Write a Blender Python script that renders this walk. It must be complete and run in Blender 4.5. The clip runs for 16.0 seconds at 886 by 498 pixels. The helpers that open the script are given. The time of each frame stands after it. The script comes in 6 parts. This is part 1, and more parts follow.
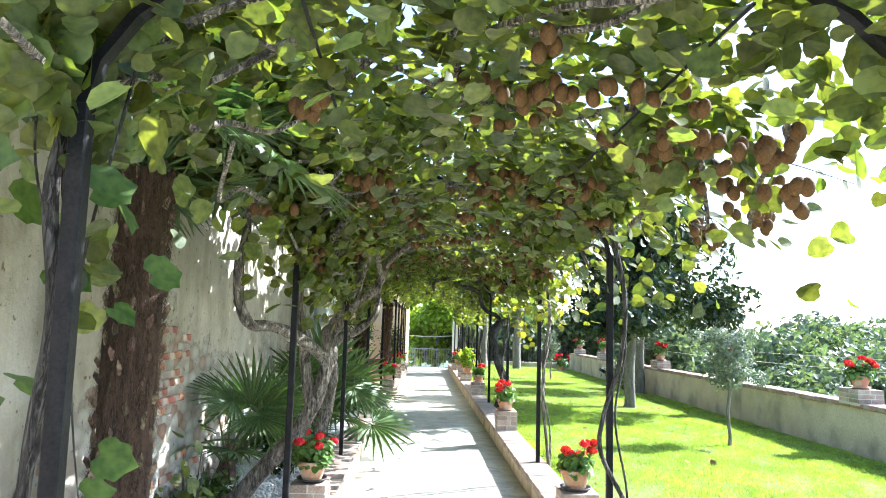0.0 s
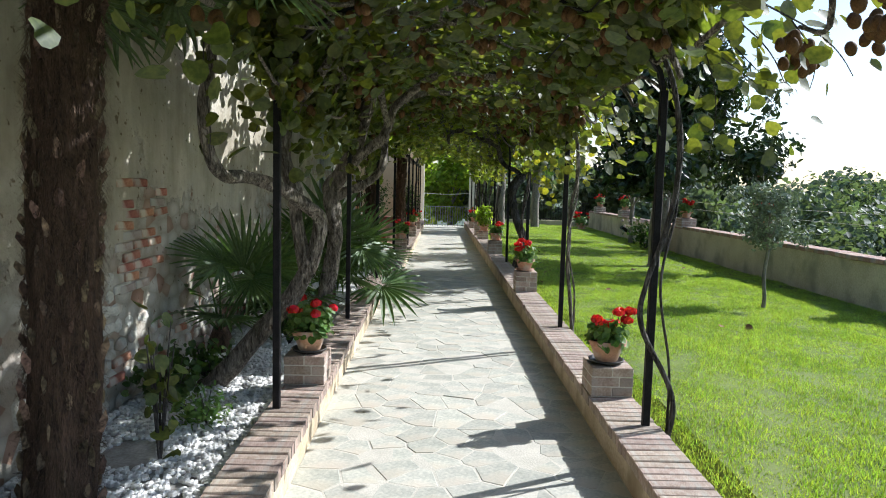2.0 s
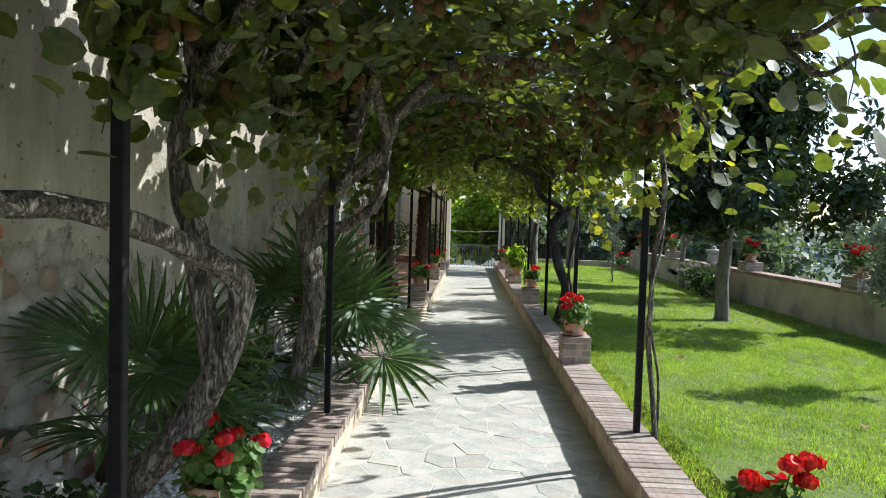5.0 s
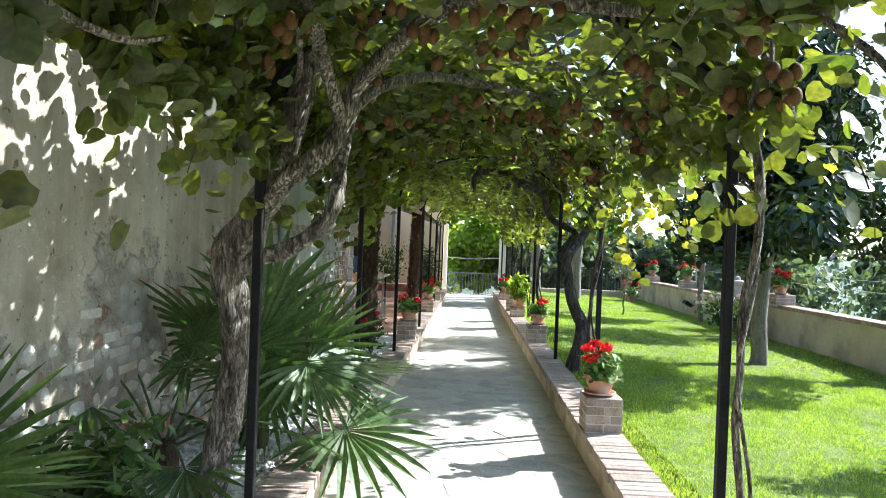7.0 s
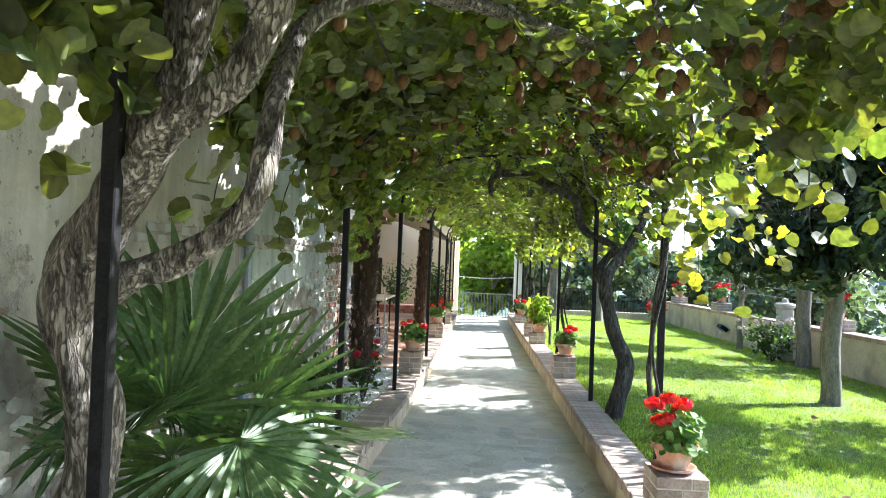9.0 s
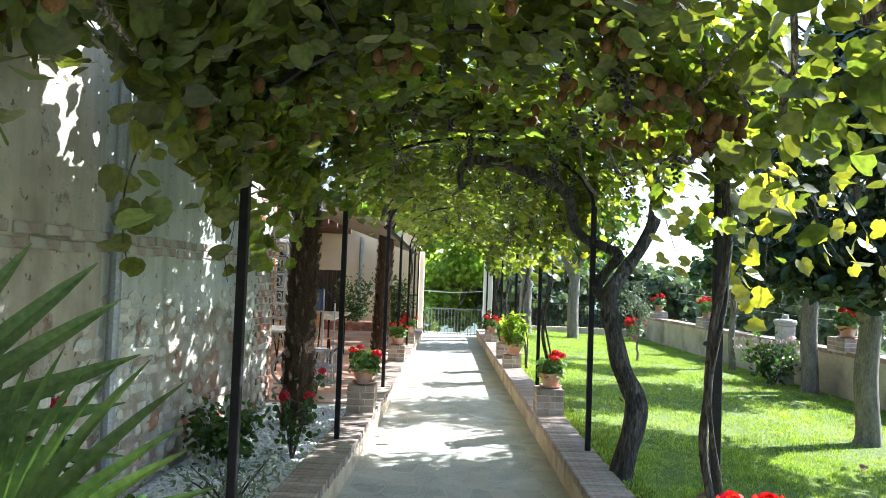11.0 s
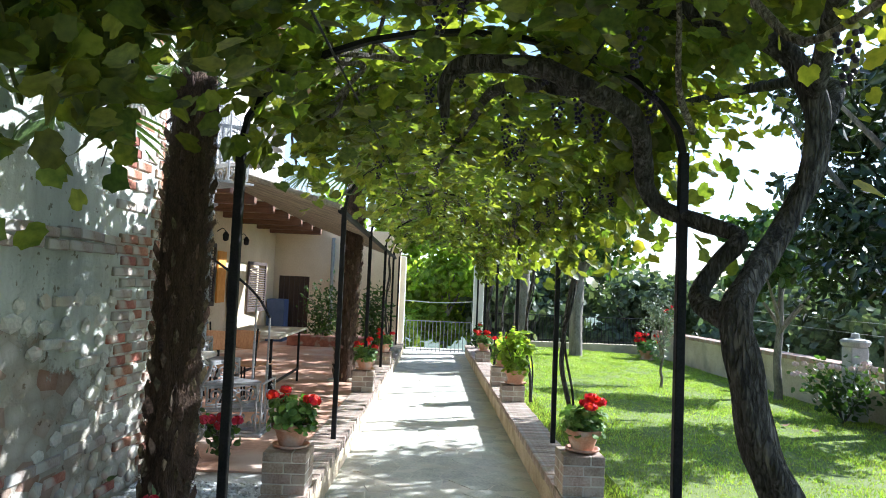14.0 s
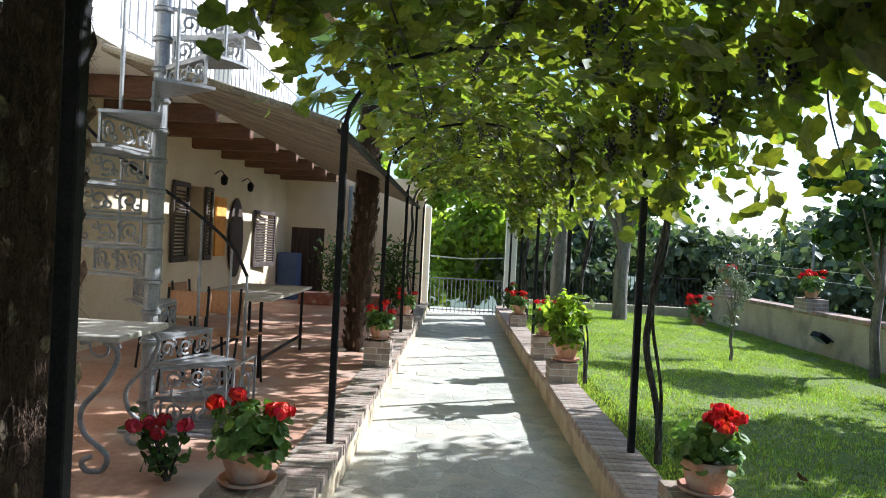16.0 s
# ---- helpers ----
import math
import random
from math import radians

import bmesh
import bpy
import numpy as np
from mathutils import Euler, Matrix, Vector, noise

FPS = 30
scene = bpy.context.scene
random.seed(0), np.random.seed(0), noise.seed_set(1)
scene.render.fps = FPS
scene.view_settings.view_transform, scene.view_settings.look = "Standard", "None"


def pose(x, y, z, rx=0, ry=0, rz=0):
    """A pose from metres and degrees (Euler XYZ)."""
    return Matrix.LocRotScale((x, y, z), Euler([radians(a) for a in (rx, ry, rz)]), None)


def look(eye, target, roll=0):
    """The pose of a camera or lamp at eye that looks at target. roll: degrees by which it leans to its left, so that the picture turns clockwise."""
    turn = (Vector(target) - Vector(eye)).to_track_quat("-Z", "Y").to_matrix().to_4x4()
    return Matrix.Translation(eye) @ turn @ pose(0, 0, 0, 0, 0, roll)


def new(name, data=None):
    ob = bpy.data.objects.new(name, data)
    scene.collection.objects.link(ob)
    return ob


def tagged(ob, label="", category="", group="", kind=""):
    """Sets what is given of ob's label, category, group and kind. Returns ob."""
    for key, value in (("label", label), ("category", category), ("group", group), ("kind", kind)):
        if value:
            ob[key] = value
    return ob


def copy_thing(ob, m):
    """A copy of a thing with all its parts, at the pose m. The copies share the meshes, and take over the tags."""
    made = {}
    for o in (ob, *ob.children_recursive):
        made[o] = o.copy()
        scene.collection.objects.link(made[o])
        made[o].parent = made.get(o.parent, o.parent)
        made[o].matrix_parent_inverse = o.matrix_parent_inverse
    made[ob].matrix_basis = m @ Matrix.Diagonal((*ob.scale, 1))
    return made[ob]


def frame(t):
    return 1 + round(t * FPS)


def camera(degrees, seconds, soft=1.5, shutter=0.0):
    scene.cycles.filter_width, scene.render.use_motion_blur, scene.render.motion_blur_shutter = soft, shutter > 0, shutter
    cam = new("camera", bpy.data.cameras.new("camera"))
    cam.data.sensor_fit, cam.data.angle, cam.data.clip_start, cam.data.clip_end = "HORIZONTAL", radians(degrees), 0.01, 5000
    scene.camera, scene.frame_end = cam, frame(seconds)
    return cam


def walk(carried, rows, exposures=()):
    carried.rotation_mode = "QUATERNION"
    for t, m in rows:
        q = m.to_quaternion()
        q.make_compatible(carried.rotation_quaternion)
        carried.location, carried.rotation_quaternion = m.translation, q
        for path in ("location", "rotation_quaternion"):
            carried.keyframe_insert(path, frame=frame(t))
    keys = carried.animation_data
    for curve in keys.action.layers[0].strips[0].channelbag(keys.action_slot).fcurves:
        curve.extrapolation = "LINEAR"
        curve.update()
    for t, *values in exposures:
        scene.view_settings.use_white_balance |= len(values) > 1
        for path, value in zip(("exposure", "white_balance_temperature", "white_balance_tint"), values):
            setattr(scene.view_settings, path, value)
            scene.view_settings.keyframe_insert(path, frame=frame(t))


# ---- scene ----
cam = camera(64.9, 16.0, soft=1.0)
METRES, EYE, TILT, LEAN, TURN = 12.0, 1.6, 0.6, 0.0, -1.6
ROWS = [
    (0.0, 0.0, 0.0, 0.0, -0.15, 5.36, -1.6),
    (0.5, 0.0005, 0.0088, -0.0028, -0.27, 0.37, -1.21),
    (1.0, 0.0034, 0.0251, -0.0035, -0.24, -2.48, -1.01),
    (1.5, 0.0045, 0.0435, -0.0058, 1.08, -4.81, -1.13),
    (2.0, 0.0023, 0.0704, -0.0048, 1.24, -6.27, -1.48),
    (2.5, 0.0047, 0.0951, -0.0053, 1.11, -6.89, -1.19),
    (3.0, 0.0087, 0.1207, -0.0036, 1.74, -5.41, -1.38),
    (3.5, 0.0046, 0.1512, -0.0052, 2.17, -5.8, -1.5),
    (4.0, 0.0023, 0.18, -0.0076, 2.14, -7.31, -0.82),
    (4.5, 0.0046, 0.2135, -0.0061, 2.98, -5.61, -0.8),
    (5.0, 0.0023, 0.2471, -0.0073, 3.62, -3.35, -1.73),
    (7.5, 0.001, 0.4102, -0.0119, 3.65, -1.0, -2.18),
    (8.0, -0.0007, 0.4411, -0.014, 5.62, -0.76, -2.58),
    (8.5, -0.0059, 0.4731, -0.0123, 4.88, -0.4, -2.72),
    (9.0, -0.0055, 0.5051, -0.0147, 4.48, 0.39, -2.14),
    (11.5, -0.0095, 0.6722, -0.018, 1.24, 1.64, -1.83),
    (12.0, -0.0108, 0.7071, -0.021, 1.28, 1.76, -1.23),
    (12.5, -0.009, 0.7421, -0.0198, 3.34, 2.02, -1.45),
    (13.0, -0.0111, 0.7791, -0.0214, 3.07, 2.28, -2.17),
    (13.5, -0.0101, 0.8144, -0.0242, 0.52, 2.4, -2.17),
    (14.0, -0.0078, 0.8501, -0.0231, 0.72, 2.42, -2.35),
    (14.5, -0.0099, 0.8874, -0.0243, 0.8, 2.24, -2.87),
    (15.0, -0.0109, 0.9226, -0.0275, 0.59, 1.83, -2.38),
    (15.5, -0.0112, 0.9584, -0.0273, 2.21, -0.62, -2.35),
    (16.0, -0.0168, 0.9948, -0.0288, 2.78, -1.28, -2.85),
]
EXPOSURES = [(t, s + 0.12 * min(1, max(0, (t - 5) / 2)), float(np.interp(t, (0, 1.5, 5, 8, 12, 14, 16), (5650, 5850, 5800, 5700, 5650, 5500, 5600))), 10) for t, s in [(0.0, 2.1), (0.5, 1.7), (1.0, 1.05), (1.5, 0.75), (2.0, 0.55), (3.0, 0.45), (5.0, 0.55), (5.5, 0.65), (7.3, 1.5), (9.0, 1.82), (11.3, 1.55), (12.5, 1.32), (13.5, 1.28), (15.0, 1.05), (16.0, 0.75)]]
walk(cam, [(t, pose(0, 0, EYE, TILT, LEAN, TURN) @ pose(METRES * x, METRES * y, METRES * z, 90 + pitch, roll, yaw)) for t, x, y, z, yaw, pitch, roll in ROWS], EXPOSURES)

# ---- world, sun ----
SUN_DIR = Vector((0.86, 0.44, 0.70)).normalized()      # towards the sun
world = bpy.data.worlds.new("sky_world")
scene.world = world
world.use_nodes = True
wn, wl = world.node_tree.nodes, world.node_tree.links
sky = wn.new("ShaderNodeTexSky")
sky.sky_type, sky.sun_disc = "NISHITA", False
sky.sun_elevation = math.asin(SUN_DIR.z)
sky.sun_rotation = math.atan2(SUN_DIR.x, SUN_DIR.y)
sky.air_density, sky.dust_density, sky.ozone_density = 1.0, 1.0, 1.5
wl.new(sky.outputs[0], wn["Background"].inputs[0])
wn["Background"].inputs[1].default_value = 0.13
sun_data = bpy.data.lights.new("sun", "SUN")
sun_data.energy, sun_data.angle, sun_data.color = 5.0, radians(0.5), (1.0, 0.965, 0.91)
sun = new("sun", sun_data)
sun.matrix_world = look(SUN_DIR * 30, (0, 0, 0))


# ---- materials ----
def rgb(c):
    return (*c, 1.0)


def material(name, dark, light, rough=0.8, scale=8.0, fine=60.0, bump=0.3, metal=0.0, spread=0.12, spec=0.4, stretch=(1, 1, 1),
             translucent=None, stain=None, stain_scale=1.5, random_tint=0.0, island=False, bump_distance=0.01, amount=0.5, cracks=0.0):
    """Two-scale noise between dark and light, with fine relief, optional stains and a tint for each piece."""
    m = bpy.data.materials.new(name)
    m.use_nodes = True
    n, l = m.node_tree.nodes, m.node_tree.links
    b = n["Principled BSDF"]
    tc = n.new("ShaderNodeTexCoord")
    mp = n.new("ShaderNodeMapping")
    mp.inputs["Scale"].default_value = stretch
    l.new(tc.outputs["Object"], mp.inputs[0])
    big = n.new("ShaderNodeTexNoise")
    big.inputs["Scale"].default_value, big.inputs["Detail"].default_value = scale, 5
    small = n.new("ShaderNodeTexNoise")
    small.inputs["Scale"].default_value, small.inputs["Detail"].default_value = fine, 4
    l.new(mp.outputs[0], big.inputs[0])
    l.new(mp.outputs[0], small.inputs[0])
    add = n.new("ShaderNodeMath")
    add.operation = "MULTIPLY_ADD"
    add.inputs[1].default_value = amount
    l.new(small.outputs[0], add.inputs[0])
    half = n.new("ShaderNodeMath")
    half.operation = "MULTIPLY"
    half.inputs[1].default_value = 1 - amount
    l.new(big.outputs[0], half.inputs[0])
    l.new(half.outputs[0], add.inputs[2])
    ramp = n.new("ShaderNodeValToRGB")
    ramp.color_ramp.elements[0].position, ramp.color_ramp.elements[1].position = 0.5 - spread, 0.5 + spread
    ramp.color_ramp.elements[0].color, ramp.color_ramp.elements[1].color = rgb(dark), rgb(light)
    l.new(add.outputs[0], ramp.inputs[0])
    col, relief = ramp.outputs[0], add.outputs[0]
    if cracks:
        # plates of bark parted by dark furrows
        bend = n.new("ShaderNodeMix")
        bend.data_type = "VECTOR"
        bend.inputs[0].default_value = 0.22
        l.new(mp.outputs[0], bend.inputs[4])
        l.new(big.outputs[1], bend.inputs[5])
        vo = n.new("ShaderNodeTexVoronoi")
        vo.feature = "DISTANCE_TO_EDGE"
        vo.inputs["Scale"].default_value = cracks
        l.new(bend.outputs[1], vo.inputs["Vector"])
        cr = n.new("ShaderNodeValToRGB")
        cr.color_ramp.elements[0].position, cr.color_ramp.elements[1].position = 0.0, 0.17
        cr.color_ramp.elements[0].color = rgb((0.58, 0.55, 0.52))
        l.new(vo.outputs[0], cr.inputs[0])
        cm = n.new("ShaderNodeMix")
        cm.data_type, cm.blend_type = "RGBA", "MULTIPLY"
        cm.inputs[0].default_value = 1.0
        l.new(col, cm.inputs[6])
        l.new(cr.outputs[0], cm.inputs[7])
        col = cm.outputs[2]
        hm = n.new("ShaderNodeMath")
        hm.operation = "MULTIPLY_ADD"
        hm.inputs[1].default_value = 0.5
        l.new(add.outputs[0], hm.inputs[0])
        l.new(cr.outputs[0], hm.inputs[2])
        relief = hm.outputs[0]
    if stain:
        st = n.new("ShaderNodeTexNoise")
        st.inputs["Scale"].default_value, st.inputs["Detail"].default_value = stain_scale, 6
        l.new(tc.outputs["Object"], st.inputs[0])
        sr = n.new("ShaderNodeValToRGB")
        sr.color_ramp.elements[0].position, sr.color_ramp.elements[1].position = 0.5, 0.66
        l.new(st.outputs[0], sr.inputs[0])
        mix = n.new("ShaderNodeMix")
        mix.data_type = "RGBA"
        l.new(sr.outputs[0], mix.inputs[0])
        l.new(col, mix.inputs[6])
        mix.inputs[7].default_value = rgb(stain)
        col = mix.outputs[2]
    if random_tint:
        hsv = n.new("ShaderNodeHueSaturation")
        if island:
            src = n.new("ShaderNodeNewGeometry").outputs["Random Per Island"]
        else:
            src = n.new("ShaderNodeObjectInfo").outputs["Random"]
        mr = n.new("ShaderNodeMapRange")
        mr.inputs[3].default_value, mr.inputs[4].default_value = 1 - random_tint, 1 + random_tint
        l.new(src, mr.inputs[0])
        l.new(mr.outputs[0], hsv.inputs["Value"])
        wob = n.new("ShaderNodeMath")
        wob.operation = "MULTIPLY"
        wob.inputs[1].default_value = 7.31
        l.new(src, wob.inputs[0])
        fr = n.new("ShaderNodeMath")
        fr.operation = "FRACT"
        l.new(wob.outputs[0], fr.inputs[0])
        hr = n.new("ShaderNodeMapRange")
        hr.inputs[3].default_value, hr.inputs[4].default_value = 0.5 - random_tint * 0.06, 0.5 + random_tint * 0.06
        l.new(fr.outputs[0], hr.inputs[0])
        l.new(hr.outputs[0], hsv.inputs["Hue"])
        l.new(col, hsv.inputs["Color"])
        col = hsv.outputs[0]
    l.new(col, b.inputs["Base Color"])
    b.inputs["Roughness"].default_value, b.inputs["Metallic"].default_value = rough, metal
    b.inputs["Specular IOR Level"].default_value = spec
    if bump:
        bp = n.new("ShaderNodeBump")
        bp.inputs["Strength"].default_value, bp.inputs["Distance"].default_value = bump, bump_distance
        l.new(relief, bp.inputs["Height"])
        l.new(bp.outputs[0], b.inputs["Normal"])
    if translucent:
        tr = n.new("ShaderNodeBsdfTranslucent")
        tint = n.new("ShaderNodeMix")
        tint.data_type, tint.blend_type = "RGBA", "MULTIPLY"
        tint.inputs[0].default_value = 1.0
        l.new(col, tint.inputs[6])
        tint.inputs[7].default_value = rgb(translucent[:3])
        l.new(tint.outputs[2], tr.inputs[0])
        ms = n.new("ShaderNodeMixShader")
        ms.inputs[0].default_value = translucent[3]
        l.new(b.outputs[0], ms.inputs[1])
        l.new(tr.outputs[0], ms.inputs[2])
        l.new(ms.outputs[0], n["Material Output"].inputs[0])
    return m


MAT = {
    "stone": material("path_slate", (0.40, 0.40, 0.34), (0.61, 0.59, 0.50), 0.75, 5, 45, 0.35, random_tint=0.12, stain=(0.56, 0.50, 0.40), stain_scale=2.2),
    "stone_far": material("path_slate_far", (0.40, 0.40, 0.34), (0.61, 0.59, 0.50), 0.75, 5, 45, 0.35, random_tint=0.12, island=True, stain=(0.56, 0.50, 0.40), stain_scale=2.2),
    "grout": material("path_mortar", (0.52, 0.49, 0.41), (0.66, 0.62, 0.53), 0.9, 6, 90, 0.4),
    "brick": material("kerb_brick", (0.28, 0.20, 0.15), (0.48, 0.385, 0.31), 0.88, 9, 80, 0.6, random_tint=0.24, stain=(0.42, 0.37, 0.31), stain_scale=6),
    "render": material("kerb_plaster", (0.48, 0.38, 0.24), (0.66, 0.56, 0.40), 0.9, 4, 50, 0.4, stain=(0.36, 0.28, 0.18), stain_scale=3),
    "wall_plaster": material("old_wall_plaster", (0.32, 0.33, 0.29), (0.56, 0.56, 0.50), 0.93, 2.2, 26, 0.55, spread=0.17, stain=(0.33, 0.35, 0.31), stain_scale=1.1, bump_distance=0.02),
    "field_stone": material("wall_field_stone", (0.42, 0.41, 0.36), (0.60, 0.58, 0.51), 0.9, 9, 60, 0.6, random_tint=0.17, stain=(0.45, 0.36, 0.29), stain_scale=5),
    "old_brick": material("old_wall_brick", (0.28, 0.105, 0.065), (0.47, 0.22, 0.14), 0.9, 10, 70, 0.5, random_tint=0.25, stain=(0.50, 0.44, 0.36), stain_scale=7),
    "dusty_brick": material("limewashed_old_brick", (0.30, 0.235, 0.195), (0.44, 0.38, 0.33), 0.92, 9, 60, 0.5, random_tint=0.14, stain=(0.46, 0.44, 0.39), stain_scale=5),
    "coping": material("weathered_coping_brick", (0.33, 0.20, 0.145), (0.50, 0.34, 0.26), 0.9, 8, 60, 0.4, random_tint=0.2, stain=(0.40, 0.34, 0.28), stain_scale=5),
    "garden_plaster": material("garden_wall_plaster", (0.50, 0.42, 0.28), (0.68, 0.60, 0.44), 0.92, 2.5, 40, 0.4, stain=(0.36, 0.31, 0.22), stain_scale=1.6),
    "house_plaster": material("house_plaster", (0.66, 0.54, 0.36), (0.76, 0.65, 0.46), 0.9, 1.5, 30, 0.2),
    "white_plaster": material("white_plaster", (0.74, 0.71, 0.64), (0.84, 0.82, 0.76), 0.9, 1.5, 30, 0.2),
    "terracotta_floor": material("terracotta_paving", (0.44, 0.24, 0.16), (0.60, 0.36, 0.25), 0.75, 2.5, 22, 0.25, stain=(0.56, 0.42, 0.33), stain_scale=1.2),
    "pot": material("terracotta_pot", (0.44, 0.22, 0.13), (0.60, 0.34, 0.22), 0.85, 10, 70, 0.3, random_tint=0.15, stain=(0.58, 0.46, 0.38), stain_scale=7),
    "dark_plastic": material("dark_saucer", (0.02, 0.02, 0.02), (0.05, 0.045, 0.04), 0.5, 10, 60, 0.1),
    "soil": material("potting_soil", (0.02, 0.014, 0.01), (0.06, 0.045, 0.03), 0.95, 20, 120, 0.8),
    "iron": material("dark_iron_paint", (0.006, 0.006, 0.007), (0.020, 0.018, 0.019), 0.6, 14, 120, 0.25, spec=0.2),
    "cast_iron": material("silver_painted_cast_iron", (0.24, 0.24, 0.245), (0.42, 0.42, 0.42), 0.45, 14, 120, 0.2, metal=0.35),
    "bark": material("vine_bark", (0.09, 0.076, 0.062), (0.46, 0.40, 0.33), 0.92, 13, 40, 1.0, stretch=(2.1, 2.1, 0.55), bump_distance=0.035, spread=0.12, cracks=20),
    "grape_bark": material("dark_vine_bark", (0.035, 0.030, 0.027), (0.16, 0.145, 0.13), 0.9, 13, 40, 1.0, stretch=(2.2, 2.2, 0.45), bump_distance=0.03, cracks=17),
    "tree_bark": material("grey_tree_bark", (0.12, 0.105, 0.085), (0.29, 0.26, 0.21), 0.92, 8, 45, 0.8, stretch=(1.5, 1.5, 0.5), bump_distance=0.02),
    "palm_fibre": material("palm_trunk_fibre", (0.034, 0.022, 0.014), (0.15, 0.093, 0.062), 0.95, 12, 60, 1.0, stretch=(3, 3, 0.5), bump_distance=0.03),
    "palm_boot": material("palm_leaf_base", (0.045, 0.030, 0.020), (0.27, 0.185, 0.12), 0.9, 12, 60, 0.6, random_tint=0.55, island=True),
    "palm_leaf": material("palm_frond", (0.055, 0.10, 0.03), (0.13, 0.195, 0.07), 0.45, 6, 50, 0.15, translucent=(1.5, 1.7, 0.7, 0.22), random_tint=0.15, island=True),
    "kiwi_leaf": material("kiwi_vine_leaf", (0.052, 0.070, 0.020), (0.125, 0.145, 0.045), 0.5, 5, 40, 0.2, translucent=(2.7, 2.7, 0.6, 0.33), random_tint=0.45, island=True),
    "grape_leaf": material("grape_vine_leaf", (0.065, 0.092, 0.022), (0.155, 0.180, 0.045), 0.5, 5, 40, 0.2, translucent=(2.9, 2.9, 0.65, 0.44), random_tint=0.45, island=True),
    # vine leaf with the glow of sun from behind put into its bright yellow
    "backlit_leaf": material("backlit_vine_leaf", (0.13, 0.15, 0.03), (0.27, 0.27, 0.06), 0.5, 5, 40, 0.2, translucent=(2.5, 2.4, 0.5, 0.58), random_tint=0.4, island=True),
    "shrub_leaf": material("shrub_leaf", (0.030, 0.066, 0.015), (0.085, 0.14, 0.035), 0.5, 5, 40, 0.15, translucent=(1.7, 1.9, 0.6, 0.3), random_tint=0.35, island=True),
    # lemon bush leaf; its brightness also stands in for sunlight on trees behind the gate
    "lemon_and_lit_leaf": material("yellow_green_leaf", (0.12, 0.17, 0.03), (0.25, 0.30, 0.07), 0.5, 5, 40, 0.15, translucent=(2.3, 2.5, 0.7, 0.66), random_tint=0.3, island=True),
    "olive_leaf": material("olive_leaf", (0.13, 0.16, 0.10), (0.26, 0.30, 0.21), 0.55, 5, 40, 0.1, translucent=(1.2, 1.3, 0.8, 0.2), random_tint=0.3, island=True),
    "magnolia_leaf": material("magnolia_leaf", (0.018, 0.035, 0.012), (0.05, 0.075, 0.025), 0.3, 5, 40, 0.1, translucent=(1.8, 1.9, 0.5, 0.12), random_tint=0.4, island=True),
    "far_leaf": material("background_foliage", (0.08, 0.108, 0.06), (0.17, 0.205, 0.12), 0.6, 1.2, 20, 0.1, translucent=(1.6, 1.8, 0.8, 0.28), random_tint=0.35, island=True),
    "geranium_leaf": material("geranium_leaf", (0.08, 0.15, 0.035), (0.19, 0.29, 0.08), 0.55, 8, 50, 0.1, translucent=(1.5, 1.7, 0.6, 0.3), random_tint=0.3, island=True),
    "petal": material("red_geranium_petal", (0.55, 0.006, 0.008), (0.80, 0.03, 0.02), 0.55, 20, 80, 0.1, translucent=(1.2, 1.0, 1.0, 0.3), random_tint=0.2, island=True),
    "rose_petal": material("crimson_rose_petal", (0.35, 0.004, 0.02), (0.55, 0.02, 0.05), 0.5, 20, 80, 0.1, random_tint=0.2, island=True),
    "pink_petal": material("pale_pink_petal", (0.70, 0.50, 0.50), (0.85, 0.74, 0.72), 0.55, 20, 80, 0.1, random_tint=0.15, island=True),
    "kiwi": material("kiwi_fruit_skin", (0.072, 0.036, 0.010), (0.155, 0.085, 0.028), 0.85, 12, 140, 0.5, random_tint=0.2, island=True),
    "grape": material("dark_grape_skin", (0.012, 0.010, 0.022), (0.035, 0.025, 0.05), 0.35, 12, 60, 0.1, random_tint=0.3, island=True),
    "gravel": material("white_gravel", (0.66, 0.65, 0.62), (0.84, 0.83, 0.80), 0.8, 12, 80, 0.3, random_tint=0.12, island=True),
    "lawn_soil": material("lawn_ground", (0.085, 0.125, 0.024), (0.18, 0.225, 0.045), 0.95, 1.2, 26, 0.6, stain=(0.17, 0.20, 0.06), stain_scale=0.8),
    "grass": material("grass_blade", (0.23, 0.33, 0.05), (0.43, 0.53, 0.10), 0.6, 1.0, 9, 0.0, translucent=(1.5, 1.6, 0.6, 0.35), random_tint=0.5, island=True),
    "bed_soil": material("bed_gravel_base", (0.42, 0.41, 0.38), (0.66, 0.65, 0.62), 0.95, 9, 55, 0.9, stain=(0.12, 0.09, 0.06), stain_scale=1.6),
    "wood_dark": material("dark_brown_wood", (0.030, 0.018, 0.012), (0.075, 0.045, 0.030), 0.6, 4, 40, 0.3, stretch=(6, 6, 0.6)),
    "wood_beam": material("brown_beam_wood", (0.10, 0.045, 0.025), (0.20, 0.10, 0.055), 0.7, 4, 40, 0.3, stretch=(0.8, 6, 6)),
    "reed": material("reed_mat", (0.15, 0.12, 0.085), (0.34, 0.28, 0.20), 0.85, 6, 60, 0.4, random_tint=0.25, island=True),
    "roof_tile": material("terracotta_roof_tile", (0.36, 0.19, 0.12), (0.52, 0.33, 0.23), 0.9, 5, 40, 0.4, random_tint=0.2, island=True),
    "table_top": material("weathered_table_top", (0.42, 0.38, 0.31), (0.62, 0.57, 0.48), 0.7, 5, 40, 0.2),
    "chair_wood": material("chair_wood", (0.35, 0.17, 0.08), (0.52, 0.28, 0.14), 0.5, 5, 40, 0.2, stretch=(4, 4, 0.6)),
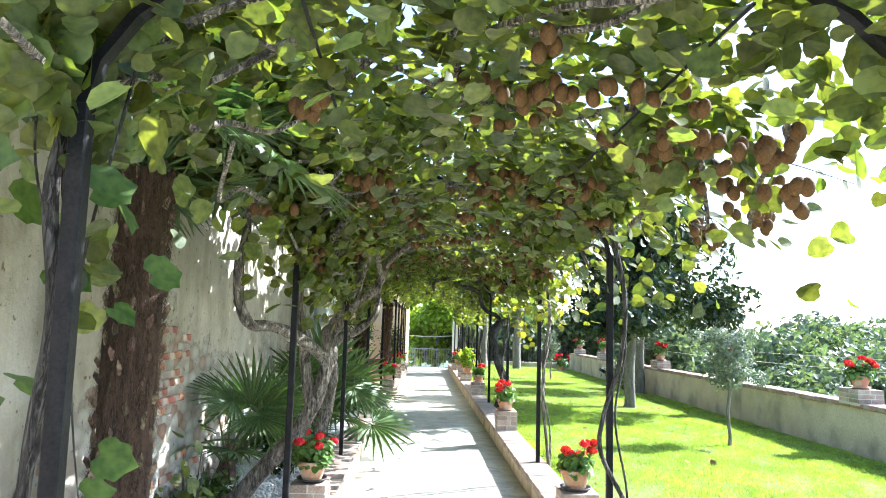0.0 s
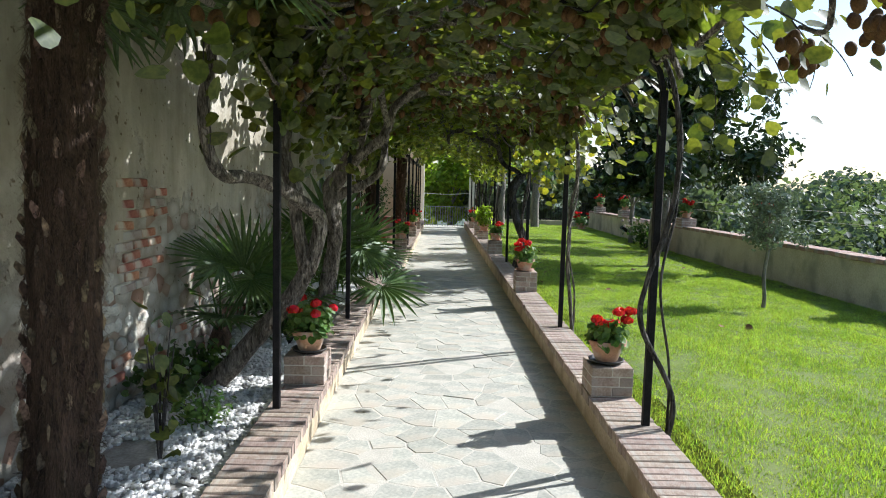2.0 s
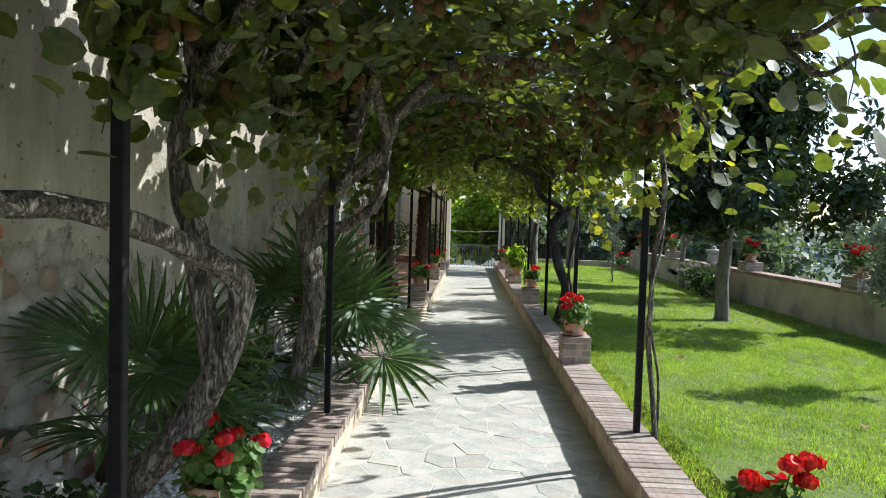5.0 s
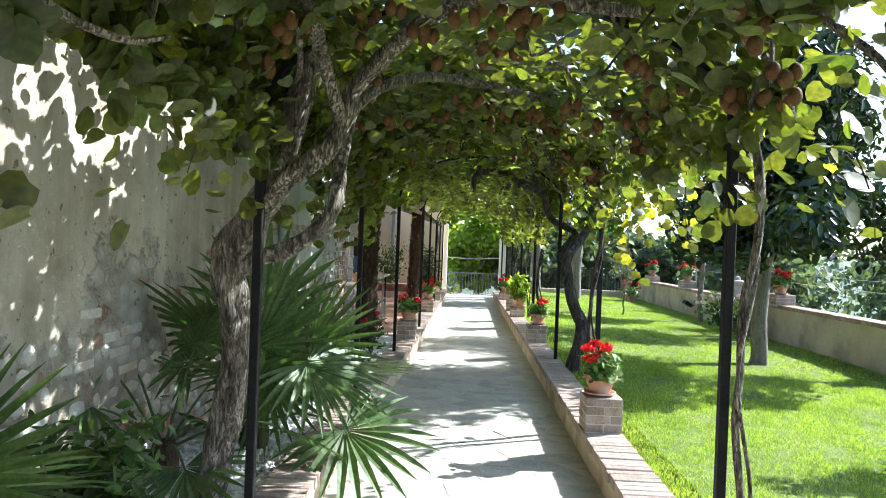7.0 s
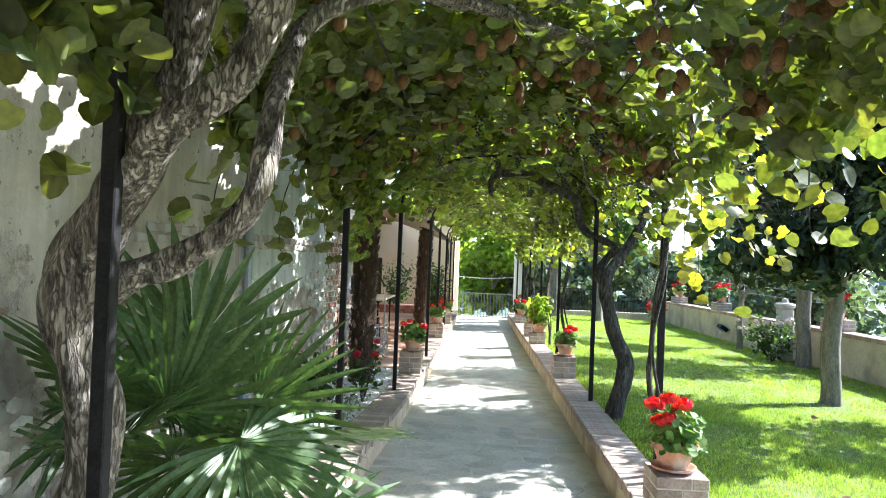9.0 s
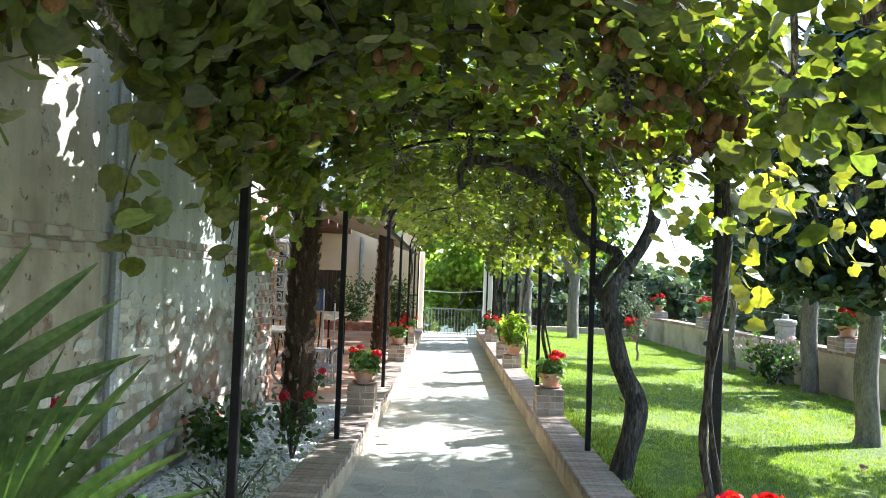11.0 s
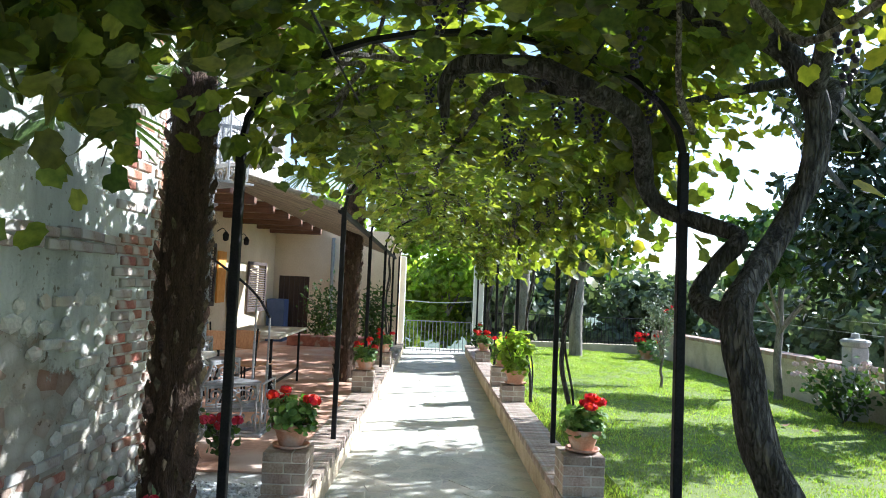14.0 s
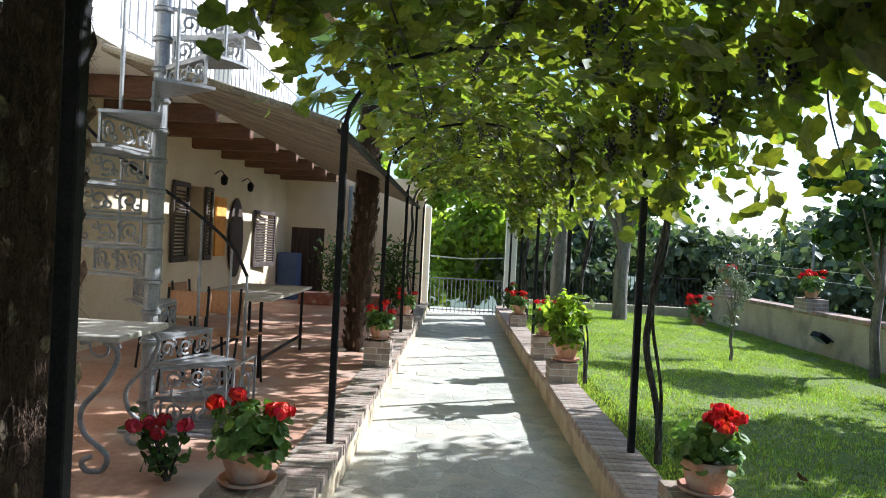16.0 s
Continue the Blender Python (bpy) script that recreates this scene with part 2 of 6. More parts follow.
    "zinc": material("grey_zinc_pipe", (0.26, 0.28, 0.30), (0.40, 0.42, 0.43), 0.5, 6, 60, 0.1, metal=0.5),
    "blue": material("blue_paint", (0.05, 0.09, 0.20), (0.09, 0.14, 0.28), 0.6, 5, 50, 0.1),
    "orange": material("orange_cloth", (0.70, 0.30, 0.05), (0.85, 0.42, 0.10), 0.8, 8, 80, 0.2),
    "shutter": material("dark_shutter_paint", (0.05, 0.035, 0.03), (0.10, 0.075, 0.065), 0.6, 6, 60, 0.2),
    "stone_column": material("grey_stone_column", (0.36, 0.36, 0.34), (0.52, 0.52, 0.49), 0.85, 6, 60, 0.4),
    "lamp_glass": material("floodlight_glass", (0.30, 0.36, 0.42), (0.40, 0.46, 0.52), 0.12, 4, 30, 0.0),
    # pale blue-green: distance haze mixed into the leaf colour
    "haze_tinted_leaf": material("haze_tinted_woods", (0.13, 0.18, 0.17), (0.22, 0.27, 0.25), 0.8, 0.1, 1.0, 0.0, random_tint=0.2, island=True),
    "far_land": material("far_fields", (0.08, 0.11, 0.07), (0.15, 0.18, 0.12), 0.95, 0.02, 0.3, 0.0),
    "dead_leaf": material("dry_brown_leaf", (0.14, 0.07, 0.03), (0.30, 0.17, 0.08), 0.8, 10, 60, 0.2, random_tint=0.3, island=True),
    "twine": material("pale_cable", (0.5, 0.5, 0.46), (0.6, 0.6, 0.55), 0.6, 6, 60, 0.0),
}
rng = np.random.default_rng(7)


def peeling_wall():
    """Pale pitted plaster that has flaked off in patches from rubble of stone and brick."""
    m = bpy.data.materials.new("old_wall_peeling_plaster")
    m.use_nodes = True
    n, l = m.node_tree.nodes, m.node_tree.links
    b = n["Principled BSDF"]
    b.inputs["Roughness"].default_value, b.inputs["Specular IOR Level"].default_value = 0.94, 0.2
    tc = n.new("ShaderNodeTexCoord")

    def tex(kind, scale, detail=6, rough=0.6, stretch=(1, 1, 1)):
        mp = n.new("ShaderNodeMapping")
        mp.inputs["Scale"].default_value = stretch
        l.new(tc.outputs["Object"], mp.inputs[0])
        t = n.new(kind)
        t.inputs["Scale"].default_value = scale
        if kind == "ShaderNodeTexNoise":
            t.inputs["Detail"].default_value, t.inputs["Roughness"].default_value = detail, rough
        l.new(mp.outputs[0], t.inputs[0])
        return t

    def ramp(src, *stops):
        r = n.new("ShaderNodeValToRGB")
        while len(r.color_ramp.elements) < len(stops):
            r.color_ramp.elements.new(0.5)
        for e, (p, c) in zip(r.color_ramp.elements, stops):
            e.position, e.color = p, rgb(c)
        l.new(src, r.inputs[0])
        return r.outputs[0]

    def mix(f, a, c, blend="MIX"):
        x = n.new("ShaderNodeMix")
        x.data_type, x.blend_type = "RGBA", blend
        if isinstance(f, float):
            x.inputs[0].default_value = f
        else:
            l.new(f, x.inputs[0])
        l.new(a, x.inputs[6])
        l.new(c, x.inputs[7])
        return x.outputs[2]

    plaster = ramp(tex("ShaderNodeTexNoise", 1.7, 8).outputs[0], (0.30, (0.46, 0.48, 0.44)), (0.5, (0.62, 0.64, 0.58)), (0.7, (0.75, 0.76, 0.70)))
    warm = ramp(tex("ShaderNodeTexNoise", 1.9, 8).outputs[0], (0.30, (0.36, 0.31, 0.23)), (0.5, (0.54, 0.49, 0.39)), (0.7, (0.66, 0.62, 0.53)))
    sep = n.new("ShaderNodeSeparateXYZ")
    l.new(tc.outputs["Object"], sep.inputs[0])
    # the wall was plastered in two lengths, which meet at the rain pipe
    second = n.new("ShaderNodeMath")
    second.operation = "GREATER_THAN"
    second.inputs[1].default_value = 11.5
    l.new(sep.outputs[1], second.inputs[0])
    plaster = mix(second.outputs[0], warm, plaster)
    streak = ramp(tex("ShaderNodeTexNoise", 5.0, 5, 0.6, (1, 1, 0.15)).outputs[0], (0.35, (0.72, 0.72, 0.70)), (0.65, (1, 1, 1)))
    plaster = mix(1.0, plaster, streak, "MULTIPLY")
    cells = tex("ShaderNodeTexVoronoi", 8.5, stretch=(1, 0.75, 1.15))
    stone = ramp(cells.outputs["Color"], (0.12, (0.36, 0.22, 0.16)), (0.3, (0.44, 0.41, 0.35)), (0.7, (0.52, 0.50, 0.44)), (0.92, (0.42, 0.32, 0.25)))
    joint = ramp(cells.outputs["Distance"], (0.25, (1, 1, 1)), (0.62, (0.72, 0.70, 0.65)))
    stone = mix(1.0, stone, joint, "MULTIPLY")
    mask_n = tex("ShaderNodeTexNoise", 0.95, 9, 0.68)
    low = n.new("ShaderNodeMapRange")
    low.inputs[1].default_value, low.inputs[2].default_value, low.inputs[3].default_value, low.inputs[4].default_value = 0.2, 1.9, 0.16, -0.10
    l.new(sep.outputs[2], low.inputs[0])
    add = n.new("ShaderNodeMath")
    l.new(mask_n.outputs[0], add.inputs[0])
    l.new(low.outputs[0], add.inputs[1])
    mask = ramp(add.outputs[0], (0.54, (0, 0, 0)), (0.575, (1, 1, 1)))
    pits = ramp(tex("ShaderNodeTexNoise", 17, 3).outputs[0], (0.31, (0.45, 0.40, 0.34)), (0.36, (1, 1, 1)))
    col = mix(1.0, mix(mask, plaster, stone), pits, "MULTIPLY")
    l.new(col, b.inputs["Base Color"])
    h1 = n.new("ShaderNodeMath")
    h1.operation = "MULTIPLY_ADD"
    h1.inputs[1].default_value = -0.9
    l.new(mask, h1.inputs[0])
    l.new(tex("ShaderNodeTexNoise", 22, 6).outputs[0], h1.inputs[2])
    bp = n.new("ShaderNodeBump")
    bp.inputs["Strength"].default_value, bp.inputs["Distance"].default_value = 0.9, 0.018
    l.new(h1.outputs[0], bp.inputs["Height"])
    l.new(bp.outputs[0], b.inputs["Normal"])
    return m


MAT["peeling"] = peeling_wall()


# ---- building helpers ----
def mesh_from(verts, faces, name="mesh"):
    me = bpy.data.meshes.new(name)
    me.from_pydata([tuple(v) for v in verts], [], [tuple(f) for f in faces])
    me.update()
    return me


def thing(name, x, y, z, label, category, group="", kind="", rz=0.0):
    ob = new(name)
    ob.empty_display_size = 0.1
    ob.matrix_basis = pose(x, y, z, 0, 0, rz)
    return tagged(ob, label, category, group, kind)


def part(name, bm, mat, parent, label="", smooth=False, kind=""):
    """Links a bmesh (or mesh) as one mesh object under a thing or a part."""
    if isinstance(bm, bmesh.types.BMesh):
        me = bpy.data.meshes.new(name)
        bm.to_mesh(me)
        bm.free()
    else:
        me = bm
    if smooth:
        me.polygons.foreach_set("use_smooth", [True] * len(me.polygons))
    if not me.materials:
        me.materials.append(MAT[mat] if isinstance(mat, str) else mat)
    ob = new(name, me)
    ob.parent = parent
    return tagged(ob, label, kind=kind)


def solid(name, bm, mat, label="", category="", group="", kind="", at=None, smooth=False):
    ob = part(name, bm, mat, None, smooth=smooth)
    if at is not None:
        ob.matrix_basis = at
    return tagged(ob, label, category, group, kind)


def box(x0, x1, y0, y1, z0, z1, bevel=0.0, bm=None):
    bm = bm or bmesh.new()
    got = bmesh.ops.create_cube(bm, size=1.0, matrix=Matrix.LocRotScale(((x0 + x1) / 2, (y0 + y1) / 2, (z0 + z1) / 2), None, (x1 - x0, y1 - y0, z1 - z0)))
    if bevel:
        es = list({e for v in got["verts"] for e in v.link_edges})
        bmesh.ops.bevel(bm, geom=es, offset=bevel, segments=1, affect="EDGES", profile=0.5)
    return bm


def lathe(profile, n=20, bm=None):
    """Turns (radius, z) pairs round z."""
    bm = bm or bmesh.new()
    rings = [[bm.verts.new((r * math.cos(2 * math.pi * i / n), r * math.sin(2 * math.pi * i / n), z)) for i in range(n)] for r, z in profile]
    for a, b in zip(rings, rings[1:]):
        for i in range(n):
            bm.faces.new((a[i], a[(i + 1) % n], b[(i + 1) % n], b[i]))
    if profile[0][0] > 0.001:
        bm.faces.new(rings[0][::-1])
    if profile[-1][0] > 0.001:
        bm.faces.new(rings[-1])
    return bm


def smooth_path(points, steps=6):
    """Catmull-Rom through points, each a tuple of numbers."""
    p = [np.array(q, float) for q in points]
    p = [2 * p[0] - p[1]] + p + [2 * p[-1] - p[-2]]
    out = []
    for i in range(1, len(p) - 2):
        for s in range(steps):
            t = s / steps
            out.append(0.5 * (2 * p[i] + (p[i + 1] - p[i - 1]) * t + (2 * p[i - 1] - 5 * p[i] + 4 * p[i + 1] - p[i + 2]) * t * t + (3 * p[i] - p[i - 1] - 3 * p[i + 1] + p[i + 2]) * t ** 3))
    out.append(p[-2])
    return out


def tube(points, n=8, steps=5, gnarl=0.0, bm=None, flat=False):
    """A tube through (x, y, z, radius) points; gnarl makes ridged, knotted bark."""
    bm = bm or bmesh.new()
    path = smooth_path(points, steps) if steps > 1 else [np.array(q, float) for q in points]
    rings, side = [], None
    for i, q in enumerate(path):
        c = Vector(q[:3])
        d = Vector(path[min(i + 1, len(path) - 1)][:3]) - Vector(path[max(i - 1, 0)][:3])
        d = d.normalized() if d.length > 1e-6 else Vector((0, 0, 1))
        if side is None:
            side = d.orthogonal().normalized()
        side = (side - d * side.dot(d)).normalized()
        up = d.cross(side)
        ring = []
        for k in range(n):
            a = 2 * math.pi * k / n
            r = q[3]
            if gnarl:
                r *= 1 + gnarl * (0.55 * math.sin(3 * a + i * 0.23) + 0.35 * math.sin(5 * a - i * 0.31) + 0.5 * noise.noise(Vector((c.x * 9 + math.cos(a), c.y * 9 + math.sin(a), c.z * 7))))
            ring.append(bm.verts.new(c + (side * math.cos(a) + up * math.sin(a)) * r))
        rings.append(ring)
    for a, b in zip(rings, rings[1:]):
        for k in range(n):
            bm.faces.new((a[k], a[(k + 1) % n], b[(k + 1) % n], b[k]))
    bm.faces.new(rings[0][::-1])
    bm.faces.new(rings[-1])
    return bm


def leaf_shape(kind):
    """Outline of a leaf in its own plane, stalk at the origin, tip on +y, length about 1."""
    if kind == "round":
        pts = [(0, 0.0), (0.30, -0.08), (0.50, 0.18), (0.50, 0.52), (0.30, 0.84), (0, 1.0)]
    elif kind == "lobed":
        pts = [(0, 0.04), (0.22, -0.13), (0.43, -0.02), (0.57, 0.22), (0.49, 0.40), (0.50, 0.62), (0.27, 0.74), (0, 1.0)]
    else:
        pts = [(0, 0.0), (0.16, 0.22), (0.22, 0.5), (0.14, 0.8), (0, 1.0)]
    return pts


def leaves(centres, normals, sizes, kind="round", spin=None, droop=0.16, seed=1):
    """One mesh of many leaves: two folded halves each, curled a little."""
    g = np.random.default_rng(seed)
    pts = leaf_shape(kind)
    k = len(pts)
    right = np.array([(x, y, 0.16 * x - droop * y * y) for x, y in pts])
    left = np.array([(-x, y, 0.16 * x - droop * y * y) for x, y in pts[1:-1]])
    base = np.vstack([right, left])
    base[:, 1] -= 0.3
    n = len(centres)
    normals = np.asarray(normals, float)
    normals /= np.linalg.norm(normals, axis=1, keepdims=True) + 1e-9
    ref = g.normal(size=(n, 3)) if spin is None else np.asarray(spin, float)
    u = np.cross(ref, normals)
    u /= np.linalg.norm(u, axis=1, keepdims=True) + 1e-9
    v = np.cross(normals, u)
    s = np.asarray(sizes, float)[:, None, None]
    verts = (base[None, :, 0:1] * u[:, None, :] + base[None, :, 1:2] * v[:, None, :] + base[None, :, 2:3] * normals[:, None, :]) * s + np.asarray(centres)[:, None, :]
    m = len(base)
    f1 = list(range(0, k))
    f2 = [0] + [k + i for i in range(k - 2)] + [k - 1]
    f2 = f2[::-1]
    loops = np.array(f1 + f2)
    me = bpy.data.meshes.new("leaves")
    nf = 2 * n
    me.vertices.add(n * m)
    me.vertices.foreach_set("co", verts.reshape(-1).astype(np.float32))
    me.loops.add(n * len(loops))
    me.loops.foreach_set("vertex_index", (loops[None, :] + (np.arange(n) * m)[:, None]).reshape(-1).astype(np.int32))
    me.polygons.add(nf)
    me.polygons.foreach_set("loop_start", (np.arange(nf) * k).astype(np.int32))
    me.update(calc_edges=True)
    me.validate()
    return me


def petals(centre, radius, count, g, size=0.035):
    c = g.normal(size=(count, 3))
    c /= np.linalg.norm(c, axis=1, keepdims=True)
    c *= g.uniform(0.35, 1.15, (count, 1)) * (1.25, 1.25, 0.8)
    c[:, 2] = np.abs(c[:, 2]) - 0.2
    return np.asarray(centre) + c * radius, c, np.full(count, size) * g.uniform(0.8, 1.25, count)


def blobs(centres, radii, n_lat=4, n_lon=7, stretch=1.0):
    """One mesh of many small rounded bodies."""
    vs, fs = [], []
    unit, uf = [], []
    unit.append((0, 0, -1))
    for i in range(1, n_lat):
        a = -math.pi / 2 + math.pi * i / n_lat
        for j in range(n_lon):
            b = 2 * math.pi * j / n_lon
            unit.append((math.cos(a) * math.cos(b), math.cos(a) * math.sin(b), math.sin(a)))
    unit.append((0, 0, 1))
    top = len(unit) - 1
    for j in range(n_lon):
        uf.append((0, 1 + (j + 1) % n_lon, 1 + j))
        uf.append((top, top - n_lon + j, top - n_lon + (j + 1) % n_lon))
        for i in range(n_lat - 2):
            a = 1 + i * n_lon
            uf.append((a + j, a + (j + 1) % n_lon, a + n_lon + (j + 1) % n_lon, a + n_lon + j))
    unit = np.array(unit)
    for c, r in zip(centres, radii):
        off = len(vs)
        u = unit * (np.array(r) if np.ndim(r) else np.array((r, r, r * stretch))) + np.asarray(c)
        vs.extend(map(tuple, u))
        fs.extend(tuple(i + off for i in f) for f in uf)
    return mesh_from(vs, fs)


# heights of the ground: the path falls gently away
def path_z(y):
    return -0.05 if y < 6 else -0.05 - 0.0105 * (y - 6)


def kerb_z(y):
    return float(np.interp(y, (5.0, 16.5, 28.5), (0.155, 0.082, -0.05)))


def lawn_z(x, y):
    return 0.10 - 0.038 * (min(x, 6.3) - 1.4) - 0.006 * max(0.0, y - 5)


# ---- large structure ----
def strip(x0, x1, ys, zf, depth, mat, name, label, category, x0f=None, x1f=None):
    """A long slab that follows a height along y."""
    bm = bmesh.new()
    rows = []
    for y in ys:
        a, b, z = (x0f(y) if x0f else x0), (x1f(y) if x1f else x1), zf(y)
        rows.append([bm.verts.new(p) for p in ((a, y, z - depth), (b, y, z - depth), (b, y, z), (a, y, z))])
    for p, q in zip(rows, rows[1:]):
        for k in range(4):
            bm.faces.new((p[k], p[(k + 1) % 4], q[(k + 1) % 4], q[k]))
    bm.faces.new(rows[0][::-1])
    bm.faces.new(rows[-1])
    bmesh.ops.recalc_face_normals(bm, faces=bm.faces)
    return solid(name, bm, mat, label, category, kind="structure")


def left_in(y):
    """Inner edge of the kerb on the wall side; the walk narrows a little past the second bed."""
    return float(np.interp(y, (11.0, 13.0, 15.0, 17.0, 25.0), (-0.675, -0.575, -0.53, -0.50, -0.455)))


def wall_x(y):
    return -1.95 + 0.026 * (y - 5)


RIGHT_IN, RIGHT_OUT, GATE_Y = 1.085, 1.37, 28.0
path_slab = strip(-0.70, 1.12, np.linspace(-4, GATE_Y + 1, 34), lambda y: path_z(y) - 0.0078, 0.25, "grout", "path", "long garden path of irregular slate flags in pale mortar", "path")
kerb_right = strip(RIGHT_IN + 0.012, RIGHT_OUT, np.linspace(-4, GATE_Y, 30), lambda y: kerb_z(y) - 0.066, 0.34, "render", "kerb_lawn_side", "low plastered kerb topped with bricks beside the lawn", "kerb")
kerb_left = strip(0, 0, np.linspace(-4, 9.785, 16), lambda y: kerb_z(y) - 0.066, 0.34, "render", "kerb_bed_side", "low plastered kerb topped with bricks beside the gravel bed", "kerb", lambda y: left_in(y) - 0.27, lambda y: left_in(y) - 0.012)
kerb_left_2 = strip(0, 0, np.linspace(9.785, GATE_Y, 26), lambda y: kerb_z(y) - 0.066, 0.34, "render", "kerb_terrace_side", "low plastered kerb topped with bricks beside the terrace", "kerb", lambda y: left_in(y) - 0.27, lambda y: left_in(y) - 0.012)

# ground: lawn near, falling to far fields, one sheet to the horizon
gx = np.concatenate([np.linspace(-900, -40, 8), np.linspace(-20, 1.3, 6), np.linspace(1.6, 6.3, 14), np.linspace(6.6, 16, 8), np.linspace(22, 120, 9), np.linspace(200, 2500, 9)])
gy = np.concatenate([np.linspace(-900, -10, 8), np.linspace(-4, 30, 40), np.linspace(31, 60, 8), np.linspace(80, 3000, 12)])


def ground_height(x, y):
    if x < 1.35:
        h = -0.35
    elif x <= 6.35:
        h = lawn_z(x, y) + 0.012 * noise.noise(Vector((x * 1.3, y * 1.3, 0)))
    else:
        h = -0.6 - min(7.0, 0.35 * (x - 6.35))
    if y > 29.5:
        h = min(h, -0.6 - min(7.0, 0.3 * (y - 29.5)))
    return h


gv = [(x, y, ground_height(x, y)) for y in gy for x in gx]
nx = len(gx)
gf = [(j * nx + i, j * nx + i + 1, (j + 1) * nx + i + 1, (j + 1) * nx + i) for j in range(len(gy) - 1) for i in range(nx - 1)]
ground = solid("ground", mesh_from(gv, gf), "lawn_soil", "mown green lawn falling away to far fields", "lawn", kind="structure")
ground.data.materials.append(MAT["far_land"])
for p in ground.data.polygons:
    c = p.center
    p.material_index = 0 if 1.0 < c.x < 6.5 and -6 < c.y < 30 else 1

# earth bed along the old wall, and the terrace
bed = strip(0, 0, np.linspace(-4, 15.2, 40), lambda y: 0.055, 0.3, "bed_soil", "bed_ground", "earth bed between old wall and kerb", "flower bed", lambda y: wall_x(y) - 0.05, lambda y: left_in(y) - 0.26)
terrace = strip(-4.4, 0, np.linspace(15.2, GATE_Y, 24), lambda y: kerb_z(y) - 0.02, 0.35, "terracotta_floor", "terrace_floor", "worn terracotta paved terrace in front of the house", "terrace", None, lambda y: left_in(y) - 0.26)

# old wall along the bed, a ruined plaster face over stone; upper parts stand in the sun
def old_wall():
    bm = bmesh.new()
    ys, zs = np.linspace(-4.5, 14.98, 61), np.linspace(-0.1, 5.2, 28)
    grid = []
    for y in ys:
        grid.append([bm.verts.new((wall_x(y) + 0.03 * noise.noise(Vector((y * 0.9, z * 0.9, 3))) + 0.012 * noise.noise(Vector((y * 4, z * 4, 1))) - 0.012, y, z)) for z in zs])
    for a, b in zip(grid, grid[1:]):
        for k in range(len(zs) - 1):
            bm.faces.new((a[k], b[k], b[k + 1], a[k + 1]))
    # far end and back give it thickness
    back = [[bm.verts.new((wall_x(y) - 0.55, y, z)) for z in (-0.1, 5.2)] for y in (-4.5, 14.98)]
    bm.faces.new((back[0][0], back[0][1], back[1][1], back[1][0]))
    bm.faces.new([*grid[-1], back[1][1], back[1][0]])
    bm.faces.new([back[0][0], back[0][1], *grid[0][::-1]])
    bm.faces.new([g[-1] for g in grid] + [back[1][1], back[0][1]])
    bmesh.ops.recalc_face_normals(bm, faces=bm.faces)
    return solid("wall_old", bm, "peeling", "tall old wall with flaking plaster over stone and brick", "wall", kind="structure", smooth=False)


wall_old = old_wall()

# garden wall on the valley side, with a brick coping
def garden_wall_top(y):
    return 0.63 - 0.008 * (y - 8)


garden_wall = strip(6.22, 6.50, np.linspace(-4, 29.2, 12), lambda y: garden_wall_top(y) - 0.07, 1.1, "garden_plaster", "wall_garden", "low yellowish plastered garden wall with brick coping", "wall")
far_kerb = solid("wall_far_low", box(1.4, 6.2, 29.2, 29.45, -0.9, 0.02), "garden_plaster", "low wall carrying the railing at the end of the lawn", "wall", kind="structure")
wall_behind = solid("wall_behind", box(-2.4, 1.3, -4.9, -4.5, -0.2, 2.6), "wall_plaster", "plain plastered wall closing the walk", "wall", kind="structure")

# house round the terrace
HX, HY = -3.75, 27.6
def with_openings(name, plane, fixed, a0, a1, z0, z1, holes, thick, mat, label):
    """A wall in the plane x or y = fixed, with rectangular openings (a, b, low, high) through it."""
    bm = bmesh.new()
    as_ = sorted({a0, a1, *[v for h in holes for v in h[:2]]})
    zs = sorted({z0, z1, *[v for h in holes for v in h[2:]]})
    for a, b in zip(as_, as_[1:]):
        for c, d in zip(zs, zs[1:]):
            if any(h[0] <= (a + b) / 2 <= h[1] and h[2] <= (c + d) / 2 <= h[3] for h in holes):
                continue
            if plane == "x":
                box(fixed - thick, fixed, a, b, c, d, bm=bm)
            else:
                box(a, b, fixed, fixed + thick, c, d, bm=bm)
    bmesh.ops.remove_doubles(bm, verts=bm.verts, dist=0.0005)
    seen = {}
    for f in bm.faces:
        seen.setdefault(tuple(sorted(v.index for v in f.verts)), []).append(f)
    bm.verts.index_update()
    seen = {}
    for f in bm.faces:
        seen.setdefault(tuple(sorted(v.index for v in f.verts)), []).append(f)
    bmesh.ops.delete(bm, geom=[f for g in seen.values() if len(g) > 1 for f in g], context="FACES_ONLY")
    return solid(name, bm, mat, label, "house wall", kind="structure")


house_west = with_openings("wall_house_west", "x", HX, 14.9, HY + 0.35, -0.4, 2.72, [(21.85, 22.45, 0.90, 2.0), (26.1, 26.8, 0.75, 1.8)], 0.35, "house_plaster", "ochre plastered house wall under the balcony")
house_north = with_openings("wall_house_north", "y", HY, HX, -0.62, -0.4, 2.72, [(-3.62, -2.86, -0.10, 1.52)], 0.35, "house_plaster", "ochre plastered house wall with a dark door")
house_upper = with_openings("wall_house_upper", "x", HX + 0.02, 14.9, HY + 0.35, 2.87, 6.2, [(18.2, 19.0, 2.9, 4.7), (22.6, 23.4, 2.9, 4.7)], 0.35, "white_plaster", "white plastered upper storey in full sun")
house_core = solid("wall_house_core", box(HX - 6, HX - 0.9, 14.9, HY + 0.3, -0.4, 6.1), "white_plaster", "plain body of the house behind the front rooms", "house wall", kind="structure")
